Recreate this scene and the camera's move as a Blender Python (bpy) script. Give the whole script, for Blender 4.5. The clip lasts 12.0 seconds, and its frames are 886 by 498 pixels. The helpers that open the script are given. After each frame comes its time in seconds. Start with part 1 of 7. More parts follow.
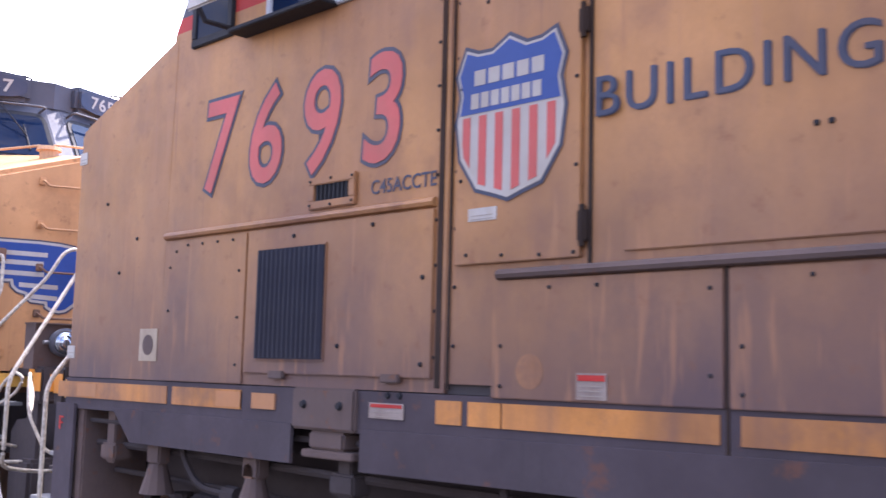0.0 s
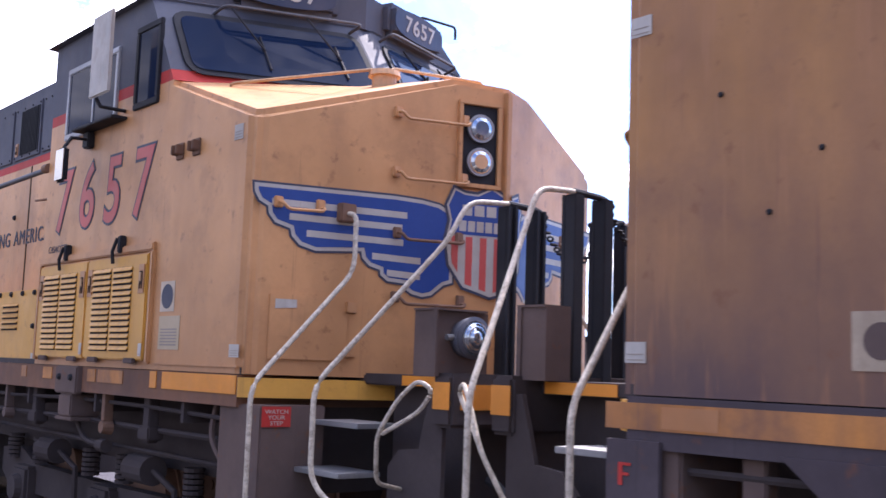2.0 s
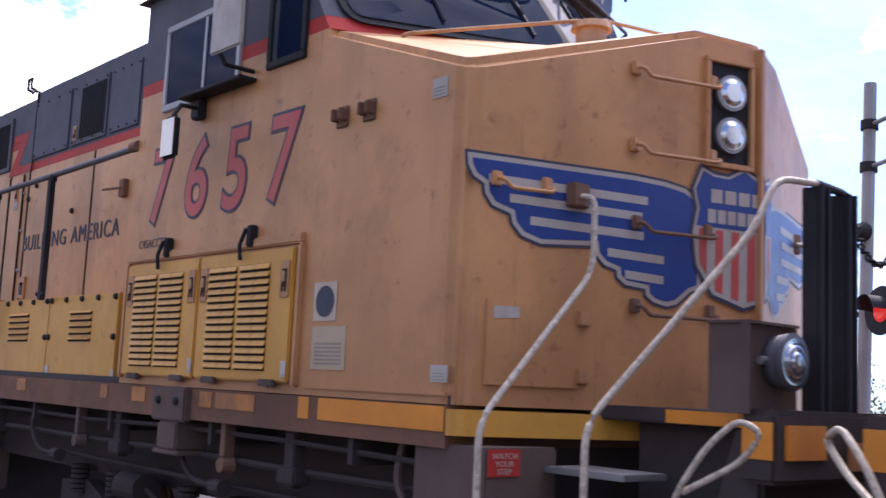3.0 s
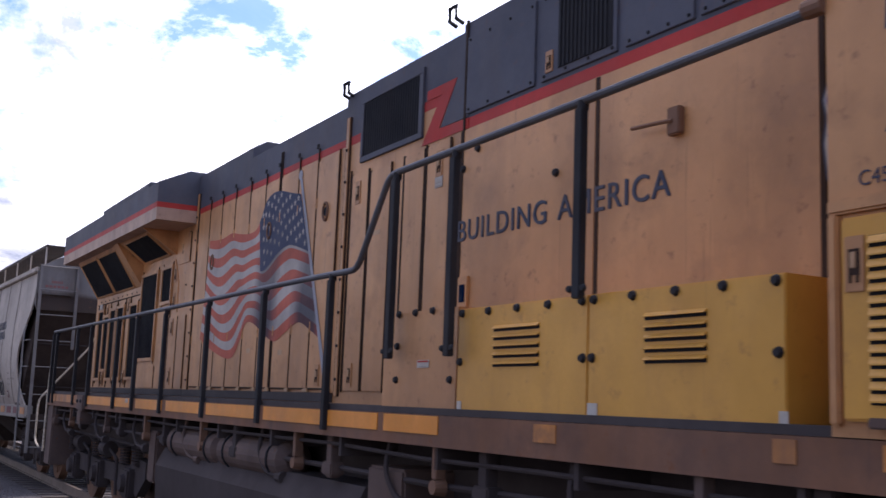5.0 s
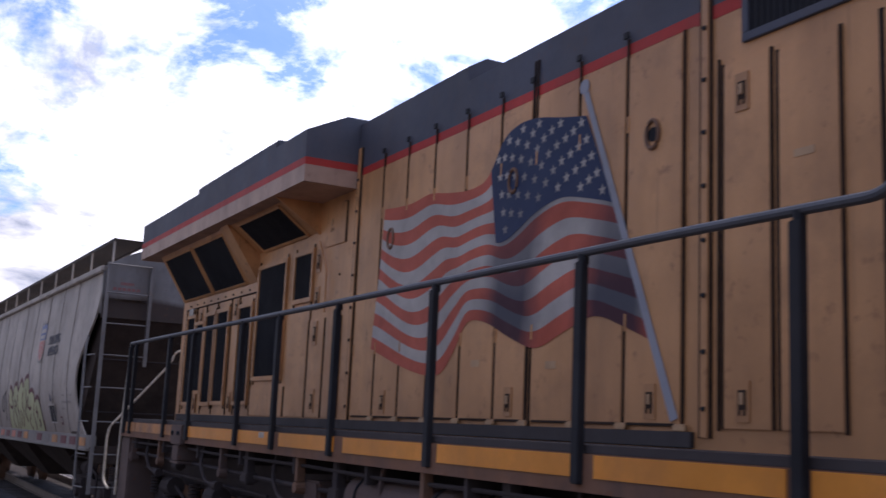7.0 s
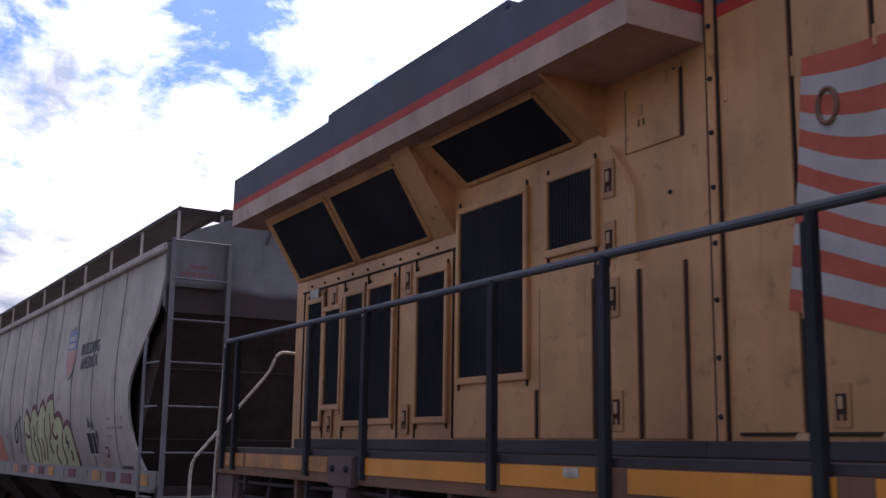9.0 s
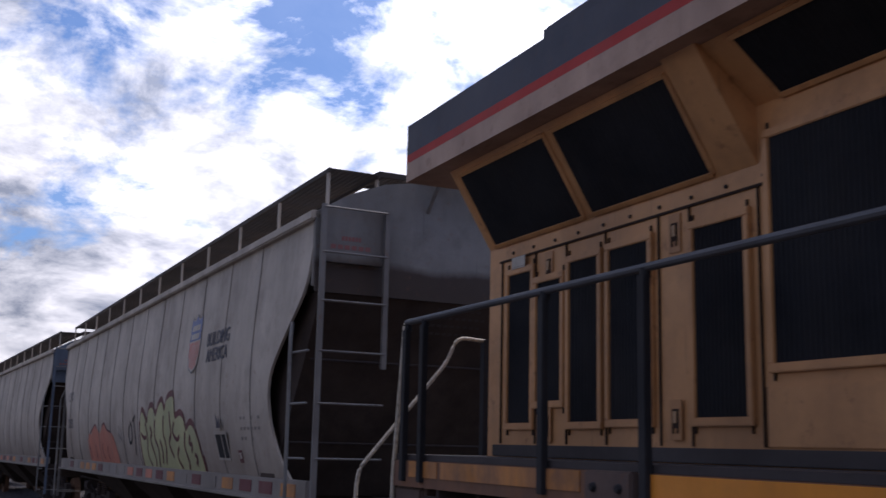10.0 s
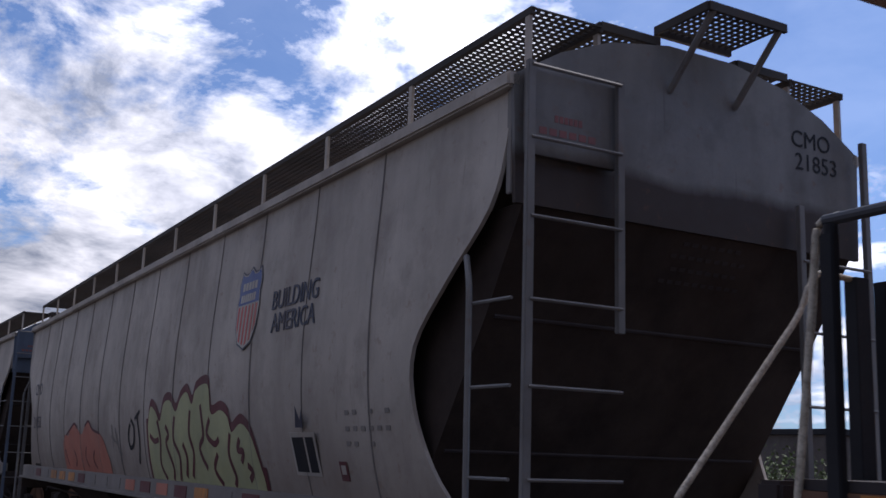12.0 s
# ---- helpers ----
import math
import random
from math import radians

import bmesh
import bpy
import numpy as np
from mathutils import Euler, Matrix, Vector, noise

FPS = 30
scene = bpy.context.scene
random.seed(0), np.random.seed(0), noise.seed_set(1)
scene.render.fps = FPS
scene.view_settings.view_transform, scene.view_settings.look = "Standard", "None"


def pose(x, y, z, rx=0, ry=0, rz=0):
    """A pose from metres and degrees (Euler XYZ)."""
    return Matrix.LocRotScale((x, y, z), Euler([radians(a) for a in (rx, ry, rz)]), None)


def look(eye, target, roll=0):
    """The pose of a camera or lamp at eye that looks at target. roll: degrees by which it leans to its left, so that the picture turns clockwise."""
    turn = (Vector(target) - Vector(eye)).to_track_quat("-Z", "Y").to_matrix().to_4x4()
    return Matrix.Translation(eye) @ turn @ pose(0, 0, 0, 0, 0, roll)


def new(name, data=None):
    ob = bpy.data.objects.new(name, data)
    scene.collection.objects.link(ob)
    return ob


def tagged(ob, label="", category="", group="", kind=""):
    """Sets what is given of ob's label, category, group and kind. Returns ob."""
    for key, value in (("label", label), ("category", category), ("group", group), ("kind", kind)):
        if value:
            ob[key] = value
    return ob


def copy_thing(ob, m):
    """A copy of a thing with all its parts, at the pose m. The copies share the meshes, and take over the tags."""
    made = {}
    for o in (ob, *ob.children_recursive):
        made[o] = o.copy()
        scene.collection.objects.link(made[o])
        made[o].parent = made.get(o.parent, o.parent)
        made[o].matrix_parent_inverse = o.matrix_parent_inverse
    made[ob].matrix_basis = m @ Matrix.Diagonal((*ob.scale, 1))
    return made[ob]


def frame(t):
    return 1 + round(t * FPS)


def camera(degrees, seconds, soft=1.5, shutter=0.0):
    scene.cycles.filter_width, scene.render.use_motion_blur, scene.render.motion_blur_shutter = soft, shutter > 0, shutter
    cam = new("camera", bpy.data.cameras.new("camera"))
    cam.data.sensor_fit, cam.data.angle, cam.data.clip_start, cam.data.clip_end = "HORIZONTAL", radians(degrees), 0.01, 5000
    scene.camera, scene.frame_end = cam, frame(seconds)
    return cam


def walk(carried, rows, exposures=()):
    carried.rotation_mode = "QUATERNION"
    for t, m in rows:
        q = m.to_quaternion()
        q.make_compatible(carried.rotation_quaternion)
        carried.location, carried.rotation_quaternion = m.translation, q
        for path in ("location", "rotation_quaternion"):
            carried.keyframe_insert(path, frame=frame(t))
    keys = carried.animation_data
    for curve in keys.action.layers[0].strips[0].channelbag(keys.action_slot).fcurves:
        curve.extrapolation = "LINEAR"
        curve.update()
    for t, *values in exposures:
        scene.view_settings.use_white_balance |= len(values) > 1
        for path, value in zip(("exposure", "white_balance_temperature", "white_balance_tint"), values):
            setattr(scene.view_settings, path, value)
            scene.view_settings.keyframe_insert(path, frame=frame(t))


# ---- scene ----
# ---- camera: held by hand on one spot beside the crossing, panning along the train ----
EYE = 1.6
cam = camera(45.22, 12.0, soft=1.5, shutter=0.2)
TURNS = [  # seconds, yaw, pitch, roll, sway of the hand in x, y, z
    (0.0, 44.93, 8.59, -3.45, -0.011, -0.018, 0.012),
    (0.5, 46.68, 9.13, -3.66, -0.002, -0.023, -0.003),
    (1.0, 48.53, 8.07, -3.19, 0.007, 0.008, 0.024),
    (1.5, 49.68, 8.29, -3.72, 0.014, 0.019, -0.001),
    (2.0, 49.53, 8.29, -4.11, 0.009, 0.003, -0.007),
    (2.5, 48.17, 8.33, -4.44, -0.009, -0.015, -0.006),
    (3.0, 48.52, 9.21, -4.81, 0.000, -0.001, 0.006),
    (3.5, 52.02, 8.95, -5.93, 0.001, 0.013, -0.006),
    (5.5, 61.19, 10.69, -4.76, -0.049, -0.010, -0.025),
    (6.0, 58.10, 12.94, -6.43, -0.050, 0.008, -0.058),
    (6.5, 57.18, 11.24, -5.22, 0.024, -0.013, 0.013),
    (7.0, 61.08, 11.00, -5.08, 0.049, -0.013, 0.005),
    (7.5, 64.42, 9.80, -5.77, 0.063, -0.006, 0.011),
    (9.5, 59.48, 12.24, -2.82, -0.051, -0.052, 0.006),
    (10.0, 64.72, 11.75, -3.96, -0.027, -0.005, 0.024),
    (10.5, 66.11, 11.47, -4.25, 0.006, 0.007, 0.012),
    (11.0, 65.91, 12.74, -5.23, 0.016, 0.006, 0.026),
    (11.5, 64.22, 12.60, -4.53, 0.003, -0.008, -0.022),
    (12.0, 61.73, 12.31, -4.51, 0.004, -0.008, 0.004),
]
EXPO = [(0.0, 1.47, 6200, 26), (0.5, 1.18, 6200, 26), (1.0, 1.0, 6200, 26), (1.5, 0.92, 6200, 26), (2.0, 0.75, 6200, 26), (2.5, 0.50, 6150, 24), (3.0, 0.30, 6300, 26),
        (3.5, 0.38, 6400, 27), (5.5, -0.10, 6300, 23), (6.5, -0.28, 6300, 23), (7.5, -0.42, 6250, 22), (9.5, -0.47, 6300, 21), (10.0, -0.85, 6250, 20), (10.5, -1.12, 6200, 20), (12.0, -1.16, 6150, 19)]  # seconds, stops, kelvin, tint
walk(cam, [(t, pose(dx, dy, EYE + dz, 90 + pitch, roll, yaw)) for t, yaw, pitch, roll, dx, dy, dz in TURNS], EXPO)


def travel(t):
    """How far the train has rolled after t seconds."""
    return 2.25955 * t + 0.21111 * t * (t - 12) * 0.1 + -0.13658 * t * (t - 12) * (t - 6) * 0.01 + -0.28137 * t * (t - 12) * (t - 4) * (t - 8) * 0.001


# the track is canted towards the inside of its curve, and the train leans with it
CANT = pose(0, 3.6, 1.6) @ pose(0, 0, 0, 2.87) @ pose(0, -3.6, -1.6)


# ---- light: high sun behind the train, bright broken cloud ----
SUN_WAY = Vector((-0.20, 0.50, 0.84)).normalized()
world = bpy.data.worlds.new("sky")
scene.world = world
world.use_nodes = True
wn, wl = world.node_tree.nodes, world.node_tree.links
wn.clear()
w_out = wn.new("ShaderNodeOutputWorld")
w_bg = wn.new("ShaderNodeBackground")
w_sky = wn.new("ShaderNodeTexSky")
w_sky.sky_type = "NISHITA"
w_sky.sun_disc = False
w_sky.sun_elevation = math.asin(SUN_WAY.z)
w_sky.sun_rotation = math.atan2(SUN_WAY.x, SUN_WAY.y)
w_sky.dust_density = 1.5
w_co = wn.new("ShaderNodeTexCoord")
w_sep = wn.new("ShaderNodeSeparateXYZ")
wl.new(w_co.outputs["Generated"], w_sep.inputs[0])
# flat cloud deck: project the view direction on a plane overhead
w_h = wn.new("ShaderNodeMath")
w_h.operation = "MAXIMUM"
w_h.inputs[1].default_value = 0.0
wl.new(w_sep.outputs["Z"], w_h.inputs[0])
w_add = wn.new("ShaderNodeMath")
w_add.operation = "ADD"
w_add.inputs[1].default_value = 0.30
wl.new(w_h.outputs[0], w_add.inputs[0])
w_div = wn.new("ShaderNodeVectorMath")
w_div.operation = "DIVIDE"
w_cmb = wn.new("ShaderNodeCombineXYZ")
for k in range(3):
    wl.new(w_add.outputs[0], w_cmb.inputs[k])
wl.new(w_co.outputs["Generated"], w_div.inputs[0])
wl.new(w_cmb.outputs[0], w_div.inputs[1])


def cloud_noise(scale, detail, rough, offset, lacun=2.0):
    m = wn.new("ShaderNodeMapping")
    m.inputs["Location"].default_value = offset
    wl.new(w_div.outputs[0], m.inputs["Vector"])
    n = wn.new("ShaderNodeTexNoise")
    n.inputs["Scale"].default_value = scale
    n.inputs["Detail"].default_value = detail
    n.inputs["Roughness"].default_value = rough
    n.inputs["Lacunarity"].default_value = lacun
    n.inputs["Distortion"].default_value = 0.25
    wl.new(m.outputs[0], n.inputs["Vector"])
    return n.outputs["Fac"]


def w_ramp(fac, a, b, ca=(0, 0, 0, 1), cb=(1, 1, 1, 1)):
    r = wn.new("ShaderNodeValToRGB")
    r.color_ramp.elements[0].position, r.color_ramp.elements[1].position = a, b
    r.color_ramp.elements[0].color, r.color_ramp.elements[1].color = ca, cb
    wl.new(fac, r.inputs[0])
    return r.outputs["Color"]


CLOUD_AT = (3.49, 1.46, -0.07)
w_dot = wn.new("ShaderNodeVectorMath")
w_dot.operation = "DOT_PRODUCT"
wl.new(w_co.outputs["Generated"], w_dot.inputs[0])
w_dot.inputs[1].default_value = SUN_WAY
w_near = wn.new("ShaderNodeMath")  # thicker towards the sun
w_near.operation = "MULTIPLY_ADD"
w_near.use_clamp = True
wl.new(w_dot.outputs["Value"], w_near.inputs[0])
w_near.inputs[1].default_value, w_near.inputs[2].default_value = 0.10, -0.03
w_low = wn.new("ShaderNodeMapRange")  # layers closing up towards the horizon
wl.new(w_h.outputs[0], w_low.inputs["Value"])
w_low.inputs["From Min"].default_value, w_low.inputs["From Max"].default_value = 0.14, 0.40
w_low.inputs["To Min"].default_value, w_low.inputs["To Max"].default_value = 0.15, -0.035
w_over = wn.new("ShaderNodeMapRange")  # the cover breaks up across the tracks
wl.new(w_sep.outputs["Y"], w_over.inputs["Value"])
w_over.inputs["From Min"].default_value, w_over.inputs["From Max"].default_value = 0.42, 0.75
w_over.inputs["To Min"].default_value, w_over.inputs["To Max"].default_value = 0.0, -0.22
w_both = wn.new("ShaderNodeMath")
w_both.operation = "ADD"
wl.new(w_over.outputs[0], w_both.inputs[0])
wl.new(w_low.outputs[0], w_both.inputs[1])
w_sum = wn.new("ShaderNodeMath")
w_sum.operation = "ADD"
wl.new(w_near.outputs[0], w_sum.inputs[0])
wl.new(w_both.outputs[0], w_sum.inputs[1])
w_tot = wn.new("ShaderNodeMath")
w_tot.operation = "ADD"
wl.new(w_sum.outputs[0], w_tot.inputs[0])
wl.new(cloud_noise(4.6, 15, 0.62, CLOUD_AT), w_tot.inputs[1])
w_cover = w_ramp(w_tot.outputs[0], 0.45, 0.59, (0.04, 0.04, 0.04, 1))
w_body = w_ramp(cloud_noise(4.6, 11, 0.62, (1.3, 4.4, 0.7)), 0.36, 0.64, (11.5, 13.2, 16.5, 1), (47.0, 47.5, 48.0, 1))
w_mix = wn.new("ShaderNodeMix")
w_mix.data_type = "RGBA"
w_blue = wn.new("ShaderNodeMix")
w_blue.data_type, w_blue.blend_type = "RGBA", "MULTIPLY"
w_blue.inputs["Factor"].default_value = 1.0
wl.new(w_sky.outputs[0], w_blue.inputs["A"])
w_blue.inputs["B"].default_value = (1.25, 1.75, 2.4, 1)
wl.new(w_cover, w_mix.inputs["Factor"])
wl.new(w_blue.outputs["Result"], w_mix.inputs["A"])
# clouds are brightest towards the sun, which shines through them
w_glow = wn.new("ShaderNodeMath")
w_glow.operation = "POWER"
w_glow.use_clamp = True
wl.new(w_ramp(w_dot.outputs["Value"], 0.0, 1.0), w_glow.inputs[0])
w_glow.inputs[1].default_value = 2.0
w_gain = wn.new("ShaderNodeMath")
w_gain.operation = "MULTIPLY_ADD"
w_gain.inputs[1].default_value, w_gain.inputs[2].default_value = 1.5, 0.26
wl.new(w_glow.outputs[0], w_gain.inputs[0])
w_lit = wn.new("ShaderNodeVectorMath")
w_lit.operation = "SCALE"
wl.new(w_body, w_lit.inputs[0])
wl.new(w_gain.outputs[0], w_lit.inputs["Scale"])
wl.new(w_lit.outputs[0], w_mix.inputs["B"])
wl.new(w_mix.outputs["Result"], w_bg.inputs["Color"])
w_bg.inputs["Strength"].default_value = 0.10
wl.new(w_bg.outputs[0], w_out.inputs[0])

sun = new("sun", bpy.data.lights.new("sun", "SUN"))
sun.data.energy, sun.data.angle, sun.data.color = 4.6, radians(0.8), (1.0, 0.95, 0.87)
sun.matrix_world = look(SUN_WAY * 50, (0, 0, 0))


# ---- materials ----
def material(name, base, rough=0.5, metal=0.0, dirt=(0.16, 0.13, 0.11), amount=0.3, grain=0.06, streak=True, bump=0.05, splash=None, scratch=None,
             size=1.0, second=None, rust=0.0, spec=0.4, vary=0.0):
    """Painted, weathered or bare surface: faded base, dirt in streaks and blotches, rust specks, fine relief."""
    m = bpy.data.materials.new(name)
    m.use_nodes = True
    n, l = m.node_tree.nodes, m.node_tree.links
    bs = n["Principled BSDF"]
    co = n.new("ShaderNodeTexCoord")

    def tex(scale, detail, stretch=(1, 1, 1)):
        mp = n.new("ShaderNodeMapping")
        mp.inputs["Scale"].default_value = stretch
        l.new(co.outputs["Object"], mp.inputs["Vector"])
        t = n.new("ShaderNodeTexNoise")
        t.inputs["Scale"].default_value, t.inputs["Detail"].default_value = scale, detail
        t.inputs["Roughness"].default_value = 0.62
        l.new(mp.outputs[0], t.inputs["Vector"])
        return t.outputs["Fac"]

    def ramp(fac, a, b):
        r = n.new("ShaderNodeMapRange")
        r.inputs["From Min"].default_value, r.inputs["From Max"].default_value = a, b
        l.new(fac, r.inputs["Value"])
        return r.outputs[0]

    def blend(fac, a, b, scale=1.0):
        x = n.new("ShaderNodeMix")
        x.data_type = "RGBA"
        if scale != 1.0:
            k = n.new("ShaderNodeMath")
            k.operation = "MULTIPLY"
            k.inputs[1].default_value = scale
            l.new(fac, k.inputs[0])
            fac = k.outputs[0]
        l.new(fac, x.inputs["Factor"])
        for sock, v in (("A", a), ("B", b)):
            if isinstance(v, tuple):
                x.inputs[sock].default_value = (*v, 1)
            else:
                l.new(v, x.inputs[sock])
        return x.outputs["Result"]

    col = tuple(base)
    fade = second or tuple(min(1, c * 1.18 + 0.015) for c in base)
    dark = tuple(c * (1 - 2.2 * grain) for c in base)
    col = blend(ramp(tex(0.9 * size, 5), 0.35, 0.65), dark, fade)
    col = blend(ramp(tex(38 * size, 3), 0.35, 0.7), col, dark, 0.22)
    if vary:
        oi = n.new("ShaderNodeObjectInfo")
        col = blend(oi.outputs["Random"], col, tuple(c * 0.7 for c in base), vary)
    if amount:
        if streak:
            # broad run-down stains and sparse thin runs below bolts and seams
            col = blend(ramp(tex(1.1 * size, 3, (1.6, 1.6, 0.35)), 0.44, 0.75), col, dirt, amount)
            col = blend(ramp(tex(3.1 * size, 4, (7, 7, 0.25)), 0.63, 0.74), col, dirt, amount * 0.9)
        else:
            col = blend(ramp(tex(1.6 * size, 7), 0.45, 0.78), col, dirt, amount)
        col = blend(ramp(tex(2.7 * size, 6), 0.5, 0.72), col, dirt, amount * 0.8)
    if scratch:
        # long slanted scuffs through the dirt
        mp = n.new("ShaderNodeMapping")
        mp.inputs["Rotation"].default_value = (0, 0.45, 0)
        mp.inputs["Scale"].default_value = (9, 3, 0.9)
        l.new(co.outputs["Object"], mp.inputs["Vector"])
        t = n.new("ShaderNodeTexNoise")
        t.inputs["Scale"].default_value, t.inputs["Detail"].default_value = 1.7, 8
        l.new(mp.outputs[0], t.inputs["Vector"])
        scuff = ramp(t.outputs["Fac"], 0.57, 0.66)
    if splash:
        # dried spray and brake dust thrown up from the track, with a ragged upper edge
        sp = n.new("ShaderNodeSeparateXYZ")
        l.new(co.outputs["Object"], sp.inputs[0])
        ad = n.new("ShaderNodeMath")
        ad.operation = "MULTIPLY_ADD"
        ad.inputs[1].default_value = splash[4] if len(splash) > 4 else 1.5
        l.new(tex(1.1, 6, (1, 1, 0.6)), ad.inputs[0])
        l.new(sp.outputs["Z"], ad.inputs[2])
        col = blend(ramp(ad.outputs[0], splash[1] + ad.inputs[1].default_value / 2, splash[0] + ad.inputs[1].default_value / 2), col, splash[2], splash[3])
    if scratch:
        col = blend(scuff, col, scratch, 0.38)
        col = blend(ramp(tex(1.3, 3), 0.66, 0.70), col, scratch, 0.35)
    if rust:
        col = blend(ramp(tex(9 * size, 8), 0.60, 0.70), col, (0.20, 0.075, 0.03), rust)
    l.new(col, bs.inputs["Base Color"])
    rg = n.new("ShaderNodeMapRange")
    rg.inputs["To Min"].default_value, rg.inputs["To Max"].default_value = max(0.05, rough - 0.1), min(1, rough + 0.16)
    l.new(tex(6 * size, 5), rg.inputs["Value"])
    l.new(rg.outputs[0], bs.inputs["Roughness"])
    bs.inputs["Metallic"].default_value = metal
    bs.inputs["Specular IOR Level"].default_value = spec
    if bump:
        bp = n.new("ShaderNodeBump")
        bp.inputs["Strength"].default_value, bp.inputs["Distance"].default_value = bump * 4, 0.004
        l.new(tex(24 * size, 6), bp.inputs["Height"])
        l.new(bp.outputs[0], bs.inputs["Normal"])
    return m


def plain(name, base, rough=0.5, metal=0.0, emit=0.0):
    m = bpy.data.materials.new(name)
    m.use_nodes = True
    bs = m.node_tree.nodes["Principled BSDF"]
    bs.inputs["Base Color"].default_value = (*base, 1)
    bs.inputs["Roughness"].default_value, bs.inputs["Metallic"].default_value = rough, metal
    if emit:
        bs.inputs["Emission Color"].default_value = (*base, 1)
        bs.inputs["Emission Strength"].default_value = emit
    return m


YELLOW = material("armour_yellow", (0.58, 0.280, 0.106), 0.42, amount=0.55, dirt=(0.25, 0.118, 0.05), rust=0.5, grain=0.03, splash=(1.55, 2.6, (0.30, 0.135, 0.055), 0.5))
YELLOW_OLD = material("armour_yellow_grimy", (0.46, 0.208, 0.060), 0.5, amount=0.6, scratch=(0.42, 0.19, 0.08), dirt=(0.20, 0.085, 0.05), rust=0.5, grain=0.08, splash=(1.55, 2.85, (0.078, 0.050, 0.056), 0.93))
YELLOW_NEW = material("fresh_yellow", (0.64, 0.315, 0.045), 0.42, amount=0.3, dirt=(0.3, 0.14, 0.05), rust=0.3, grain=0.03)
SKIRT = material("faded_tan", (0.46, 0.29, 0.20), 0.5, amount=0.5, dirt=(0.2, 0.11, 0.075), rust=0.4)
GREY = material("harbor_grey", (0.076, 0.079, 0.099), 0.6, amount=0.3, dirt=(0.13, 0.105, 0.095), rust=0.15, spec=0.25)
SILL = material("sill_grime", (0.125, 0.082, 0.066), 0.75, amount=0.5, dirt=(0.065, 0.052, 0.05), rust=0.6, spec=0.2)
SILL_RUST = material("sill_rust", (0.21, 0.098, 0.052), 0.7, amount=0.6, dirt=(0.085, 0.058, 0.05), rust=0.7, spec=0.25)
FRAME = material("underframe_black", (0.060, 0.046, 0.043), 0.85, amount=0.6, dirt=(0.055, 0.045, 0.042), streak=False, spec=0.15)
RED = material("stripe_red", (0.48, 0.035, 0.025), 0.55, amount=0.35, dirt=(0.2, 0.06, 0.045), spec=0.2)
NAVY = material("lettering_navy", (0.03, 0.038, 0.07), 0.5, amount=0.2, dirt=(0.2, 0.12, 0.07))
BLUE = material("logo_blue", (0.010, 0.05, 0.22), 0.4, amount=0.08, dirt=(0.05, 0.06, 0.13))
WHITE = material("decal_white", (0.47, 0.425, 0.365), 0.45, amount=0.5, dirt=(0.33, 0.23, 0.15), grain=0.1)
PINK = material("number_red", (0.55, 0.075, 0.06), 0.45, amount=0.4, dirt=(0.3, 0.11, 0.07))
TAPE = material("reflective_tape", (0.76, 0.265, 0.016), 0.4, amount=0.4, dirt=(0.42, 0.16, 0.04), grain=0.08)
TAPE_OLD = material("worn_reflective_tape", (0.56, 0.215, 0.04), 0.5, amount=0.8, dirt=(0.17, 0.085, 0.055), grain=0.15, size=2)
BLACK = material("rail_black", (0.016, 0.016, 0.019), 0.65, amount=0.3, dirt=(0.05, 0.04, 0.036), spec=0.2)
RAILGREY = material("handrail_grey", (0.085, 0.085, 0.092), 0.5, amount=0.4, dirt=(0.05, 0.04, 0.036), spec=0.3)
RAILWHITE = material("chipped_white", (0.60, 0.52, 0.40), 0.55, amount=0.7, dirt=(0.13, 0.08, 0.055), rust=0.95, streak=False, size=16)
MESH_DARK = material("intake_screen", (0.010, 0.010, 0.013), 0.7, amount=0.3, dirt=(0.03, 0.024, 0.02), spec=0.15)
INK = material("faded_print", (0.31, 0.255, 0.205), 0.6, amount=0.4)
DECK = material("deck_grime", (0.058, 0.048, 0.046), 0.7, amount=0.5, dirt=(0.05, 0.04, 0.038), spec=0.2)
ALU = material("window_aluminium", (0.42, 0.42, 0.42), 0.5, 0.3, amount=0.3)
LATCHTAN = material("latch_tan", (0.50, 0.30, 0.15), 0.45, amount=0.4, dirt=(0.2, 0.1, 0.05), size=4)
NOTICE_OLD = material("worn_notice", (0.30, 0.235, 0.19), 0.6, amount=0.6, dirt=(0.16, 0.1, 0.075), size=5)
RED_PRINT = material("faded_red_print", (0.24, 0.075, 0.068), 0.6, amount=0.4, dirt=(0.16, 0.1, 0.09))
GASKET = material("joint_dark", (0.035, 0.022, 0.016), 0.85, amount=0.4, dirt=(0.10, 0.045, 0.022), spec=0.15)
STICKER = material("sticker_white", (0.46, 0.42, 0.36), 0.5, amount=0.5, dirt=(0.3, 0.2, 0.13), size=3)
GRILLE = material("grille_blue_black", (0.016, 0.017, 0.030), 0.55, amount=0.4, dirt=(0.06, 0.045, 0.04), spec=0.3)
GRIME = material("skirt_grime", (0.076, 0.058, 0.062), 0.8, amount=0.5, dirt=(0.05, 0.042, 0.042), rust=0.4, spec=0.15)
CHROME = plain("lamp_chrome", (0.55, 0.55, 0.54), 0.15, 1.0)
RUST = material("rusty_steel", (0.20, 0.10, 0.055), 0.75, amount=0.5, dirt=(0.07, 0.05, 0.04), streak=False)
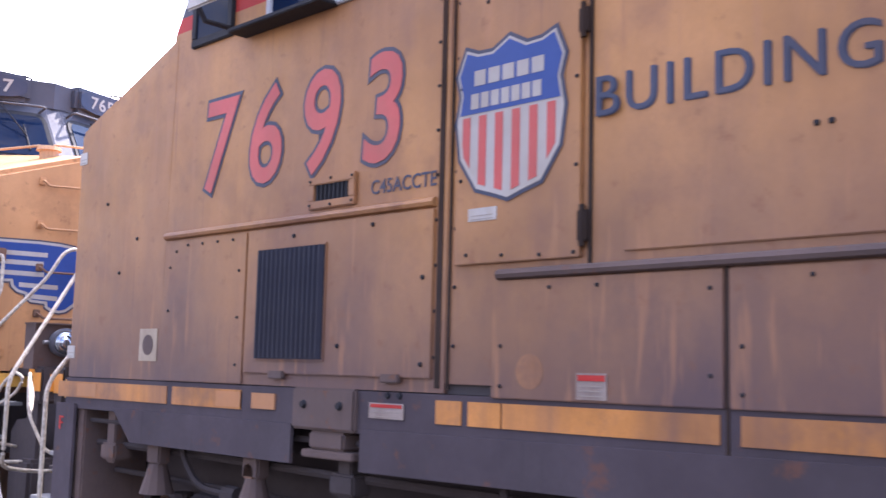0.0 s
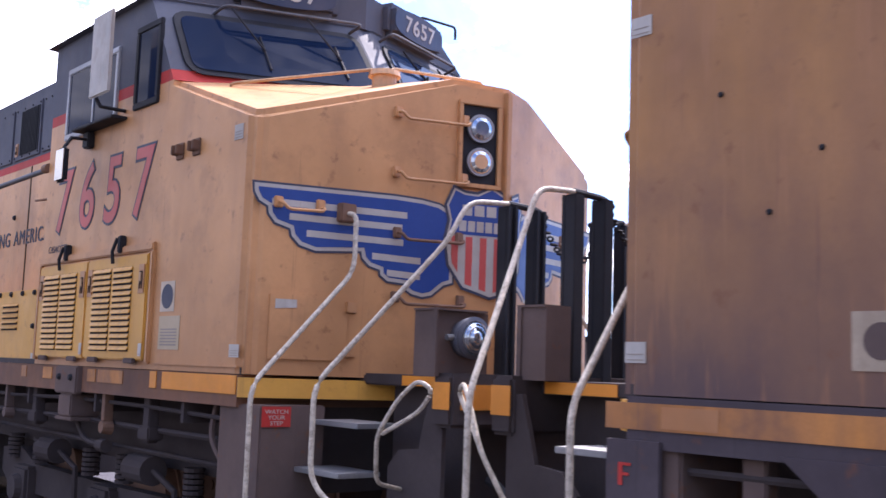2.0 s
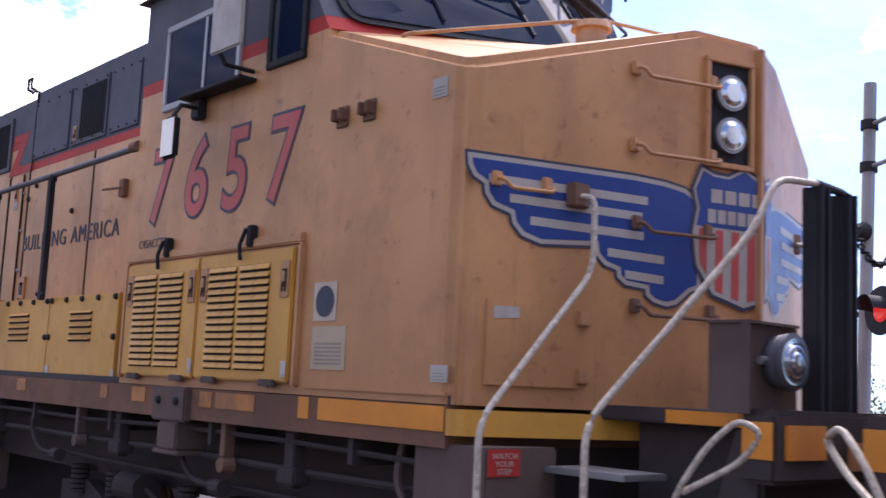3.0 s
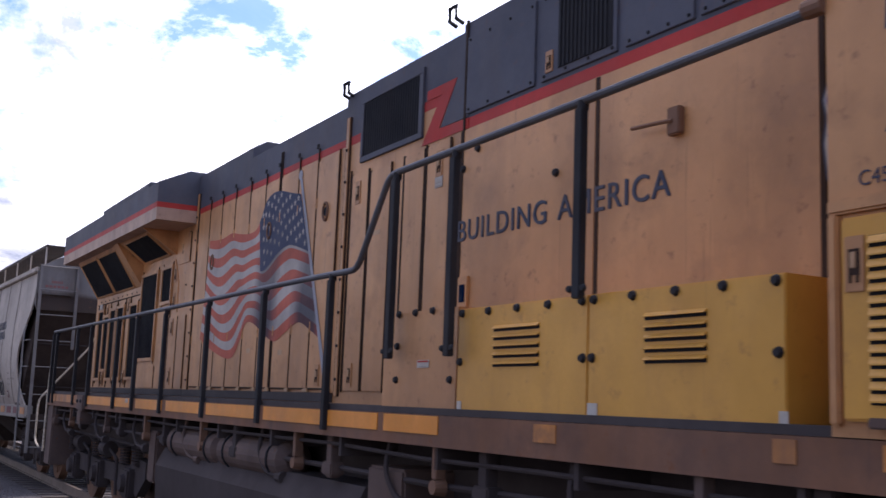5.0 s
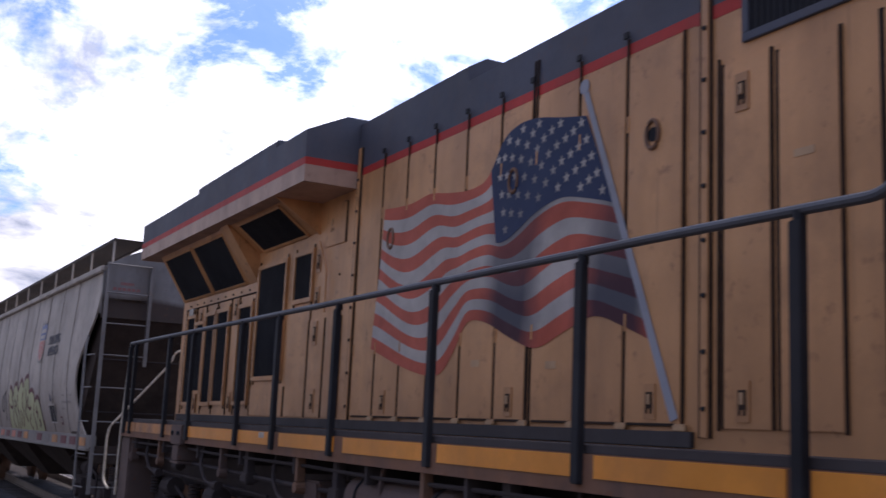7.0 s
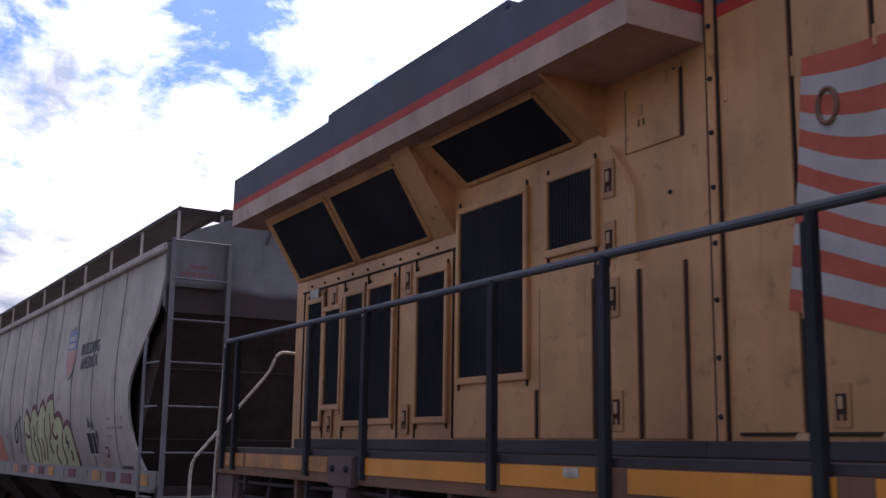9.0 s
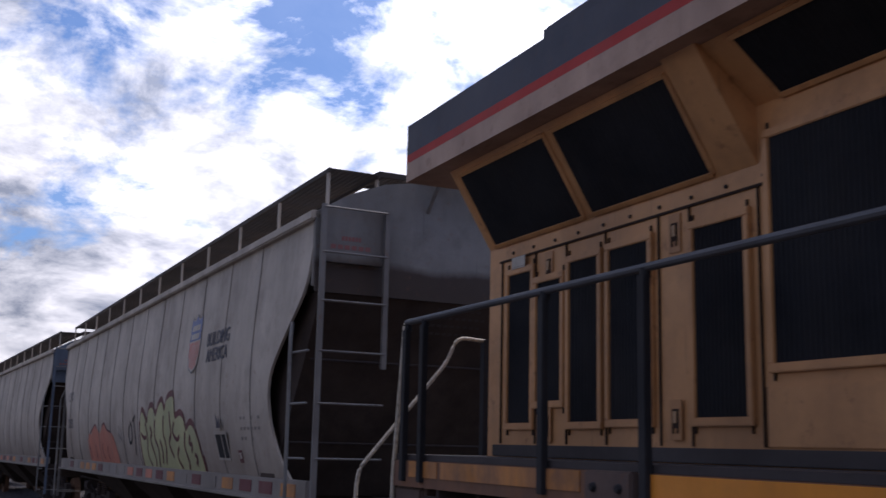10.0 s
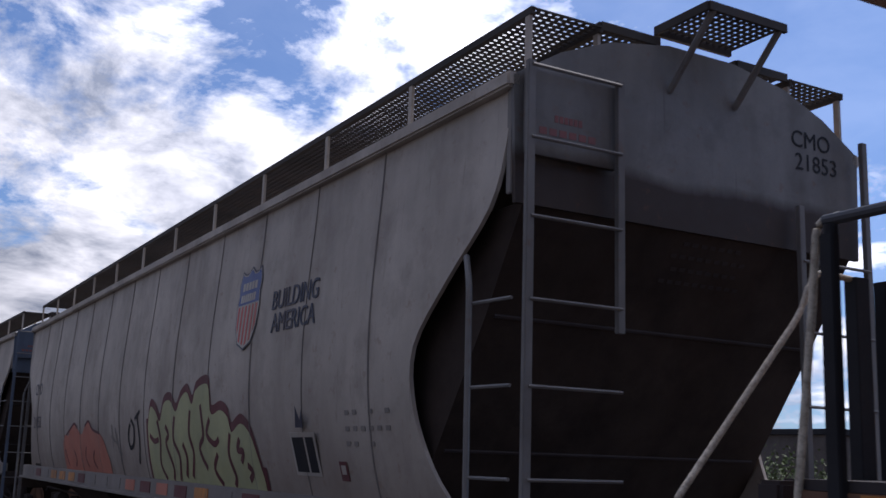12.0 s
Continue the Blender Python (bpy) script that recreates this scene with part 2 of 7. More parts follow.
HOPPER = material("hopper_grey", (0.49, 0.42, 0.345), 0.6, amount=0.6, dirt=(0.24, 0.185, 0.145), rust=0.3, splash=(1.35, 2.6, (0.22, 0.165, 0.13), 0.6))
HOPPER_SEAM = material("hopper_seam", (0.22, 0.19, 0.165), 0.6, amount=0.4)
# end plates: darker grey than the sides, brown below a ragged line
HOPPER_END = material("hopper_end_grey", (0.20, 0.186, 0.172), 0.65, amount=0.6, dirt=(0.085, 0.07, 0.06), rust=0.3,
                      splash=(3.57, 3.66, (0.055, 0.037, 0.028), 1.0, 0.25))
HOPPER_BROWN = material("hopper_brake_dust", (0.055, 0.037, 0.028), 0.85, amount=0.6, dirt=(0.02, 0.015, 0.013), streak=False, spec=0.15)
HOPPER_BLUE = material("hopper_blue_grey", (0.10, 0.125, 0.17), 0.6, amount=0.5, dirt=(0.06, 0.06, 0.065))
LADDER = material("ladder_grey", (0.20, 0.185, 0.17), 0.6, amount=0.5, dirt=(0.09, 0.07, 0.06), rust=0.3)
GRATING = material("grating_dark", (0.055, 0.047, 0.042), 0.7, amount=0.4, dirt=(0.09, 0.06, 0.04), spec=0.2)
STEEL = material("grating_steel", (0.30, 0.30, 0.30), 0.5, 0.6, amount=0.4)
SALMON = material("paint_salmon", (0.52, 0.17, 0.105), 0.6, amount=0.4, dirt=(0.4, 0.2, 0.14))
LIME = material("paint_pale_green", (0.46, 0.45, 0.23), 0.6, amount=0.4, dirt=(0.3, 0.31, 0.2))
MAROON = material("paint_maroon", (0.13, 0.024, 0.028), 0.6, amount=0.3)


def glass(name, tint, rough=0.04):
    m = bpy.data.materials.new(name)
    m.use_nodes = True
    bs = m.node_tree.nodes["Principled BSDF"]
    bs.inputs["Base Color"].default_value = (*tint, 1)
    bs.inputs["Roughness"].default_value = rough
    bs.inputs["Specular IOR Level"].default_value = 0.22
    bs.inputs["IOR"].default_value = 1.22
    return m


GLASS = glass("tinted_glass", (0.008, 0.017, 0.042))
LENS = plain("lamp_lens", (0.5, 0.54, 0.58), 0.1, 0.9)


# ---- mesh helpers ----
ROOT_AT = {}


def box(bm, x0, x1, y0, y1, z0, z1, bevel=0.0):
    vs = [bm.verts.new((x, y, z)) for x in (x0, x1) for y in (y0, y1) for z in (z0, z1)]
    fs = [bm.faces.new([vs[i] for i in q]) for q in ((0, 1, 3, 2), (4, 6, 7, 5), (0, 4, 5, 1), (2, 3, 7, 6), (0, 2, 6, 4), (1, 5, 7, 3))]
    if bevel:
        es = list({e for f in fs for e in f.edges})
        bmesh.ops.bevel(bm, geom=es, offset=bevel, segments=2, affect="EDGES", clamp_overlap=True)
    return bm


def prism(bm, pts, way):
    """Extrude the flat outline pts along the vector way."""
    way = Vector(way)
    a = [bm.verts.new(p) for p in pts]
    b = [bm.verts.new(Vector(p) + way) for p in pts]
    bm.faces.new(a[::-1])
    bm.faces.new(b)
    for i in range(len(a)):
        j = (i + 1) % len(a)
        bm.faces.new((a[i], a[j], b[j], b[i]))
    return bm


def tube(bm, pts, r, seg=8, closed=False):
    pts = [Vector(p) for p in pts]
    rings = []
    n = len(pts)
    for i, p in enumerate(pts):
        a = pts[i - 1] if (i or closed) else p
        b = pts[(i + 1) % n] if (i < n - 1 or closed) else p
        d = ((p - a).normalized() + (b - p).normalized())
        d = d.normalized() if d.length > 1e-6 else (b - a).normalized()
        u = d.cross(Vector((0, 0, 1)) if abs(d.z) < 0.9 else Vector((1, 0, 0))).normalized()
        v = d.cross(u)
        rings.append([bm.verts.new(p + r * (math.cos(t) * u + math.sin(t) * v)) for t in (2 * math.pi * k / seg for k in range(seg))])
    for i in range(n if closed else n - 1):
        p, q = rings[i], rings[(i + 1) % n]
        off = 0
        if closed and i == n - 1:
            off = min(range(seg), key=lambda o: (q[o].co - p[0].co).length)
        for k in range(seg):
            bm.faces.new((p[k], p[(k + 1) % seg], q[(k + 1 + off) % seg], q[(k + off) % seg]))
    if not closed:
        bm.faces.new(rings[0][::-1])
        bm.faces.new(rings[-1])
    return bm


def rounded(pts, r=0.08, seg=4):
    """Round the corners of a polyline."""
    pts = [Vector(p) for p in pts]
    out = [pts[0]]
    for a, p, b in zip(pts, pts[1:], pts[2:]):
        d1, d2 = (a - p), (b - p)
        k = min(r, d1.length * 0.45, d2.length * 0.45)
        s, e = p + d1.normalized() * k, p + d2.normalized() * k
        for i in range(seg + 1):
            t = i / seg
            out.append((1 - t) ** 2 * s + 2 * t * (1 - t) * p + t * t * e)
    return out + [pts[-1]]


def disc(bm, at, way, r, depth, seg=20, r2=None):
    """A round plate or cone frustum, its back at the point at, growing along way."""
    way = Vector(way).normalized()
    m = Matrix.Translation(Vector(at) + way * depth / 2) @ way.to_track_quat("Z", "Y").to_matrix().to_4x4()
    bmesh.ops.create_cone(bm, cap_ends=True, segments=seg, radius1=r, radius2=r if r2 is None else r2, depth=depth, matrix=m)
    return bm


def mesh_of(name, bm, mat, smooth=False):
    bmesh.ops.recalc_face_normals(bm, faces=bm.faces)
    me = bpy.data.meshes.new(name)
    bm.to_mesh(me)
    bm.free()
    me.materials.append(mat)
    if smooth:
        for p in me.polygons:
            p.use_smooth = True
    return me


def part(name, bm, mat, parent, label="", smooth=False):
    """Link a bmesh, given in the train's coordinates, as one mesh under parent."""
    at = ROOT_AT[parent.name]
    bmesh.ops.translate(bm, verts=bm.verts, vec=-at)
    ob = new(name, mesh_of(name, bm, mat, smooth))
    ob.parent = parent
    ROOT_AT[ob.name] = at
    if label:
        ob["label"] = label
    return ob


def root(name, at, label, category, group=""):
    ob = new(name)
    ob.location = at
    ob.empty_display_size = 0.5
    ROOT_AT[ob.name] = Vector(at)
    return tagged(ob, label, category, group)


def B():
    return bmesh.new()


def words(name, text, size, mat, parent, m, shear=0.0, offset=0.0, depth=0.002, width=1.0, spacing=1.0):
    """Lettering as thin raised shapes at the pose m (train's coordinates)."""
    cu = bpy.data.curves.new(name, "FONT")
    cu.body, cu.size, cu.shear, cu.offset, cu.extrude = text, size, shear, offset, depth
    cu.align_x, cu.resolution_u, cu.space_character = "CENTER", 4, spacing
    tmp = bpy.data.objects.new(name, cu)
    me = bpy.data.meshes.new_from_object(tmp)
    bpy.data.objects.remove(tmp)
    bm = B()
    bm.from_mesh(me)
    bpy.data.meshes.remove(me)
    bpy.data.curves.remove(cu)
    bm.transform(m @ Matrix.Diagonal((width, 1, 1, 1)))
    return part(name, bm, mat, parent)


def on_side(x, y, z, tilt=0):
    """Pose of lettering on a side that faces the camera: reads along +x, faces -y."""
    return pose(x, y, z, 90, 0, 0) @ pose(0, 0, 0, 0, 0, tilt)


def flat(bm, pts, y, t=0.003):
    """Thin sheet on the side: outline in x, z, its back at y."""
    return prism(bm, [(x, y, z) for x, z in pts], (0, -t, 0))


def grown(pts, d):
    """Offset a closed outline outwards by d (2D)."""
    n = len(pts)
    area = sum(pts[i][0] * pts[(i + 1) % n][1] - pts[(i + 1) % n][0] * pts[i][1] for i in range(n))
    s = 1 if area > 0 else -1
    out = []
    for i in range(n):
        p0, p1, p2 = Vector(pts[i - 1]), Vector(pts[i]), Vector(pts[(i + 1) % n])
        e1, e2 = (p1 - p0).normalized(), (p2 - p1).normalized()
        nn = Vector((e1.y, -e1.x)) * s + Vector((e2.y, -e2.x)) * s
        nn = nn.normalized() if nn.length > 1e-6 else Vector((e1.y, -e1.x)) * s
        k = min(2.0, 1 / max(0.3, nn.dot(Vector((e1.y, -e1.x)) * s)))
        out.append(tuple(p1 + nn * d * k))
    return out


def smooth_line(pts, seg=4, closed=True):
    """Catmull-Rom through 2D points."""
    n = len(pts)
    out = []
    for i in range(n if closed else n - 1):
        p = [Vector(pts[(i + k) % n]) if closed else Vector(pts[min(n - 1, max(0, i + k))]) for k in (-1, 0, 1, 2)]
        for j in range(seg):
            t = j / seg
            out.append(tuple(0.5 * (2 * p[1] + (p[2] - p[0]) * t + (2 * p[0] - 5 * p[1] + 4 * p[2] - p[3]) * t * t + (3 * p[1] - p[0] - 3 * p[2] + p[3]) * t ** 3)))
    return out if closed else out + [tuple(pts[-1])]


# ---- ground, ballast, track ----
def ground():
    bm = B()
    bmesh.ops.create_grid(bm, x_segments=8, y_segments=8, size=1500)
    bmesh.ops.translate(bm, verts=bm.verts, vec=(0, 0, -0.35))
    g = new("ground", mesh_of("ground", bm, material("dusty_gravel", (0.034, 0.029, 0.030), 0.95, amount=0.5, dirt=(0.048, 0.041, 0.038), streak=False, bump=0.6, size=1.6)))
    tagged(g, "dusty grey gravel ground beside the tracks", "ground", kind="structure")
    bm = B()
    rows = [(1.2, -0.34), (2.6, -0.2), (3.3, -0.17), (6.4, -0.17), (7.2, -0.2), (8.6, -0.34)]
    for (y0, z0), (y1, z1) in zip(rows, rows[1:]):
        vs = [bm.verts.new(p) for p in ((-140, y0, z0), (60, y0, z0), (60, y1, z1), (-140, y1, z1))]
        bm.faces.new(vs)
    b = new("ballast", mesh_of("ballast", bm, material("ballast_stone", (0.042, 0.035, 0.038), 0.95, amount=0.5, dirt=(0.05, 0.045, 0.045), streak=False, bump=0.6, size=2.5)))
    tagged(b, "grey crushed-stone ballast under the track", "ballast", kind="structure")
    # loose stones along the near shoulder
    rnd = random.Random(4)
    bm = B()
    for k in range(9000):
        x, y = rnd.uniform(-62, 0), rnd.uniform(1.25, 3.5)
        z = -0.34 + min(1, max(0, (y - 1.2) / 1.6)) * 0.15
        r = rnd.uniform(0.018, 0.05)
        vs = [bm.verts.new((x + r * rnd.uniform(0.6, 1.2) * a, y + r * rnd.uniform(0.6, 1.2) * b, z + r * rnd.uniform(0.4, 1) * c))
              for a, b, c in ((1, 0, 0), (-1, 0, 0), (0, 1, 0), (0, -1, 0), (0, 0, 1), (0, 0, -0.6))]
        for q in ((0, 2, 4), (2, 1, 4), (1, 3, 4), (3, 0, 4), (2, 0, 5), (1, 2, 5), (3, 1, 5), (0, 3, 5)):
            bm.faces.new([vs[i] for i in q])
    s = new("ballast_stones", mesh_of("ballast_stones", bm, material("loose_stone", (0.062, 0.052, 0.055), 0.95, amount=0.4, streak=False, vary=0.3)))
    tagged(s, "loose grey ballast stones beside the rail", "gravel", kind="stuff")
    track = root("track", (0, 4.8, -0.1), "steel rails on dark timber sleepers", "track")
    track["kind"] = "structure"
    for y in (4.08, 5.52):
        bm = B()
        box(bm, -140, 60, y - 0.035, y + 0.035, -0.03, 0.0, 0.006)
        box(bm, -140, 60, y - 0.01, y + 0.01, -0.14, -0.03)
        box(bm, -140, 60, y - 0.07, y + 0.07, -0.165, -0.14)
        part("rail", bm, material("rail_steel", (0.2, 0.15, 0.12), 0.45, 0.7, amount=0.4), track)
    bm = B()
    for k in range(230):
        x = -100 + k * 0.55
        box(bm, x, x + 0.23, 3.5, 6.1, -0.3, -0.155)
    o = part("sleepers", bm, material("creosoted_wood", (0.06, 0.045, 0.038), 0.9, amount=0.4, streak=False), track)
    o["kind"] = "stuff"
    track.matrix_world = CANT @ Matrix.Translation(ROOT_AT[track.name])
    b.matrix_world = CANT
    s.matrix_world = CANT


ground()


# ---- logo shield, drawn as plain shapes ----
def shield_outline(w, h):
    half = [(0, 0.5), (0.16, 0.455), (0.30, 0.46), (0.42, 0.5), (0.5, 0.335), (0.46, 0.20), (0.5, 0.02), (0.46, -0.22), (0.3, -0.42), (0.12, -0.465), (0, -0.5)]
    half[0] = (0, 0.53)
    pts = [(x * w, z * h) for x, z in half]
    return pts + [(-x, z) for x, z in pts[-2:0:-1]]


def clip_poly(pts, keep):
    """Clip a polygon by keep(p) >= 0, a linear function."""
    out = []
    n = len(pts)
    for i in range(n):
        a, b = pts[i], pts[(i + 1) % n]
        ka, kb = keep(a), keep(b)
        if ka >= 0:
            out.append(a)
        if ka * kb < 0:
            t = ka / (ka - kb)
            out.append((a[0] + (b[0] - a[0]) * t, a[1] + (b[1] - a[1]) * t))
    return out


def put(bm, pts, m, t):
    """Thin sheet from a 2D outline at pose m (x across, y up, z out)."""
    up = m.to_3x3() @ Vector((0, 0, 1))
    prism(bm, [m @ Vector((x, z, 0)) for x, z in pts], up * t)
    return bm


def shield(parent, m, w, h, keep=None, bars=True):
    out = shield_outline(w, h)
    lim = keep or (lambda p: 1.0)
    lay = lambda k: m @ Matrix.Translation((0, 0, k))
    if len(clip_poly(out, lim)) < 3:
        return None
    sh = part("shield_border", put(B(), clip_poly(grown(out, 0.028 * w), lim), lay(0.0005), 0.002), NAVY, parent, "shield emblem with blue head and red stripes")
    part("shield_field", put(B(), clip_poly(out, lim), lay(0.0025), 0.002), WHITE, sh)
    top = clip_poly(clip_poly(grown(out, -0.02 * w), lambda p: p[1] - 0.07 * h), lim)
    if len(top) > 2:
        part("shield_head", put(B(), top, lay(0.0045), 0.002), BLUE, sh)
    for k in range(6):
        x0 = (-0.5 + (k * 2 + 0.75) / 12.6) * w
        bar = clip_poly(clip_poly(clip_poly(grown(out, -0.035 * w), lambda p: p[0] - x0), lambda p: x0 + w / 13.5 - p[0]), lambda p: 0.05 * h - p[1])
        bar = clip_poly(bar, lim)
        if len(bar) > 2:
            part("shield_stripe", put(B(), bar, lay(0.0045), 0.002), PINK, sh)
    if bars:
        for z, x0, n in ((0.30, -0.33, 5), (0.15, -0.36, 7)):
            for k in range(n):
                ww = 0.68 * w / n
                bar = [(x0 * w + k * ww, (z - 0.05) * h), (x0 * w + k * ww + ww * 0.8, (z - 0.05) * h), (x0 * w + k * ww + ww * 0.8, (z + 0.05) * h), (x0 * w + k * ww, (z + 0.05) * h)]
                bar = clip_poly(bar, lim)
                if len(bar) > 2:
                    part("lettering_bar", put(B(), bar, lay(0.0065), 0.0015), WHITE, sh)
    return sh


def sticker(parent, x0, x1, z0, z1, y, label, mat=None, lines=3, head=None):
    s = part("sticker", flat(B(), [(x0, z0), (x1, z0), (x1, z1), (x0, z1)], y, 0.003), mat or STICKER, parent, label)
    w, h = x1 - x0, z1 - z0
    if head:
        part("sticker_head", flat(B(), [(x0 + 0.05 * w, z1 - 0.3 * h), (x1 - 0.05 * w, z1 - 0.3 * h), (x1 - 0.05 * w, z1 - 0.08 * h), (x0 + 0.05 * w, z1 - 0.08 * h)], y - 0.003, 0.002), head, s)
    for k in range(lines):
        z = z0 + h * (0.12 + 0.55 * k / max(1, lines))
        part("lettering_bar", flat(B(), [(x0 + 0.1 * w, z), (x1 - 0.12 * w, z), (x1 - 0.12 * w, z + 0.045 * h), (x0 + 0.1 * w, z + 0.045 * h)], y - 0.003, 0.0015), INK, s)
    return s


def bars(parent, name, mat, spots, size):
    """Alike thin bars at the places given (train's coordinates), sharing one mesh."""
    me = mesh_of(name, box(B(), 0, size[0], 0, size[1], 0, size[2]), mat)
    for p in spots:
        o = new(name, me)
        o.parent = parent
        o.location = Vector(p) - ROOT_AT[parent.name]


BOLT = {}


def bolts(parent, pts, y, r=0.018, name="bolt", mat=None):
    """Bolt heads on the side, at the places x, z; one shared mesh."""
    key = (r, (mat or BLACK).name)
    if key not in BOLT:
        bm = B()
        disc(bm, (0, 0, 0), (0, -1, 0), r, r * 0.8, 8, r * 0.7)
        BOLT[key] = mesh_of(name, bm, mat or BLACK)
    at = ROOT_AT[parent.name]
    for x, z in pts:
        o = new(name, BOLT[key])
        o.parent = parent
        o.location = Vector((x, y, z)) - at


LATCH = {}


def latch(parent, x, z, y, w=0.07, h=0.13):
    """Recessed paddle latch on a door."""
    at = ROOT_AT[parent.name]
    k = (w, h)
    if k not in LATCH:
        a = B()
        box(a, -w * 0.6, w * 0.6, -0.008, 0, -h * 0.62, h * 0.62, 0.003)
        c = B()
        box(c, -w * 0.36, w * 0.36, -0.010, -0.004, -h * 0.26, h * 0.34, 0.002)
        for q in (-0.3, 0.14):
            box(c, w * q, w * (q + 0.16), -0.013, -0.004, -h * 0.42, -h * 0.2)
        e = B()
        box(e, -w * 0.17, w * 0.17, -0.018, -0.009, -h * 0.10, h * 0.26, 0.003)
        LATCH[k] = (mesh_of("latch", a, YELLOW), mesh_of("paddle", c, GASKET), mesh_of("handle", e, LATCHTAN))
    o = new("latch", LATCH[k][0])
    o.parent = parent
    o.location = Vector((x, y, z)) - at
    for nm, me in (("paddle", LATCH[k][1]), ("handle", LATCH[k][2])):
        p = new(nm, me)
        p.parent = o


def numerals(parent, text, xs, z, size, y, shear=0.08, tilt=0):
    for ch, x in zip(text, xs):
        o = words("numeral_edge", ch, size, NAVY, parent, on_side(x, y - 0.002, z, tilt), shear, size * 0.038, 0.0015, 0.88)
        words("numeral", ch, size, PINK, o, on_side(x, y - 0.005, z, tilt), shear, size * 0.010, 0.0015, 0.88)


# ---- locomotive: shared cab, nose, platform and running gear ----
def loco(name, s, x_nose, y0, yellow, at, label, number):
    """s = -1: the nose points to +x; s = 1: the nose points to -x. u runs back from the nose corner."""
    r = root(name, at, label, "locomotive", "locomotives coupled nose to nose")
    yc = y0 + 1.56
    X = lambda u: x_nose + s * u
    P = lambda u, y, z: (X(u), y, z)

    def solid(rows_bot, rows_top):
        bm = B()
        a = [bm.verts.new(P(*p)) for p in rows_bot]
        b = [bm.verts.new(P(*p)) for p in rows_top]
        n = len(a)
        bm.faces.new(a)
        bm.faces.new(b)
        for i in range(n):
            bm.faces.new((a[i], a[(i + 1) % n], b[(i + 1) % n], b[i]))
        return bm

    # nose: prow in plan, top sloping to the sides
    ye = 2 * yc - y0
    bm = B()
    zb = 1.70
    plan = [(1.2, y0), (0.06, y0), (0.0, y0 + 0.05), (-0.388, yc - 0.26), (-0.50, yc + 0.10), (-0.50, yc + 0.16), (-0.40, yc + 0.45), (0.0, ye - 0.05), (0.06, ye), (1.2, ye)]
    tops = [3.75, 3.35, 3.34, 3.73, 3.72, 3.72, 3.70, 3.34, 3.35, 3.75]
    lo = [bm.verts.new(P(u, y, zb)) for u, y in plan]
    hi = [bm.verts.new(P(u, y, z)) for (u, y), z in zip(plan, tops)]
    for i in range(len(plan) - 1):
        bm.faces.new((lo[i], lo[i + 1], hi[i + 1], hi[i]))
    c1 = bm.verts.new(P(0.75, yc - 0.3, 3.88))
    c2 = bm.verts.new(P(0.75, yc + 0.3, 3.88))
    for q in ((hi[0], hi[1], c1), (hi[1], hi[2], hi[3], c1), (hi[3], hi[4], c1), (hi[4], hi[5], c2, c1), (hi[5], hi[6], c2), (hi[6], hi[7], hi[8], c2), (hi[8], hi[9], c2), (hi[0], c1, c2, hi[9])):
        bm.faces.new(q)
    bm.faces.new(lo[::-1])
    bm.faces.new((lo[0], hi[0], hi[9], lo[9]))
    bmesh.ops.recalc_face_normals(bm, faces=bm.faces)
    bmesh.ops.bevel(bm, geom=[e for e in bm.edges if e.calc_face_angle(0) > 0.35 and max(v.co.z for v in e.verts) > 2 and abs(e.verts[0].co.x - X(1.2)) > 0.01],
                    offset=0.095, segments=6, affect="EDGES", clamp_overlap=True)
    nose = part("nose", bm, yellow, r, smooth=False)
    # cab: lower half, red band, grey upper half with canted roof
    zs, zr, ze = 3.76, 3.85, 4.48
    back = 3.55

    def uf(y, z):
        """Raked, prowed cab front."""
        c = min(1.0, abs(y - yc) / 1.56)
        ub, ut = 0.55 + 0.65 * c, 1.08 + 0.57 * c
        return ub + (ut - ub) * (z - 3.76) / 0.72

    ys = (y0, y0 + 0.08, yc - 0.08, yc + 0.08, ye - 0.08, ye)
    edge = lambda z, d=0.0: [(back, y0 + d, z)] + [(uf(y, z) + d, y + (d if y == y0 else 0), z) for y in ys] + [(back, ye, z)]
    low = [(back, y0, zb)] + [(1.2, y0, zb), (1.2, ye, zb)] + [(back, ye, zb)]
    top = [(back, y0, zs)] + [(1.2, y0, zs), (1.2, ye, zs)] + [(back, ye, zs)]
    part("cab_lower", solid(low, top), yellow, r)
    part("red_band", solid(edge(zs, 0.001), edge(zr, 0.001)), RED, r, "red stripe round the cab")
    part("cab_upper", solid(edge(zr), edge(ze)), GREY, r, "weathered grey upper cab")
    rl = [(back + 0.1, y0 - 0.06, ze)] + [(uf(y, ze) - 0.02, y + (-0.06 if y == y0 else 0.06 if y == ye else 0), ze) for y in ys] + [(back + 0.1, ye + 0.06, ze)]
    rh = [(back + 0.1, y0 + 0.62, ze + 0.27)] + [(uf(y, ze) + 0.2, yc + (y - yc) * 0.6, ze + 0.27) for y in ys] + [(back + 0.1, ye - 0.62, ze + 0.27)]
    part("cab_roof", solid(rl, rh), GREY, r, "grey canted cab roof")
    # fascia above the screens, falling away to the sides, which carries the number boards
    for sg in (-1, 1):
        prof = [(yc + sg * d, z) for d, z in ((0.0, 4.47), (0.0, 4.75), (0.95, 4.76), (1.12, 4.70), (1.5, 4.50), (1.5, 4.47))]
        bm = prism(B(), [P(uf(y, 4.48) - 0.012, y, z) for y, z in prof], (s * 0.5, 0, 0))
        part("front_fascia", bm, GREY, r, "grey fascia above the windscreen")
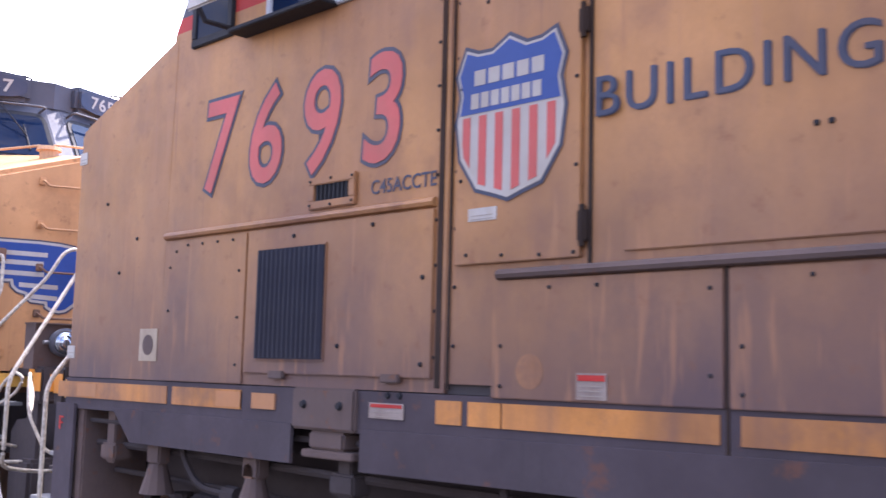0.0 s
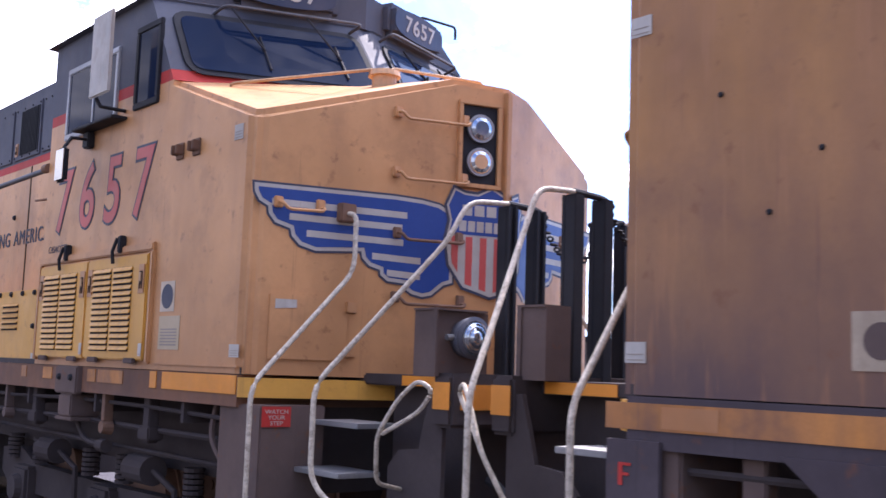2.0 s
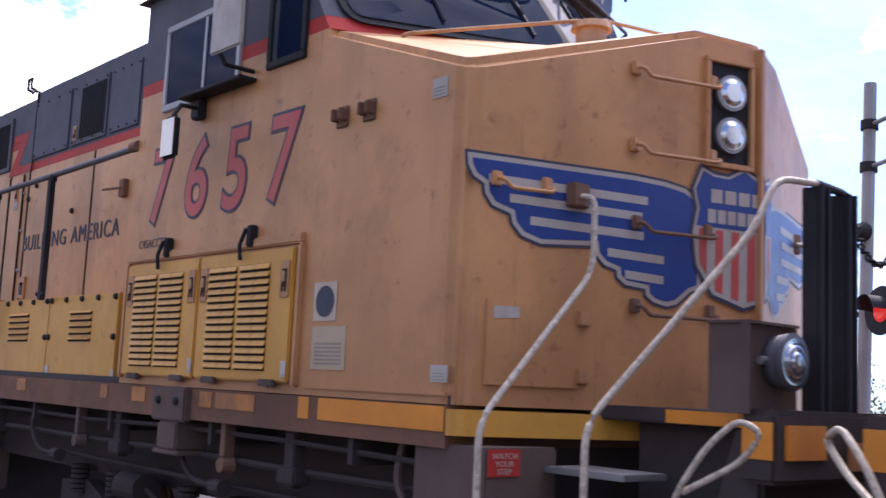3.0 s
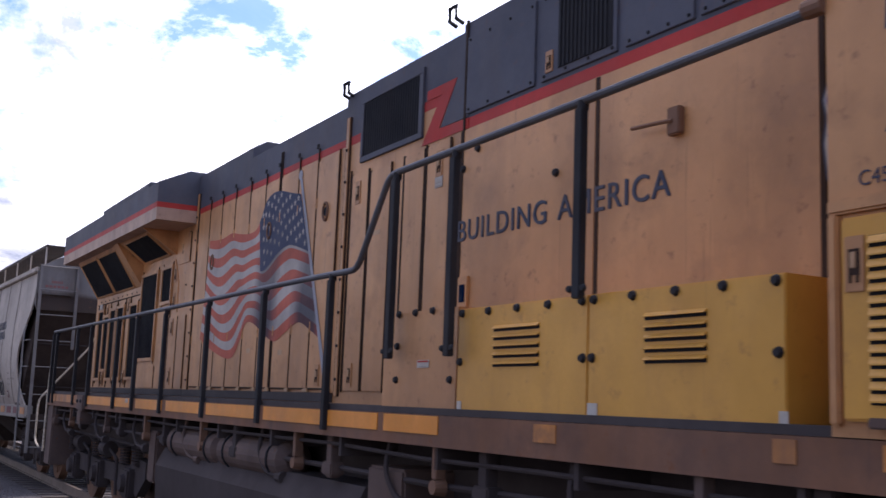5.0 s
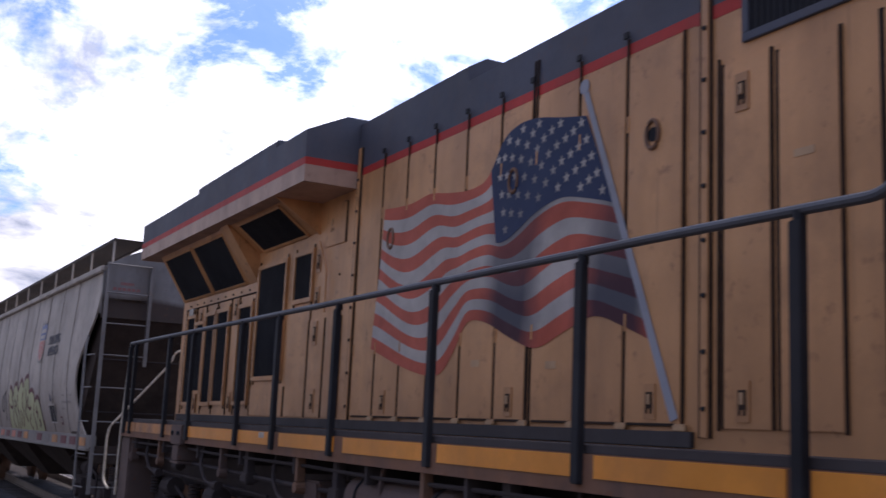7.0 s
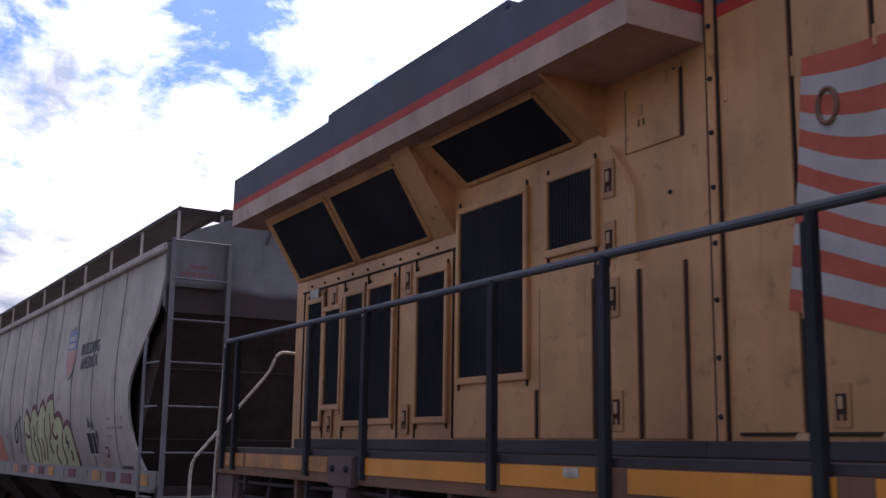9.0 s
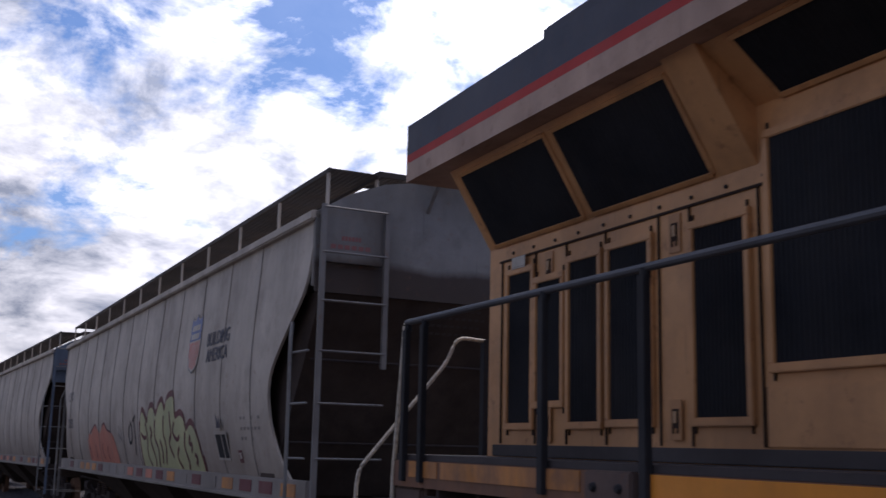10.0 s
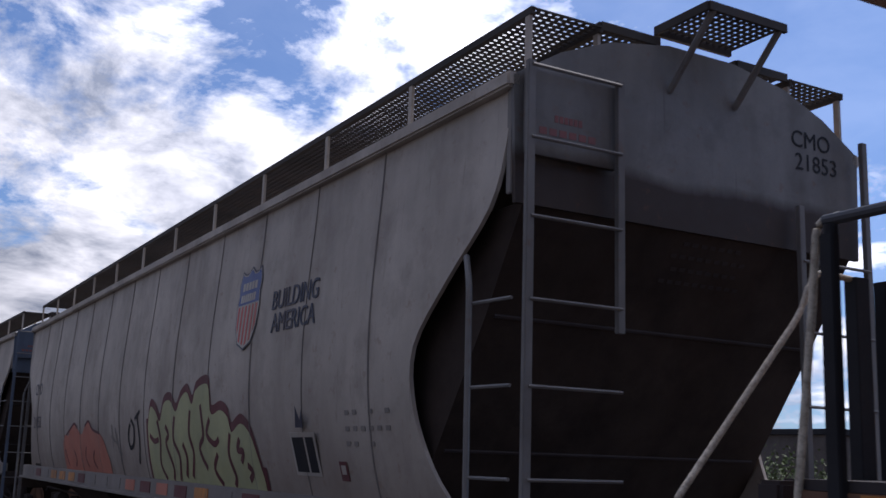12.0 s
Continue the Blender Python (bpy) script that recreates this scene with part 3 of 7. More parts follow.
    # windscreens: on each side of the prow
    for sg in (-1, 1):
        ya, yb = (yc - 1.42, yc - 0.16) if sg < 0 else (yc + 0.16, yc + 1.42)
        z0, z1 = 3.87, 4.34
        quad = [(ya, z0), (yb, z0), (yb, z1), (ya, z1)]
        bm = B()
        ins = rounded([(y, z, 0) for y, z in quad] + [(quad[0][0], quad[0][1], 0), (quad[1][0], quad[1][1], 0)], 0.08)
        ins = [(v.x, v.y) for v in ins[1:-1]]
        n = len(ins)
        keep = []
        for p in ins:
            if not keep or (abs(p[0] - keep[0][0]) + abs(p[1] - keep[0][1]) > 1e-4 and abs(p[0] - keep[-1][0]) + abs(p[1] - keep[-1][1]) > 1e-4):
                keep.append(p)
        ins = keep
        big = grown(ins, 0.045)
        wf = part("window_frame", prism(B(), [P(uf(y, z) - 0.008, y, z) for y, z in big], (-s * 0.02, 0, 0)), BLACK, r, "black rubber windscreen surround")
        part("pane", prism(B(), [P(uf(y, z) - 0.029, y, z) for y, z in ins], (-s * 0.008, 0, 0)), GLASS, wf, "dark tinted windscreen")
        for k in (0.42, 0.85):
            y1 = ya + (yb - ya) * k
            bm = B()
            tube(bm, [P(uf(y1, z1) - 0.07, y1 - 0.22, z1 + 0.07), P(uf(y1, z0 + 0.22) - 0.06, y1, z0 + 0.22)], 0.008, 6)
            tube(bm, [P(uf(y1, z0 + 0.06) - 0.05, y1, z0 + 0.06), P(uf(y1, z1 - 0.12) - 0.05, y1, z1 - 0.12)], 0.01, 6)
            part("wiper", bm, BLACK, r)
        # number board above the screen
        yb0 = yc + sg * 0.65
        bm = B()
        box(bm, -0.41, 0.41, -0.145, 0.145, -0.35, 0.0, 0.05)
        m = pose(X(1.19), yb0, 4.635, 90, 0, (90 if s < 0 else -90) - s * sg * 19)
        bm.transform(m)
        nb = part("number_board", bm, GREY, r, "number board housing above the windscreen")
        oval = [(0.365 * math.cos(a) * (1 + 0.03 * abs(math.cos(a))), 0.122 * math.copysign(abs(math.sin(a)) ** 0.5, math.sin(a))) for a in (2 * math.pi * k / 40 for k in range(40))]
        part("number_panel", put(B(), oval, m, 0.008), NAVY, nb, "dark oval panel with white numerals")
        words("numeral", number, 0.19, WHITE, nb, m @ Matrix.Translation((0, -0.065, 0.011)), 0, 0.003, 0.0015, 1.15, 1.1)
        bm = B()
        tube(bm, rounded([P(uf(yb0 - 0.5, 4.4), yb0 - 0.5, 4.4), P(uf(yb0 - 0.5, 4.4) - 0.18, yb0 - 0.5, 4.43), P(uf(yb0 + 0.5, 4.4) - 0.18, yb0 + 0.5, 4.43), P(uf(yb0 + 0.5, 4.4), yb0 + 0.5, 4.4)], 0.06), 0.013)
        part("grab_rail", bm, RAILGREY, r)
        bm = B()
        tube(bm, rounded([P(1.3, yb0 + 0.1, 4.73), P(1.3, yb0 + 0.1, 4.81), P(1.3, yb0 + 0.5, 4.81), P(1.3, yb0 + 0.5, 4.7)], 0.04), 0.012)
        part("grab_rail", bm, BLACK, r)
    # side windows
    def side_window(u0, u1, z0, z1, split=None):
        xa, xb = sorted((X(u0), X(u1)))
        bm = B()
        for q in ((xa - 0.05, xb + 0.05, z1, z1 + 0.05), (xa - 0.05, xb + 0.05, z0 - 0.05, z0), (xa - 0.05, xa, z0, z1), (xb, xb + 0.05, z0, z1)):
            box(bm, q[0], q[1], y0 - 0.022, y0 + 0.01, q[2], q[3], 0.006)
        w = part("window_frame", bm, ALU if split else BLACK, r, "side window frame of the cab")
        bm = B()
        box(bm, xa, xb, y0 - 0.012, y0 - 0.004, z0, z1)
        part("pane", bm, GLASS, w, "dark side window glass")
        if split:
            bm = B()
            xs = X(split)
            box(bm, xs - 0.015, xs + 0.015, y0 - 0.02, y0 - 0.012, z0, z1)
            part("window_post", bm, ALU, w)
    side_window(2.2, 3.14, 3.64, 4.16, 2.62)
    side_window(1.46, 1.78, 3.68, 4.22)
    bm = B()
    xa, xb = sorted((X(1.95), X(2.75)))
    box(bm, xa, xb, y0 - 0.13, y0, 3.585, 3.61, 0.005)
    part("arm_rest", bm, BLACK, r, "black arm rest below the side window")
    bm = B()
    xa, xb = sorted((X(1.74), X(2.10)))
    box(bm, xa, xb, y0 - 0.26, y0 - 0.235, 3.72, 4.36, 0.01)
    wd = part("wind_deflector", bm, STICKER, r, "white framed wind deflector at the window")
    bm = B()
    tube(bm, [(xa + 0.1, y0 - 0.24, 3.72), (xa + 0.1, y0 - 0.2, 3.66), (xa + 0.1, y0, 3.66)], 0.015, 6)
    part("bracket", bm, BLACK, wd)
    # sill, deck, band below the cab and along the side
    L = 20.5
    bm = B()
    xa, xb = sorted((X(0.06), X(L)))
    box(bm, xa, xb, y0 + 0.0, ye, 1.50, 1.695)
    part("side_sill", bm, GRIME if yellow is YELLOW_OLD else SILL_RUST, r, "grimy side sill of the underframe" if yellow is YELLOW_OLD else "rusty brown side sill of the underframe")
    bm = B()
    box(bm, xa, xb, y0 + 0.02, ye - 0.02, 1.697, 1.74)
    part("deck", bm, DECK, r, "grimy grey walkway deck")
    bm = B()
    box(bm, xa, xb, y0 + 0.5, ye - 0.5, 0.95, 1.5)
    part("underframe", bm, FRAME, r, "dark underframe with pipes")
    # front: band, platform, steps, handrails, ditch lights
    fl = [(0.06, y0), (0.0, y0 + 0.05), (-0.50, yc + 0.10), (-0.50, yc + 0.16), (0.0, ye - 0.05), (0.06, ye)]
    bm = solid([(0.3, y0 + 0.01, 1.56)] + [(u - 0.012, y, 1.56) for u, y in fl] + [(0.3, ye, 1.56)], [(0.3, y0 + 0.01, 1.68)] + [(u - 0.012, y, 1.68) for u, y in fl] + [(0.3, ye, 1.68)])
    part("front_band", bm, YELLOW_NEW, r, "yellow band below the nose")
    part("end_platform", box(B(), *sorted((X(-1.138), X(0.1))), y0 + 0.75, ye - 0.75, 1.66, 1.73, 0.01), FRAME, r, "dark front platform deck")
    part("anticlimber", box(B(), *sorted((X(-1.3), X(-1.14))), y0 + 0.55, ye - 0.55, 1.45, 1.75, 0.02), FRAME, r, "dark heavy anticlimber beam")
    part("draft_gear_box", box(B(), *sorted((X(-1.04), X(-0.35))), y0 + 0.9, ye - 0.9, 0.75, 1.655), FRAME, r)
    part("pilot_plate", box(B(), *sorted((X(-1.28), X(-1.05))), y0 + 0.5, ye - 0.5, 0.35, 1.0, 0.03), FRAME, r)
    for yy in (y0 + 0.62, ye - 0.62 - 0.3):
        bm = B()
        box(bm, *sorted((X(-1.315), X(-1.30))), yy, yy + 0.3, 1.55, 1.69)
        part("reflective_tape", bm, TAPE, r)
    for yy in (y0 + 0.742, ye - 0.746):
        part("reflective_tape", box(B(), *sorted((X(-1.1), X(-0.62))), yy, yy + 0.004, 1.665, 1.725), TAPE, r)
    for yy in (y0 + 0.545, ye - 0.549):
        part("reflective_tape", box(B(), *sorted((X(-1.29), X(-1.15))), yy, yy + 0.004, 1.55, 1.70), TAPE, r)
    part("reflective_tape", box(B(), *sorted((X(-1.315), X(-1.302))), yc - 0.45, yc + 0.45, 1.5, 1.62), TAPE_OLD, r)
    # coupler
    bm = B()
    box(bm, *sorted((X(-1.95), X(-1.05))), yc - 0.13, yc + 0.13, 0.74, 0.98, 0.04)
    box(bm, *sorted((X(-2.05), X(-1.75))), yc - 0.22, yc + 0.12, 0.68, 1.04, 0.06)
    part("coupler", bm, RUST, r, "rusty steel coupler")
    for k, (yy, dz) in enumerate(((yc - 0.45, 0), (yc - 0.62, 0.05), (yc + 0.45, 0))):
        bm = B()
        tube(bm, smooth_hose(X, yy, dz, s), 0.028, 8)
        part("air_hose", bm, BLACK, r)
    for sg, ys, yo in ((-1, y0, 1), (1, ye, -1)):
        Y = lambda d: ys + yo * d
        rail, out, rail2, well = (-0.26, -0.09, -0.785, -0.20) if s < 0 else (-0.23, 0.0, -0.85, 0.05)
        # step well: back panel, treads
        bm = B()
        box(bm, *sorted((X(well), X(0.3))), *sorted((Y(0.02), Y(0.48))), 0.45, 1.52, 0.01)
        sp = part("step_panel", bm, SILL, r, "dark panel beside the steps")
        for k, z in enumerate((1.44, 1.16, 0.86, 0.56)):
            bm = B()
            d0 = 0.38 - 0.12 * k
            box(bm, *sorted((X(-0.68), X(well - 0.01))), *sorted((Y(max(0.0, d0)), Y(d0 + 0.3))), z - 0.03, z, 0.004)
            part("step", bm, STEEL, r, "steel step tread")
        bm = B()
        pl = [(-0.72, 0.5), (-0.72, 1.2), (-0.82, 1.3), (-1.0, 1.32), (-1.05, 1.5), (-1.1, 1.66), (-1.2, 1.66), (-1.2, 0.5)]
        prism(bm, [(X(u), Y(0.58), z) for u, z in pl], (0, yo * 0.03, 0))
        part("step_side", bm, FRAME, r)
        # handrails up the steps
        bm = B()
        tube(bm, rounded([P(-0.18, Y(0.58), 2.74), P(-0.30, Y(0.58), 2.72), P(-0.30, Y(0.58), 2.36), P(rail, Y(out), 1.64), P(rail, Y(out), 0.45)], 0.1), 0.0155, 10)
        part("stair_handrail", bm, RAILWHITE, r, "chipped white handrail beside the steps")
        bm = B()
        tube(bm, rounded([P(-1.2, Y(1.06), 2.76), P(-1.18, Y(0.74), 2.74), P(-1.15, Y(0.62), 2.5), P(rail2, Y(0.0), 1.66), P(rail2, Y(0.0), 1.16), P(rail2 - 0.12, Y(0.04), 1.03), P(-1.06, Y(0.3), 0.98), P(-1.08, Y(0.56), 0.97)], 0.1), 0.0155, 10)
        part("stair_handrail", bm, RAILWHITE, r, "chipped white handrail beside the steps")
        bm = B()
        box(bm, *sorted((X(-0.16), X(-0.22))), *sorted((Y(0.52), Y(0.64))), 2.68, 2.8, 0.008)
        part("rail_bracket", bm, RUST, r)
        # end stanchions: channel posts
        for d in (1.0, 1.24):
            bm = B()
            box(bm, *sorted((X(-1.23), X(-1.15))), *sorted((Y(d), Y(d + 0.075))), 1.7, 2.74, 0.004)
            box(bm, *sorted((X(-1.25), X(-1.23))), *sorted((Y(d), Y(d + 0.02))), 1.7, 2.74)
            box(bm, *sorted((X(-1.25), X(-1.23))), *sorted((Y(d + 0.055), Y(d + 0.075))), 1.7, 2.74)
            part("end_post", bm, BLACK, r, "black steel end post")
        bm = B()
        tube(bm, rounded([P(-1.2, Y(1.04), 2.76), P(-1.2, Y(1.28), 2.75), P(-1.2, Y(1.36), 2.71)], 0.05), 0.02, 8)
        part("post_cap", bm, BLACK, r)
        # ditch light on its box
        bm = B()
        n0, n1, n2 = (0.52, 0.93, 0.90) if s < 0 else (0.64, 0.98, 0.82)
        prism(bm, [(X(u), Y(d), 1.73) for u, d in ((-1.17, n0), (-1.17, n1), (-1.0, n2), (-1.0, n0))], (0, 0, 0.37))
        db = part("ditch_light_box", bm, SILL, r, "dark steel box carrying the ditch light")
        part("lid", box(B(), *sorted((X(-1.20), X(-1.0))), *sorted((Y(n0 - 0.01), Y(n2))), 2.10, 2.112), SILL, db)
        part("lip", box(B(), *sorted((X(-1.20), X(-1.17))), *sorted((Y(n0 - 0.01), Y(n0 + 0.005))), 1.73, 2.10), SILL, db)
        bm = B()
        cy = Y(0.75 if s < 0 else 0.81)
        for a, b, r1, r2 in ((1.12, 1.16, 0.06, 0.105), (1.16, 1.24, 0.105, 0.12), (1.24, 1.262, 0.12, 0.122)):
            disc(bm, P(-a, cy, 1.95), (-s, 0, 0), r1, b - a, 24, r2)
        lm = part("ditch_light", bm, GREY, r, "round ditch light", smooth=True)
        bm = B()
        disc(bm, P(-1.262, cy, 1.95), (-s, 0, 0), 0.098, 0.006, 24)
        part("reflector", bm, LENS, lm)
        bm = B()
        for a, r1, r2 in ((1.268, 0.090, 0.082), (1.276, 0.082, 0.06), (1.284, 0.06, 0.02)):
            disc(bm, P(-a, cy, 1.95), (-s, 0, 0), r1, 0.008, 24, r2)
        part("lens", bm, LENS, lm, smooth=True)
        bm = B()
        disc(bm, P(-1.20, cy, 1.95), (0, -1, 0), 0.018, 0.16, 8)
        part("clamp", bm, STEEL, lm)
        # uncoupling lever loops
        bm = B()
        tube(bm, rounded([P(-0.86, Y(0.57), 1.08), P(-0.93, Y(0.34), 1.13), P(-1.04, Y(0.25), 1.40), P(-1.16, Y(0.29), 1.60), P(-1.27, Y(0.34), 1.71), P(-1.35, Y(0.38), 1.66), P(-1.26, Y(0.37), 1.54), P(-1.06, Y(0.27), 1.41)], 0.07), 0.013, 8)
        part("uncoupling_lever", bm, RAILWHITE, r, "bent pale uncoupling lever")
    # headlights in a recessed panel on the near facet
    ax = Vector((-s * 0.50, 1.61, 0)).normalized()
    nrm = Vector((-s * 1.61, -0.50, 0)).normalized()
    if s > 0:
        ax = -ax
    fm = Matrix((ax, Vector((0, 0, 1)), nrm)).transposed().to_4x4()

    def facet(y, z, lift=0.0):
        m = fm.copy()
        m.translation = Vector(P(-0.50 * (y - y0 - 0.05) / 1.61, y, z)) + nrm * lift
        return m

    def on_facet(nm, bm, mat, parent, m, lab="", smooth=False):
        bm.transform(m)
        return part(nm, bm, mat, parent, lab, smooth)

    hy = yc - 0.09
    m = facet(hy, 3.29)
    bm = B()
    for q in ((-0.16, 0.16, 0.27, 0.30), (-0.16, 0.16, -0.30, -0.27), (-0.16, -0.13, -0.27, 0.27), (0.13, 0.16, -0.27, 0.27)):
        box(bm, q[0], q[1], q[2], q[3], -0.01, 0.03, 0.004)
    hl = on_facet("headlight_surround", bm, yellow, r, m, "recessed headlight surround on the nose")
    on_facet("headlight_panel", box(B(), -0.13, 0.13, -0.27, 0.27, -0.005, 0.006), BLACK, hl, m, "dark headlight panel")
    for z in (0.11, -0.12):
        mz = m @ Matrix.Translation((0.0, z, 0))
        on_facet("headlight_ring", disc(B(), (0, 0, 0.006), (0, 0, 1), 0.094, 0.03, 26, 0.098), STEEL, hl, mz)
        on_facet("reflector", disc(B(), (0, 0, 0.036), (0, 0, 1), 0.08, 0.004, 26), CHROME, hl, mz)
        on_facet("lens", disc(B(), (0, 0, 0.041), (0, 0, 1), 0.074, 0.012, 26, 0.05), LENS, hl, mz)
    bm = B()
    box(bm, *sorted((X(-0.535), X(-0.48))), yc + 0.085, yc + 0.125, 1.78, 3.68, 0.006)
    part("door_edge", bm, yellow, r, "vertical strip at the nose door")
    # grab irons on the nose facet
    fu = lambda y: -0.50 * (y - y0 - 0.05) / 1.61
    for ya, yb, z in ((0.9, 1.36, 3.42), (0.9, 1.36, 3.02), (0.16, 0.42, 2.75), (0.92, 1.34, 2.62), (0.92, 1.36, 2.2)):
        bm = B()
        ya, yb = y0 + ya, y0 + yb
        tube(bm, rounded([P(fu(ya), ya, z + 0.03), P(fu(ya) - 0.07, ya, z + 0.02), P(fu(ya) - 0.075, ya + 0.04, z - 0.02), P(fu(yb) - 0.075, yb - 0.02, z - 0.02), P(fu(yb) - 0.07, yb, z), P(fu(yb), yb, z)], 0.03), 0.011, 7)
        for q in (ya, yb):
            box(bm, *sorted((X(fu(q)), X(fu(q) - 0.03))), q - 0.03, q + 0.03, z - 0.01, z + 0.06, 0.006)
        part("grab_iron", bm, RUST if z < 2.7 else yellow, r, "bent steel grab iron on the nose")
    # hatch on the nose facet
    hp = []
    for y, z in ((0.14, 1.80), (0.62, 1.80), (0.62, 2.2), (0.14, 2.2)):
        hp.append(P(fu(y0 + y) - 0.004, y0 + y, z))
    hd = part("nose_hatch", prism(B(), hp, (-s * 0.012, 0, 0)), yellow, r, "hinged hatch on the nose")
    hp2 = [P(fu(y0 + y) - 0.016, y0 + y, z) for y, z in ((0.17, 2.11), (0.30, 2.12), (0.30, 2.17), (0.17, 2.17))]
    part("sticker", prism(B(), hp2, (-s * 0.003, 0, 0)), STICKER, hd)
    for z in (1.86, 2.14):
        bm = B()
        box(bm, *sorted((X(fu(y0 + .64)), X(fu(y0 + .64) - 0.03))), y0 + 0.6, y0 + 0.68, z - 0.035, z + 0.035, 0.005)
        part("hinge", bm, yellow, hd)
    # roof rail and vent on the nose top
    for a, b in (((0.9, yc - 1.28, 3.66), (0.3, yc - 0.42, 3.83)), ((0.25, yc - 0.35, 3.84), (0.1, yc + 0.42, 3.86))):
        bm = B()
        a, b = Vector(P(*a)), Vector(P(*b))
        up = Vector((0, 0, 0.1))
        tube(bm, rounded([a - up * 0.6, a + up * 0.7, b + up * 0.7, b - up * 0.4], 0.05), 0.012, 8)
        part("grab_rail", bm, LATCHTAN, r, "tan grab rail on the nose top")
    bm = B()
    disc(bm, P(0.30, yc - 0.36, 3.74), (0, 0, 1), 0.09, 0.11, 16)
    disc(bm, P(0.30, yc - 0.36, 3.85), (0, 0, 1), 0.12, 0.04, 16, 0.11)
    part("nose_vent", bm, LATCHTAN, r, "round vent on the nose top")
    return r, X, P


def smooth_hose(X, y, dz, s):
    a, b, c, d = Vector((X(-1.2), y, 1.1 + dz)), Vector((X(-1.5), y, 1.05 + dz)), Vector((X(-1.55), y + 0.05, 0.45)), Vector((X(-1.75), y + 0.1, 0.4))
    return [(1 - t) ** 3 * a + 3 * t * (1 - t) ** 2 * b + 3 * t * t * (1 - t) * c + t ** 3 * d for t in (k / 12 for k in range(13))]


WHEELS = []


def wheel(parent, x, y, rad=0.53):
    at = ROOT_AT[parent.name]
    bm = B()
    disc(bm, (0, 0, 0), (0, 1, 0), rad + 0.03, 0.03, 28)
    disc(bm, (0, -0.11, 0), (0, 1, 0), rad, 0.11, 28)
    disc(bm, (0, -0.16, 0), (0, 1, 0), 0.12, 0.05, 14)
    for k in range(5):
        a = 2 * math.pi * k / 5
        disc(bm, (0.3 * math.cos(a), -0.122, 0.3 * math.sin(a)), (0, 1, 0), 0.05, 0.02, 10)
    me = mesh_of("wheel", bm, RUST)
    o = new("wheel", me)
    o.parent = parent
    WHEELS.append((o, Vector((x, y, rad)) - at, rad))


def truck(r, x_mid, y0, ye, axles=3, pitch=1.85, rad=0.53):
    half = pitch * (axles - 1) / 2 + 0.75
    for yy, sg in ((y0 + 0.42, 1), (ye - 0.42, -1)):
        bm = B()
        z = rad
        pts = [(-half, z + 0.1), (-half, z + 0.32), (-half + 0.5, z + 0.36), (-half + 0.9, z + 0.22), (0, z + 0.2), (half - 0.9, z + 0.22), (half - 0.5, z + 0.36), (half, z + 0.32), (half, z + 0.1), (half - 0.4, z - 0.16), (half - 0.9, z - 0.05), (-half + 0.9, z - 0.05), (-half + 0.4, z - 0.16)]
        prism(bm, [(x_mid + x, yy, zz) for x, zz in pts], (0, sg * 0.12, 0))
        for k in range(axles):
            x = x_mid + (k - (axles - 1) / 2) * pitch
            box(bm, x - 0.2, x + 0.2, *sorted((yy - sg * 0.1, yy + sg * 0.1)), z - 0.2, z + 0.2, 0.03)
            disc(bm, (x, yy - sg * 0.1, z), (0, -sg, 0), 0.13, 0.06, 16, 0.11)
            for q in (-0.34, 0.34):
                for j in range(6):
                    disc(bm, (x + q, yy - sg * 0.02, z + 0.25 + j * 0.04), (0, 0, 1), 0.075, 0.028, 12)
        for k in range(axles - 1):
            x = x_mid + (k - (axles - 2) / 2) * pitch
            disc(bm, (x - 0.16, yy - sg * 0.14, z + 0.42), (1, 0, 0), 0.11, 0.34, 14)
            tube(bm, [(x + 0.18, yy - sg * 0.14, z + 0.42), (x + 0.45, yy - sg * 0.1, z + 0.3), (x + 0.5, yy - sg * 0.1, z - 0.2)], 0.025, 6)
        tube(bm, rounded([(x_mid - half, yy - sg * 0.13, z + 0.5), (x_mid - half + 0.3, yy - sg * 0.16, z + 0.58), (x_mid + half, yy - sg * 0.16, z + 0.55)], 0.1), 0.018, 6)
        part("truck_frame", bm, FRAME, r, "dark cast truck side frame with springs")
    for k in range(axles):
        x = x_mid + (k - (axles - 1) / 2) * pitch
        for yy in (y0 + 0.80, ye - 0.80):
            wheel(r, x, yy, rad)


# ---- the trailing locomotive, nose towards the crossing side, right flank in view ----
def slab(bm, x0, x1, z0, z1, y, t=0.014, bevel=0.004):
    return box(bm, min(x0, x1), max(x0, x1), y - t, y + 0.004, z0, z1, bevel)


def tapes(parent, y, z0, z1, spans, mat):
    for a, b in spans:
        part("reflective_tape", slab(B(), a, b, z0, z1, y, 0.006, 0), mat, parent)


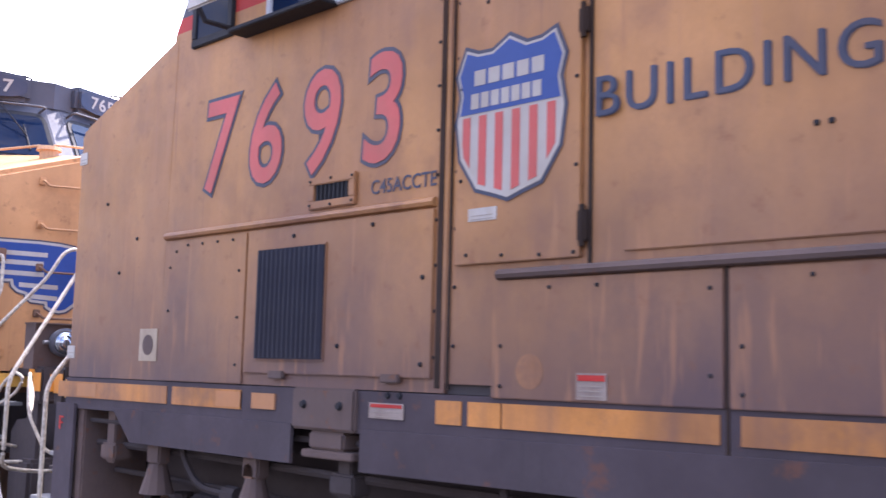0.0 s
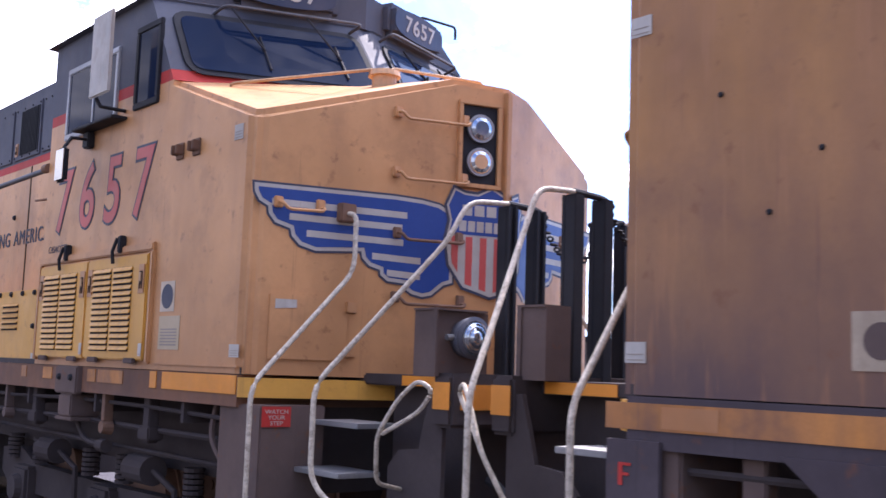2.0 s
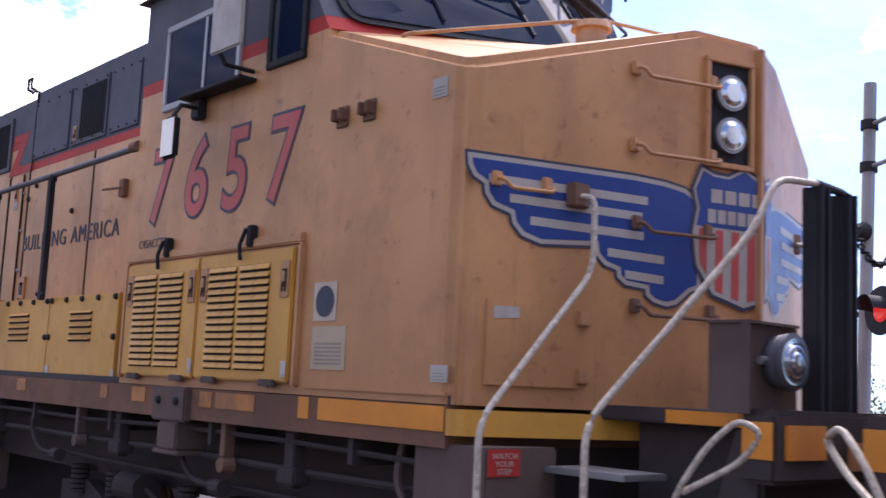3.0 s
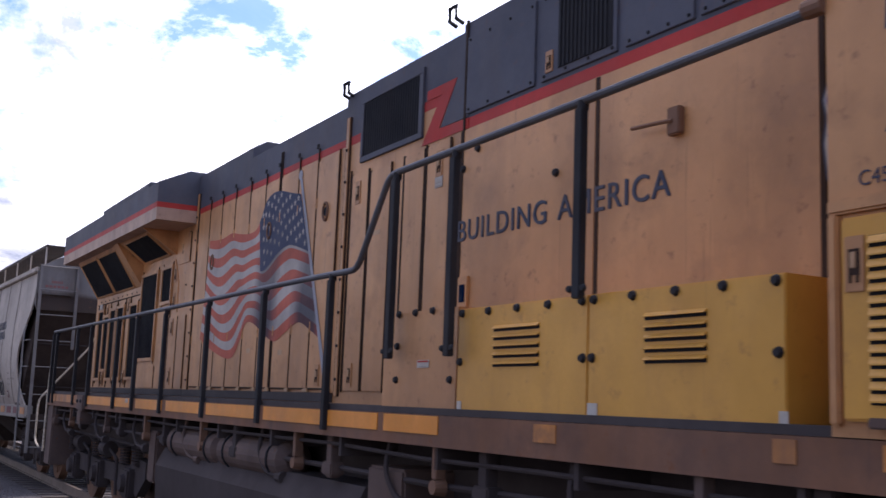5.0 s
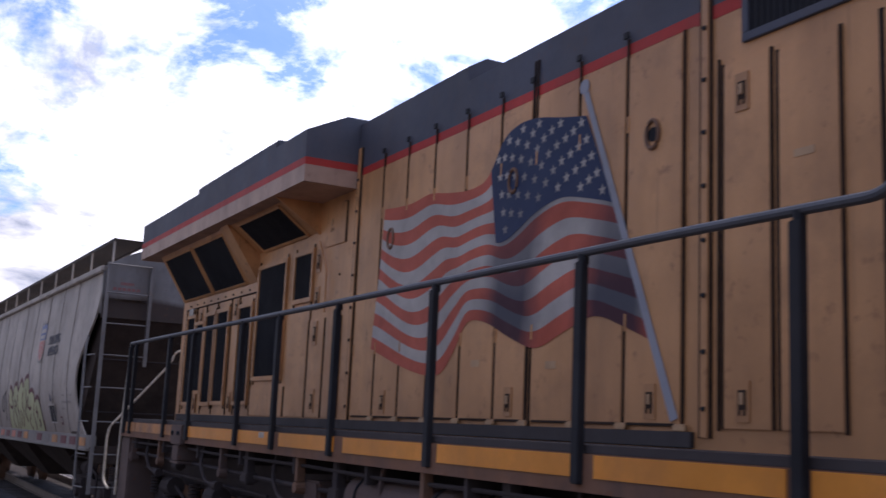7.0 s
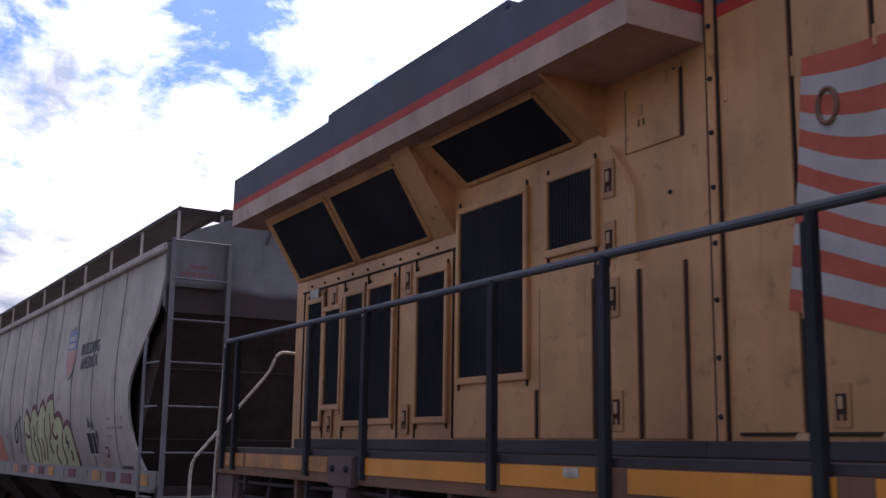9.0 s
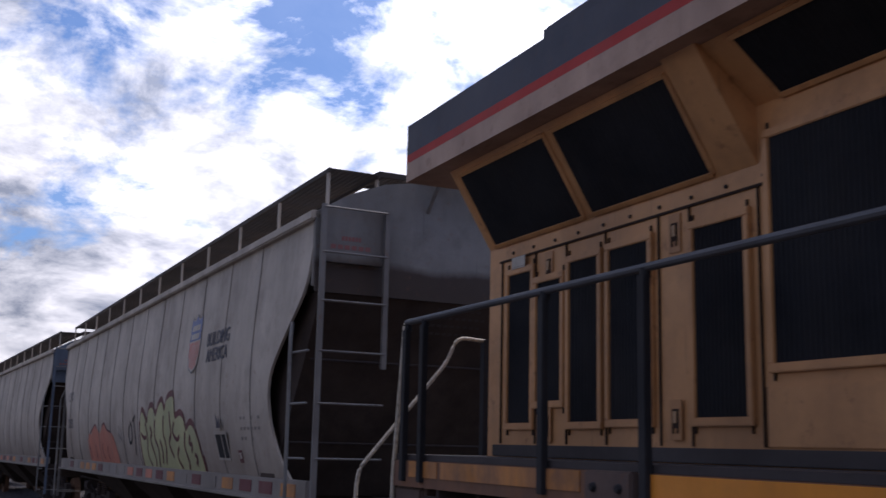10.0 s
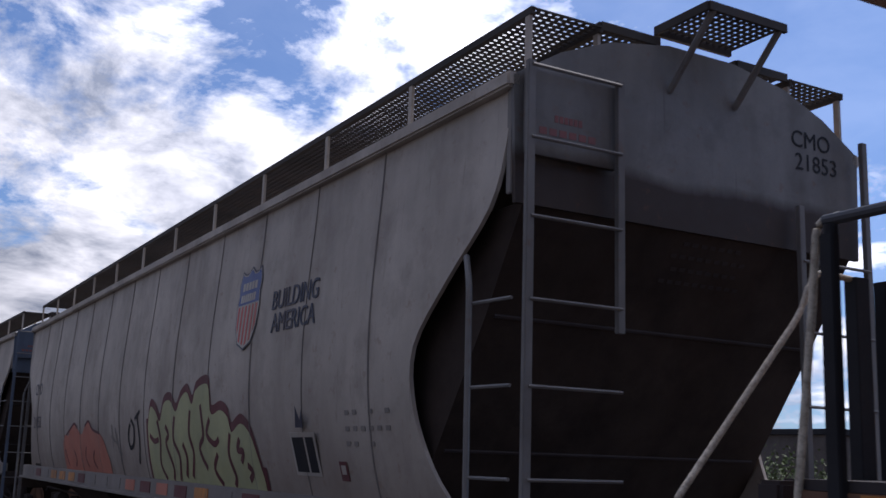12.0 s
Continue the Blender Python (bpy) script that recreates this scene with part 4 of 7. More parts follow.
def loco_b():
    y0, yh = 3.29, 3.92
    r, X, P = loco("locomotive", -1, -9.78, y0, YELLOW, (-19.5, 4.85, 0.0),
                   "yellow and grey diesel locomotive with a faded flag mural", "7657")
    yc, ye = 4.85, 6.41
    # hood sections
    def hood(x0, x1, z_top, stripe, y=yh, cut=0.16):
        yf = 2 * yc - y
        bm = B()
        prism(bm, [(x0, y, 1.74), (x0, yf, 1.74), (x0, yf, stripe[0]), (x0, y, stripe[0])], (x1 - x0, 0, 0))
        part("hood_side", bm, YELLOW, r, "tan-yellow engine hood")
        bm = B()
        box(bm, min(x0, x1), max(x0, x1), y - 0.002, yf, stripe[0], stripe[1])
        part("red_band", bm, RED, r, "red stripe along the hood")
        bm = B()
        prism(bm, [(x0, y, stripe[1]), (x0, yf, stripe[1]), (x0, yf, z_top - cut * 0.6), (x0, yf - cut, z_top), (x0, y + cut, z_top), (x0, y, z_top - cut * 0.6)], (x1 - x0, 0, 0))
        part("hood_top", bm, GREY, r, "grey upper hood")
    hood(-13.33, -17.28, 4.74, (3.81, 3.89))
    hood(-17.28, -19.42, 4.68, (4.09, 4.17))
    hood(-19.42, -21.05, 4.58, (4.10, 4.17))
    hood(-21.05, -22.02, 4.58, (4.09, 4.16))
    hood(-22.02, -24.28, 4.70, (4.09, 4.16))
    hood(-24.28, -29.88, 4.44, (4.08, 4.15))
    # lightning stripe where the bands change height
    zz = [(-17.83, 4.25), (-17.36, 4.25), (-17.62, 3.90), (-17.17, 3.89), (-17.17, 3.81), (-17.9, 3.81), (-17.6, 4.17), (-17.83, 4.17)]
    part("lightning_stripe", flat(B(), zz, yh - 0.003, 0.004), RED, r, "red lightning flash on the hood")
    part("stripe_ground", flat(B(), [(-17.17, 3.90), (-17.60, 3.90), (-17.345, 4.26), (-17.17, 4.26)], yh - 0.003, 0.004), GREY, r)
    # engine doors: proud panels with dark joints, latches
    doors = [(-19.52, -20.00), (-20.03, -20.49), (-20.52, -20.99), (-21.07, -21.45), (-21.48, -21.95), (-21.98, -22.47), (-22.50, -22.96), (-22.99, -23.44), (-23.47, -23.9)]
    for k, (a, b) in enumerate(doors):
        bm = B()
        slab(bm, a, b, 1.86, 4.07, yh)
        d = part("hood_door", bm, YELLOW, r, "tall engine hood door")
        part("door_edge_strip", slab(B(), a + 0.008, a + 0.020, 1.84, 4.20 if k else 4.1, yh, 0.0155, 0), GASKET, d, "dark stained door edge")
        if k:
            part("door_hook", box(B(), a - 0.006, a + 0.034, yh - 0.034, yh - 0.02, 4.20, 4.24), BLACK, d)
        bm = B()
        box(bm, a - 0.05, a + 0.06, yh - 0.03, yh - 0.012, 1.825, 1.87, 0.012)
        part("door_foot", bm, LATCHTAN, d)
        part("drip_edge", slab(B(), a - 0.02, b + 0.02, 1.856, 1.872, yh, 0.020, 0.003), GASKET, d)
        if k in (0, 3, 7):
            latch(d, (-19.77, 0, 0, -21.26, 0, 0, 0, -23.25)[k], 1.99, yh - 0.014, 0.085, 0.16)
        for z in (2.4, 3.6):
            bm = B()
            disc(bm, (b - 0.0, yh - 0.012, z), (0, 0, 1), 0.012, 0.1, 8)
            part("hinge", bm, YELLOW, d)
        if k in (2, 4, 6):
            part("rub_mark", box(B(), a - 0.30, a - 0.18, yh - 0.0165, yh - 0.014, 2.16 + 0.02 * k, 2.21 + 0.02 * k), LATCHTAN, d)
    bm = B()
    slab(bm, -19.42, -24.1, 1.745, 1.83, yh, 0.03)
    part("door_sill", bm, DECK, r)
    for x in (-19.33, -24.0):
        bm = B()
        slab(bm, x - 0.03, x + 0.03, 1.8, 4.36, yh, 0.022)
        p = part("frame_post", bm, YELLOW, r)
        for q in (-0.045, 0.033):
            part("door_gap", slab(B(), x + q, x + q + 0.012, 1.8, 4.36, yh, 0.016, 0), GASKET, p)
        bolts(p, [(x, 1.95 + 0.3 * k) for k in range(8)], yh - 0.022, 0.016)
    for q in (-21.055, -21.015):
        part("door_edge_strip", slab(B(), q, q + 0.01, 1.8, 4.36, yh, 0.0155, 0), GASKET, r, "dark stained door edge")
    for x, z in ((-19.77, 3.54), (-21.28, 3.54), (-23.24, 3.39)):
        bm = B()
        tube(bm, [(x + 0.055 * math.cos(a), yh - 0.02, z + 0.085 * math.sin(a)) for a in (2 * math.pi * k / 20 for k in range(20))], 0.014, 6, True)
        e = part("lift_eye", bm, RUST, r, "oval lifting eye on the hood door")
        bm = B()
        disc(bm, (x, yh - 0.014, z), (0, -1, 0), 0.045, 0.003, 14)
        part("eye_hole", bm, MESH_DARK, e)
    # section with tall narrow doors, between the flag and the lettered section
    for a, b, z0, z1, lx, ends in ((-17.42, -17.77, 2.4, 3.78, -17.57, (3.61,)), (-17.83, -18.16, 1.85, 3.77, 0, ()), (-18.42, -18.80, 1.85, 3.76, 0, ()), (-18.86, -19.19, 1.85, 3.79, -19.05, (1.99, 3.61))):
        d = part("hood_door", slab(B(), a, b, z0, z1, yh), YELLOW, r, "narrow hood door")
        for q in (a + 0.004, b - 0.016):
            part("door_gap", slab(B(), q, q + 0.012, z0, z1 + 0.01, yh, 0.016, 0), GASKET, d)
        for z in ends:
            latch(d, lx, z, yh - 0.014, 0.085, 0.17)
    part("panel_tag", box(B(), -18.70, -18.57, yh - 0.017, yh - 0.0145, 3.18, 3.22), LATCHTAN, r, "small tan tag on a hood door")
    for x, w, z1 in ((-17.22, 0.024, 4.66), (-17.40, 0.008, 3.76), (-18.18, 0.014, 3.78), (-18.41, 0.014, 3.78), (-17.80, 0.014, 3.80), (-19.23, 0.01, 3.84)):
        part("door_edge_strip", slab(B(), x - w / 2, x + w / 2, 1.84 if x < -17.8 else 2.4, z1, yh, 0.0155, 0), GASKET, r, "dark stained panel joint")
    bolts(r, [(-17.335, 2.76), (-17.335, 3.18), (-17.335, 3.58)], yh - 0.012, 0.02, mat=STEEL)
    lb = part("lock_box", box(B(), -17.20, -17.06, yh - 0.035, yh - 0.01, 2.46, 2.69, 0.008), YELLOW, r, "small lidded lock box on the hood")
    part("lock_window", box(B(), -17.17, -17.09, yh - 0.039, yh - 0.034, 2.5, 2.63, 0.003), GLASS, lb)
    sticker(r, -17.63, -17.51, 3.42, 3.51, yh - 0.016, "small white notice on a hood door", lines=2)
    # black intake on the upper hood
    bm = B()
    for q in ((-19.05, -17.88, 3.88, 3.93), (-19.05, -17.88, 4.42, 4.47), (-19.05, -19.0, 3.93, 4.42), (-17.95, -17.88, 3.93, 4.42)):
        box(bm, q[0], q[1], yh - 0.022, yh + 0.01, q[2], q[3], 0.004)
    f = part("intake_frame", bm, GREY, r, "grey framed black air intake")
    bm = B()
    box(bm, -19.0, -17.95, yh - 0.014, yh - 0.004, 3.93, 4.42)
    part("intake_screen", bm, MESH_DARK, f, "black intake screen")
    bars(f, "intake_bar", MESH_DARK, [(-18.98 + k * 0.0435, yh - 0.018, 3.93) for k in range(24)], (0.005, 0.005, 0.49))
    for x, z in ((-19.3, 4.64), (-17.34, 4.76)):
        bm = B()
        tube(bm, [(x, yh + 0.02, z - 0.08), (x, yh - 0.05, z - 0.05), (x, yh - 0.05, z + 0.05), (x - 0.1, yh - 0.05, z + 0.05), (x - 0.1, yh - 0.05, z - 0.05), (x - 0.1, yh + 0.02, z - 0.08)], 0.018, 6)
        part("lifting_lug", bm, BLACK, r)
    # grey doors and grille of the upper section behind the cab
    for a, b, z0, z1, kind in ((-17.2, -16.3, 3.92, 4.52, 0), (-16.22, -15.42, 3.92, 4.52, 1), (-15.34, -14.75, 3.92, 4.52, 0), (-14.7, -14.2, 4.22, 4.5, 2), (-14.7, -14.2, 3.92, 4.16, 0)):
        bm = B()
        slab(bm, a, b, z0, z1, yh, 0.016)
        d = part("upper_panel", bm, GREY, r, "grey upper hood panel")
        if kind:
            bm = B()
            slab(bm, a + (0.2 if kind == 1 else 0.05), b - 0.04, z0 + 0.05, z1 - 0.06, yh - 0.016, 0.006, 0)
            part("grille", bm, MESH_DARK, d, "black grille")
            xs = [a + (0.22 if kind == 1 else 0.06) + k * ((b - a) - 0.28 if kind == 1 else 0.38) / 12 for k in range(12)]
            bars(d, "grille_bar", BLACK, [(x, yh - 0.03, z0 + 0.05) for x in xs], (0.015, 0.008, z1 - z0 - 0.11))
            latch(d, a + 0.1, z0 + 0.12, yh - 0.016, 0.07, 0.12)
        bolts(d, [(a + 0.04 + k * (b - a - 0.08) / 3, z) for k in range(4) for z in (z0 + 0.03, z1 - 0.03)], yh - 0.016, 0.012)
    sticker(r, -14.55, -14.4, 3.98, 4.12, yh - 0.016, "small white notice on a grey panel", lines=2)
    # big lettered panels
    for a, b in ((-17.22, -15.62), (-15.58, -13.9)):
        bm = B()
        slab(bm, a, b, 2.36, 3.80, yh, 0.012)
        part("hood_panel", bm, YELLOW, r, "large plain hood panel")
    for a, b in ((-15.585, -15.615), (-17.235, -17.26), (-13.87, -13.9)):
        bm = B()
        slab(bm, a, b, 2.4, 3.8, yh, 0.013, 0)
        part("door_gap", bm, GASKET, r)
    bolts(r, [(-17.0, 3.62), (-16.02, 3.27), (-17.2, 3.5)], yh - 0.012, 0.03)
    for tx, x in (("BUILDING", -16.68), ("AMERICA", -15.46)):
        o = words("lettering", tx, 0.225, NAVY, r, on_side(x - 0.005, yh - 0.017, 2.957), 0, 0.0, 0.0012, 1.03, 1.13)
        o["label"] = "dark blue lettering on the hood"
        words("letter_weight", tx, 0.225, NAVY, o, on_side(x + 0.005, yh - 0.0145, 2.953), 0, 0.0, 0.001, 1.03, 1.13)
    # door handle, small lever on the lettered panel
    bm = B()
    box(bm, -14.92, -14.82, yh - 0.06, yh - 0.012, 3.28, 3.44, 0.008)
    tube(bm, [(-14.87, yh - 0.06, 3.36), (-15.0, yh - 0.09, 3.36), (-15.18, yh - 0.09, 3.37)], 0.012, 6)
    part("door_handle", bm, RUST, r)
    # emblem near the cab corner on the hood
    shield(r, on_side(-13.62, yh - 0.013, 3.02), 0.5, 0.68)
    # fresh yellow boxes along the walkway
    yb = 3.37
    for a, b, z1, mat, lou in ((-13.62, -14.95, 2.36, YELLOW_NEW, (-14.5, -14.08)), (-14.95, -16.28, 2.36, YELLOW_NEW, (-15.86, -15.39)), (-16.28, -17.32, 2.38, YELLOW, None)):
        bm = B()
        box(bm, b + 0.004, a - 0.004, yb, yh, 1.66, z1, 0.006)
        d = part("side_cabinet", bm, mat, r, "bolted yellow cabinet along the walkway" if mat is YELLOW_NEW else "bolted tan cabinet along the walkway")
        pts = [(a - 0.05 - k * (a - b - 0.1) / 4, z) for k in range(5) for z in (1.70, z1 - 0.03)] + [(x, 2.03) for x in (a - 0.04, b + 0.04)]
        if not lou:
            pts = [(x, z) for x in (-17.09, -16.85, -16.61, -16.37) for z in (1.71, 2.37)] + [(x, z) for x in (-17.1, -16.36) for z in (1.92, 2.15)]
        bolts(d, pts, yb, 0.027)
        if lou:
            for k in range(5):
                z = 1.995 + k * 0.052
                bm = B()
                box(bm, lou[0], lou[1], yb - 0.004, yb + 0.002, z, z + 0.02)
                l = part("louver_gap", bm, MESH_DARK, d)
                bm = B()
                prism(bm, [(lou[0], yb, z + 0.036), (lou[0], yb - 0.022, z + 0.016), (lou[0], yb - 0.018, z + 0.014), (lou[0], yb, z + 0.03)], (lou[1] - lou[0], 0, 0))
                part("louver", bm, mat, d)
    sticker(r, -14.94, -14.86, 1.70, 1.80, yb - 0.002, "small white tag", lines=1)
    sticker(r, -16.80, -16.64, 2.00, 2.05, yb - 0.002, "small red and white warning notice", lines=1, head=RED)
    # cab side: louvred doors
    bm = B()
    for q in ((-13.32, -11.08, 2.54, 2.60), (-11.12, -11.07, 1.74, 2.54), (-13.32, -13.27, 1.74, 2.54)):
        box(bm, q[0], q[1], y0 - 0.03, y0 + 0.01, q[2], q[3], 0.01)
    part("door_surround", bm, YELLOW, r)
    slat = None
    for a, b in ((-13.25, -12.225), (-12.205, -11.14)):
        bm = B()
        box(bm, a, b, y0 - 0.035, y0, 1.76, 2.52, 0.01)
        d = part("louver_door", bm, YELLOW_NEW, r, "bright yellow louvred door")
        cols = ((a + 0.13, a + 0.46), (a + 0.50, a + 0.83))
        for c0, c1 in cols:
            bm = B()
            box(bm, c0, c1, y0 - 0.038, y0 - 0.034, 1.82, 2.44)
            part("louver_gap", bm, MESH_DARK, d)
            for k in range(14):
                z = 1.825 + k * 0.0445
                if slat is None:
                    bm = B()
                    prism(bm, [(0, 0, 0.037), (0, -0.014, 0.010), (0, -0.014, 0.004), (0, 0.0, 0.014)], (0.33, 0, 0))
                    slat = mesh_of("louver", bm, YELLOW_NEW)
                o = new("louver", slat)
                o.parent = d
                o.location = Vector((c0, y0 - 0.037, z)) - ROOT_AT[r.name]
        for x in (a + 0.07, b - 0.07):
            latch(d, x, 2.34, y0 - 0.036, 0.075, 0.17)
        for x in (a + 0.2, b - 0.2):
            bm = B()
            box(bm, x - 0.08, x + 0.08, y0 - 0.05, y0 - 0.02, 1.735, 1.775, 0.006)
            part("hinge", bm, SILL, d)
        bm = B()
        x = (a + b) / 2 + 0.05
        box(bm, x - 0.03, x + 0.03, y0 - 0.05, y0, 2.55, 2.68, 0.008)
        tube(bm, [(x - 0.03, y0 - 0.05, 2.66), (x - 0.06, y0 - 0.07, 2.56), (x - 0.06, y0 - 0.06, 2.47)], 0.014, 6)
        part("catch", bm, BLACK, r)
    words("lettering", "C45ACCTE", 0.085, NAVY, r, on_side(-12.98, y0 - 0.003, 2.64), 0, 0.0, 0.001, 1.0)
    numerals(r, "7657", (-12.93, -12.42, -11.92, -11.40), 2.82, 0.73, y0)
    # mirror, brackets, stickers on the cab flank
    bm = B()
    box(bm, -12.37, -12.17, y0 - 0.30, y0 - 0.26, 3.12, 3.40, 0.02)
    mr = part("mirror", bm, BLACK, r, "small square outside mirror")
    part("mirror_glass", box(B(), -12.35, -12.19, y0 - 0.304, y0 - 0.300, 3.14, 3.38), CHROME, mr)
    bm = B()
    tube(bm, [(-12.28, y0 - 0.27, 3.4), (-12.32, y0 - 0.2, 3.5), (-12.40, y0, 3.52)], 0.014, 6)
    box(bm, -12.46, -12.34, y0 - 0.06, y0, 3.45, 3.58, 0.01)
    part("bracket", bm, BLACK, mr)
    for x in (-10.55, -10.79):
        bm = B()
        box(bm, x - 0.055, x + 0.055, y0 - 0.012, y0, 3.15, 3.27, 0.008)
        box(bm, x - 0.045, x - 0.02, y0 - 0.06, y0, 3.18, 3.25, 0.006)
        box(bm, x + 0.02, x + 0.045, y0 - 0.06, y0, 3.18, 3.25, 0.006)
        part("rail_lug", bm, RUST, r, "rusty steel lug on the cab side")
    sticker(r, -10.04, -9.93, 3.18, 3.28, y0 - 0.001, "small white notice on the nose side", lines=3)
    e = sticker(r, -10.96, -10.75, 2.10, 2.31, y0 - 0.001, "square notice with a round blue emblem", material("notice_pale", (0.55, 0.45, 0.33), 0.6, amount=0.4, dirt=(0.35, 0.24, 0.15), size=3), lines=0)
    bm = B()
    disc(bm, (-10.855, y0 - 0.004, 2.205), (0, -1, 0), 0.085, 0.002, 24)
    part("emblem", bm, NAVY, e)
    sticker(r, -10.96, -10.65, 1.84, 2.07, y0 - 0.001, "large faded notice sheet on the cab side", material("notice_cream", (0.52, 0.40, 0.25), 0.6, amount=0.3), lines=6)
    sticker(r, -9.96, -9.84, 1.80, 1.88, y0 - 0.001, "small grey notice", lines=3)
    bm = B()
    box(bm, -11.0, -9.84, y0 - 0.012, y0, 1.735, 1.755, 0.004)
    part("drip_strip", bm, YELLOW, r)
    for x, z, y in ((-12.28, 1.79, y0 - 0.037), (-11.2, 1.79, y0 - 0.037), (-16.26, 1.70, yb - 0.002), (-13.66, 1.70, yb - 0.002)):
        sticker(r, x, x + 0.05, z, z + 0.09, y, "small white tag", lines=1)
    # sill tapes, jacking pads
    tapes(r, y0, 1.575, 1.69, [(-9.85, -10.86), (-10.95, -11.05), (-16.35, -17.1), (-17.2, -18.05), (-18.18, -19.45), (-19.6, -21.1), (-21.28, -22.6), (-22.78, -24.0), (-24.25, -25.12), (-25.25, -26.9)], TAPE)
    tapes(r, y0, 1.575, 1.69, [(-27.55, -29.39), (-29.45, -29.95)], TAPE_OLD)
    sticker(r, -24.51, -24.38, 1.635, 1.685, y0 - 0.007, "small white notice on the sill", lines=2)
    tapes(r, y0, 1.585, 1.68, [(-11.5, -11.95), (-12.0, -12.15), (-12.9, -13.1), (-13.5, -13.62), (-15.1, -15.3)], TAPE_OLD)
    for x in (-12.48, -27.22):
        j = part("jacking_pad", box(B(), x - 0.22, x + 0.22, y0 - 0.05, y0 + 0.02, 1.48, 1.70, 0.012), SILL, r, "steel jacking pad on the sill")
        part("pad_neck", box(B(), x - 0.13, x + 0.13, y0 - 0.045, y0 + 0.2, 1.3, 1.477, 0.012), SILL, j)
        part("pad_foot", box(B(), x - 0.17, x + 0.17, y0 - 0.05, y0 + 0.2, 1.27, 1.298, 0.006), SILL, j)
        bolts(j, [(x - 0.12, 1.61), (x + 0.12, 1.61)], y0 - 0.05, 0.028)
    # handrail along the walkway with posts
    rail = [(-13.33, y0 + 0.02, 3.41), (-14.9, y0, 3.38), (-17.18, y0, 3.365), (-17.66, y0, 2.73), (-18.7, y0, 2.74), (-30.08, y0, 2.76)]
    bm = B()
    tube(bm, rounded(rail, 0.10, 5), 0.024, 10)
    part("handrail", bm, RAILGREY, r, "long grey tubular handrail above the walkway")
    bm = B()
    disc(bm, (-13.33, y0 + 0.0, 3.41), (-1, 0, 0), 0.04, 0.1, 12)
    part("rail_socket", bm, RUST, r)
    for x, za, zb in ((-14.92, 2.33, 3.36), (-16.24, 2.06, 3.34), (-17.06, 2.06, 3.34), (-18.1, 1.54, 2.71), (-19.58, 1.54, 2.71), (-21.22, 1.54, 2.71), (-22.84, 1.54, 2.71), (-24.16, 1.54, 2.72), (-25.2, 1.54, 2.73), (-26.92, 1.54, 2.73), (-27.95, 1.54, 2.73), (-29.72, 1.54, 2.73), (-30.05, 1.54, 2.72)):
        bm = B()
        box(bm, x - 0.035, x + 0.035, y0 - 0.035, y0 + 0.01, za, zb - 0.02, 0.006)
        disc(bm, (x, y0, zb - 0.03), (0, 0, 1), 0.03, 0.05, 10)
        p = part("handrail_post", bm, BLACK, r, "black handrail post")
        if za > 2:
            bolts(p, [(x - 0.06, za + 0.05), (x + 0.06, za + 0.05)], y0 - 0.02, 0.022)
    # radiator wing at the rear
    xr0, xr1 = -24.06, -30.40
    ya = 3.38
    far = 2 * yc - ya
    for z0, z1, mat, nm, lab in ((3.98, 4.14, SKIRT, "radiator_skirt", "faded tan radiator overhang"), (4.14, 4.21, RED, "red_band", "red stripe round the radiator")):
        bm = B()
        box(bm, xr1, xr0, ya - (0.001 if nm == "red_band" else 0), far, z0, z1)
        part(nm, bm, mat, r, lab)
    bm = B()
    prism(bm, [(xr0, ya, 4.21), (xr0, far, 4.21), (xr0, far, 4.47), (xr0, far - 0.4, 4.66), (xr0, ya + 0.4, 4.66), (xr0, ya, 4.47)], (xr1 - xr0, 0, 0))
    part("radiator_top", bm, GREY, r, "grey overhanging radiator housing")
    bm = B()
    box(bm, -28.6, -25.6, ya + 0.25, far - 0.25, 4.6, 4.76, 0.03)
    part("radiator_cap", bm, GREY, r)
    for a, b, zt, zb_, ins in ((-26.98, -29.88, 3.975, 3.35, ((-27.1, -28.36), (-28.46, -29.76))), (-24.95, -26.75, 3.975, 3.68, ((-25.2, -26.54),))):
        y_top, y_bot = ya + 0.16, yh + 0.01
        at_ = lambda x, k, o: (x, y_top + (y_bot - y_top) * k - o * 0.8, zt + (zb_ - zt) * k - o * 0.6)
        bm = B()
        prism(bm, [at_(a, 0, 0), at_(a, 1, 0), (a, yh + 0.05, zt)], (b - a, 0, 0))
        sl = part("radiator_cheek", bm, YELLOW, r, "slanted tan panel under the radiator")
        for c, d in ins:
            pts = [at_(c, 0.08, 0.006), at_(d, 0.08, 0.006), at_(d, 0.94, 0.006), at_(c, 0.94, 0.006)]
            n = Vector((0, -0.8, -0.6))
            part("intake_screen", prism(B(), pts, n * 0.004), MESH_DARK, sl, "black slanted air screen")
            bm = B()
            for (p, q) in zip(pts, pts[1:] + pts[:1]):
                tube(bm, [p, q], 0.02, 4)
            part("screen_frame", bm, YELLOW, sl)
            bm = B()
            for k in range(1, 26):
                t = k / 26
                p, q = Vector(pts[0]).lerp(Vector(pts[1]), t), Vector(pts[3]).lerp(Vector(pts[2]), t)
                tube(bm, [p + n * 0.006, q + n * 0.006], 0.004, 3)
            part("screen_mesh", bm, BLACK, sl)["kind"] = "stuff"
    bm = B()
    prism(bm, [(-26.75, ya + 0.12, 3.98), (-26.75, yh, 3.98), (-26.75, yh, 3.36)], (-0.3, 0, 0))
    part("radiator_bracket", bm, YELLOW, r)
    bm = B()
    prism(bm, [(-24.92, ya + 0.05, 3.98), (-24.92, yh, 3.98), (-24.92, yh, 3.66)], (-0.03, 0, 0))
    part("radiator_bracket", bm, YELLOW, r)
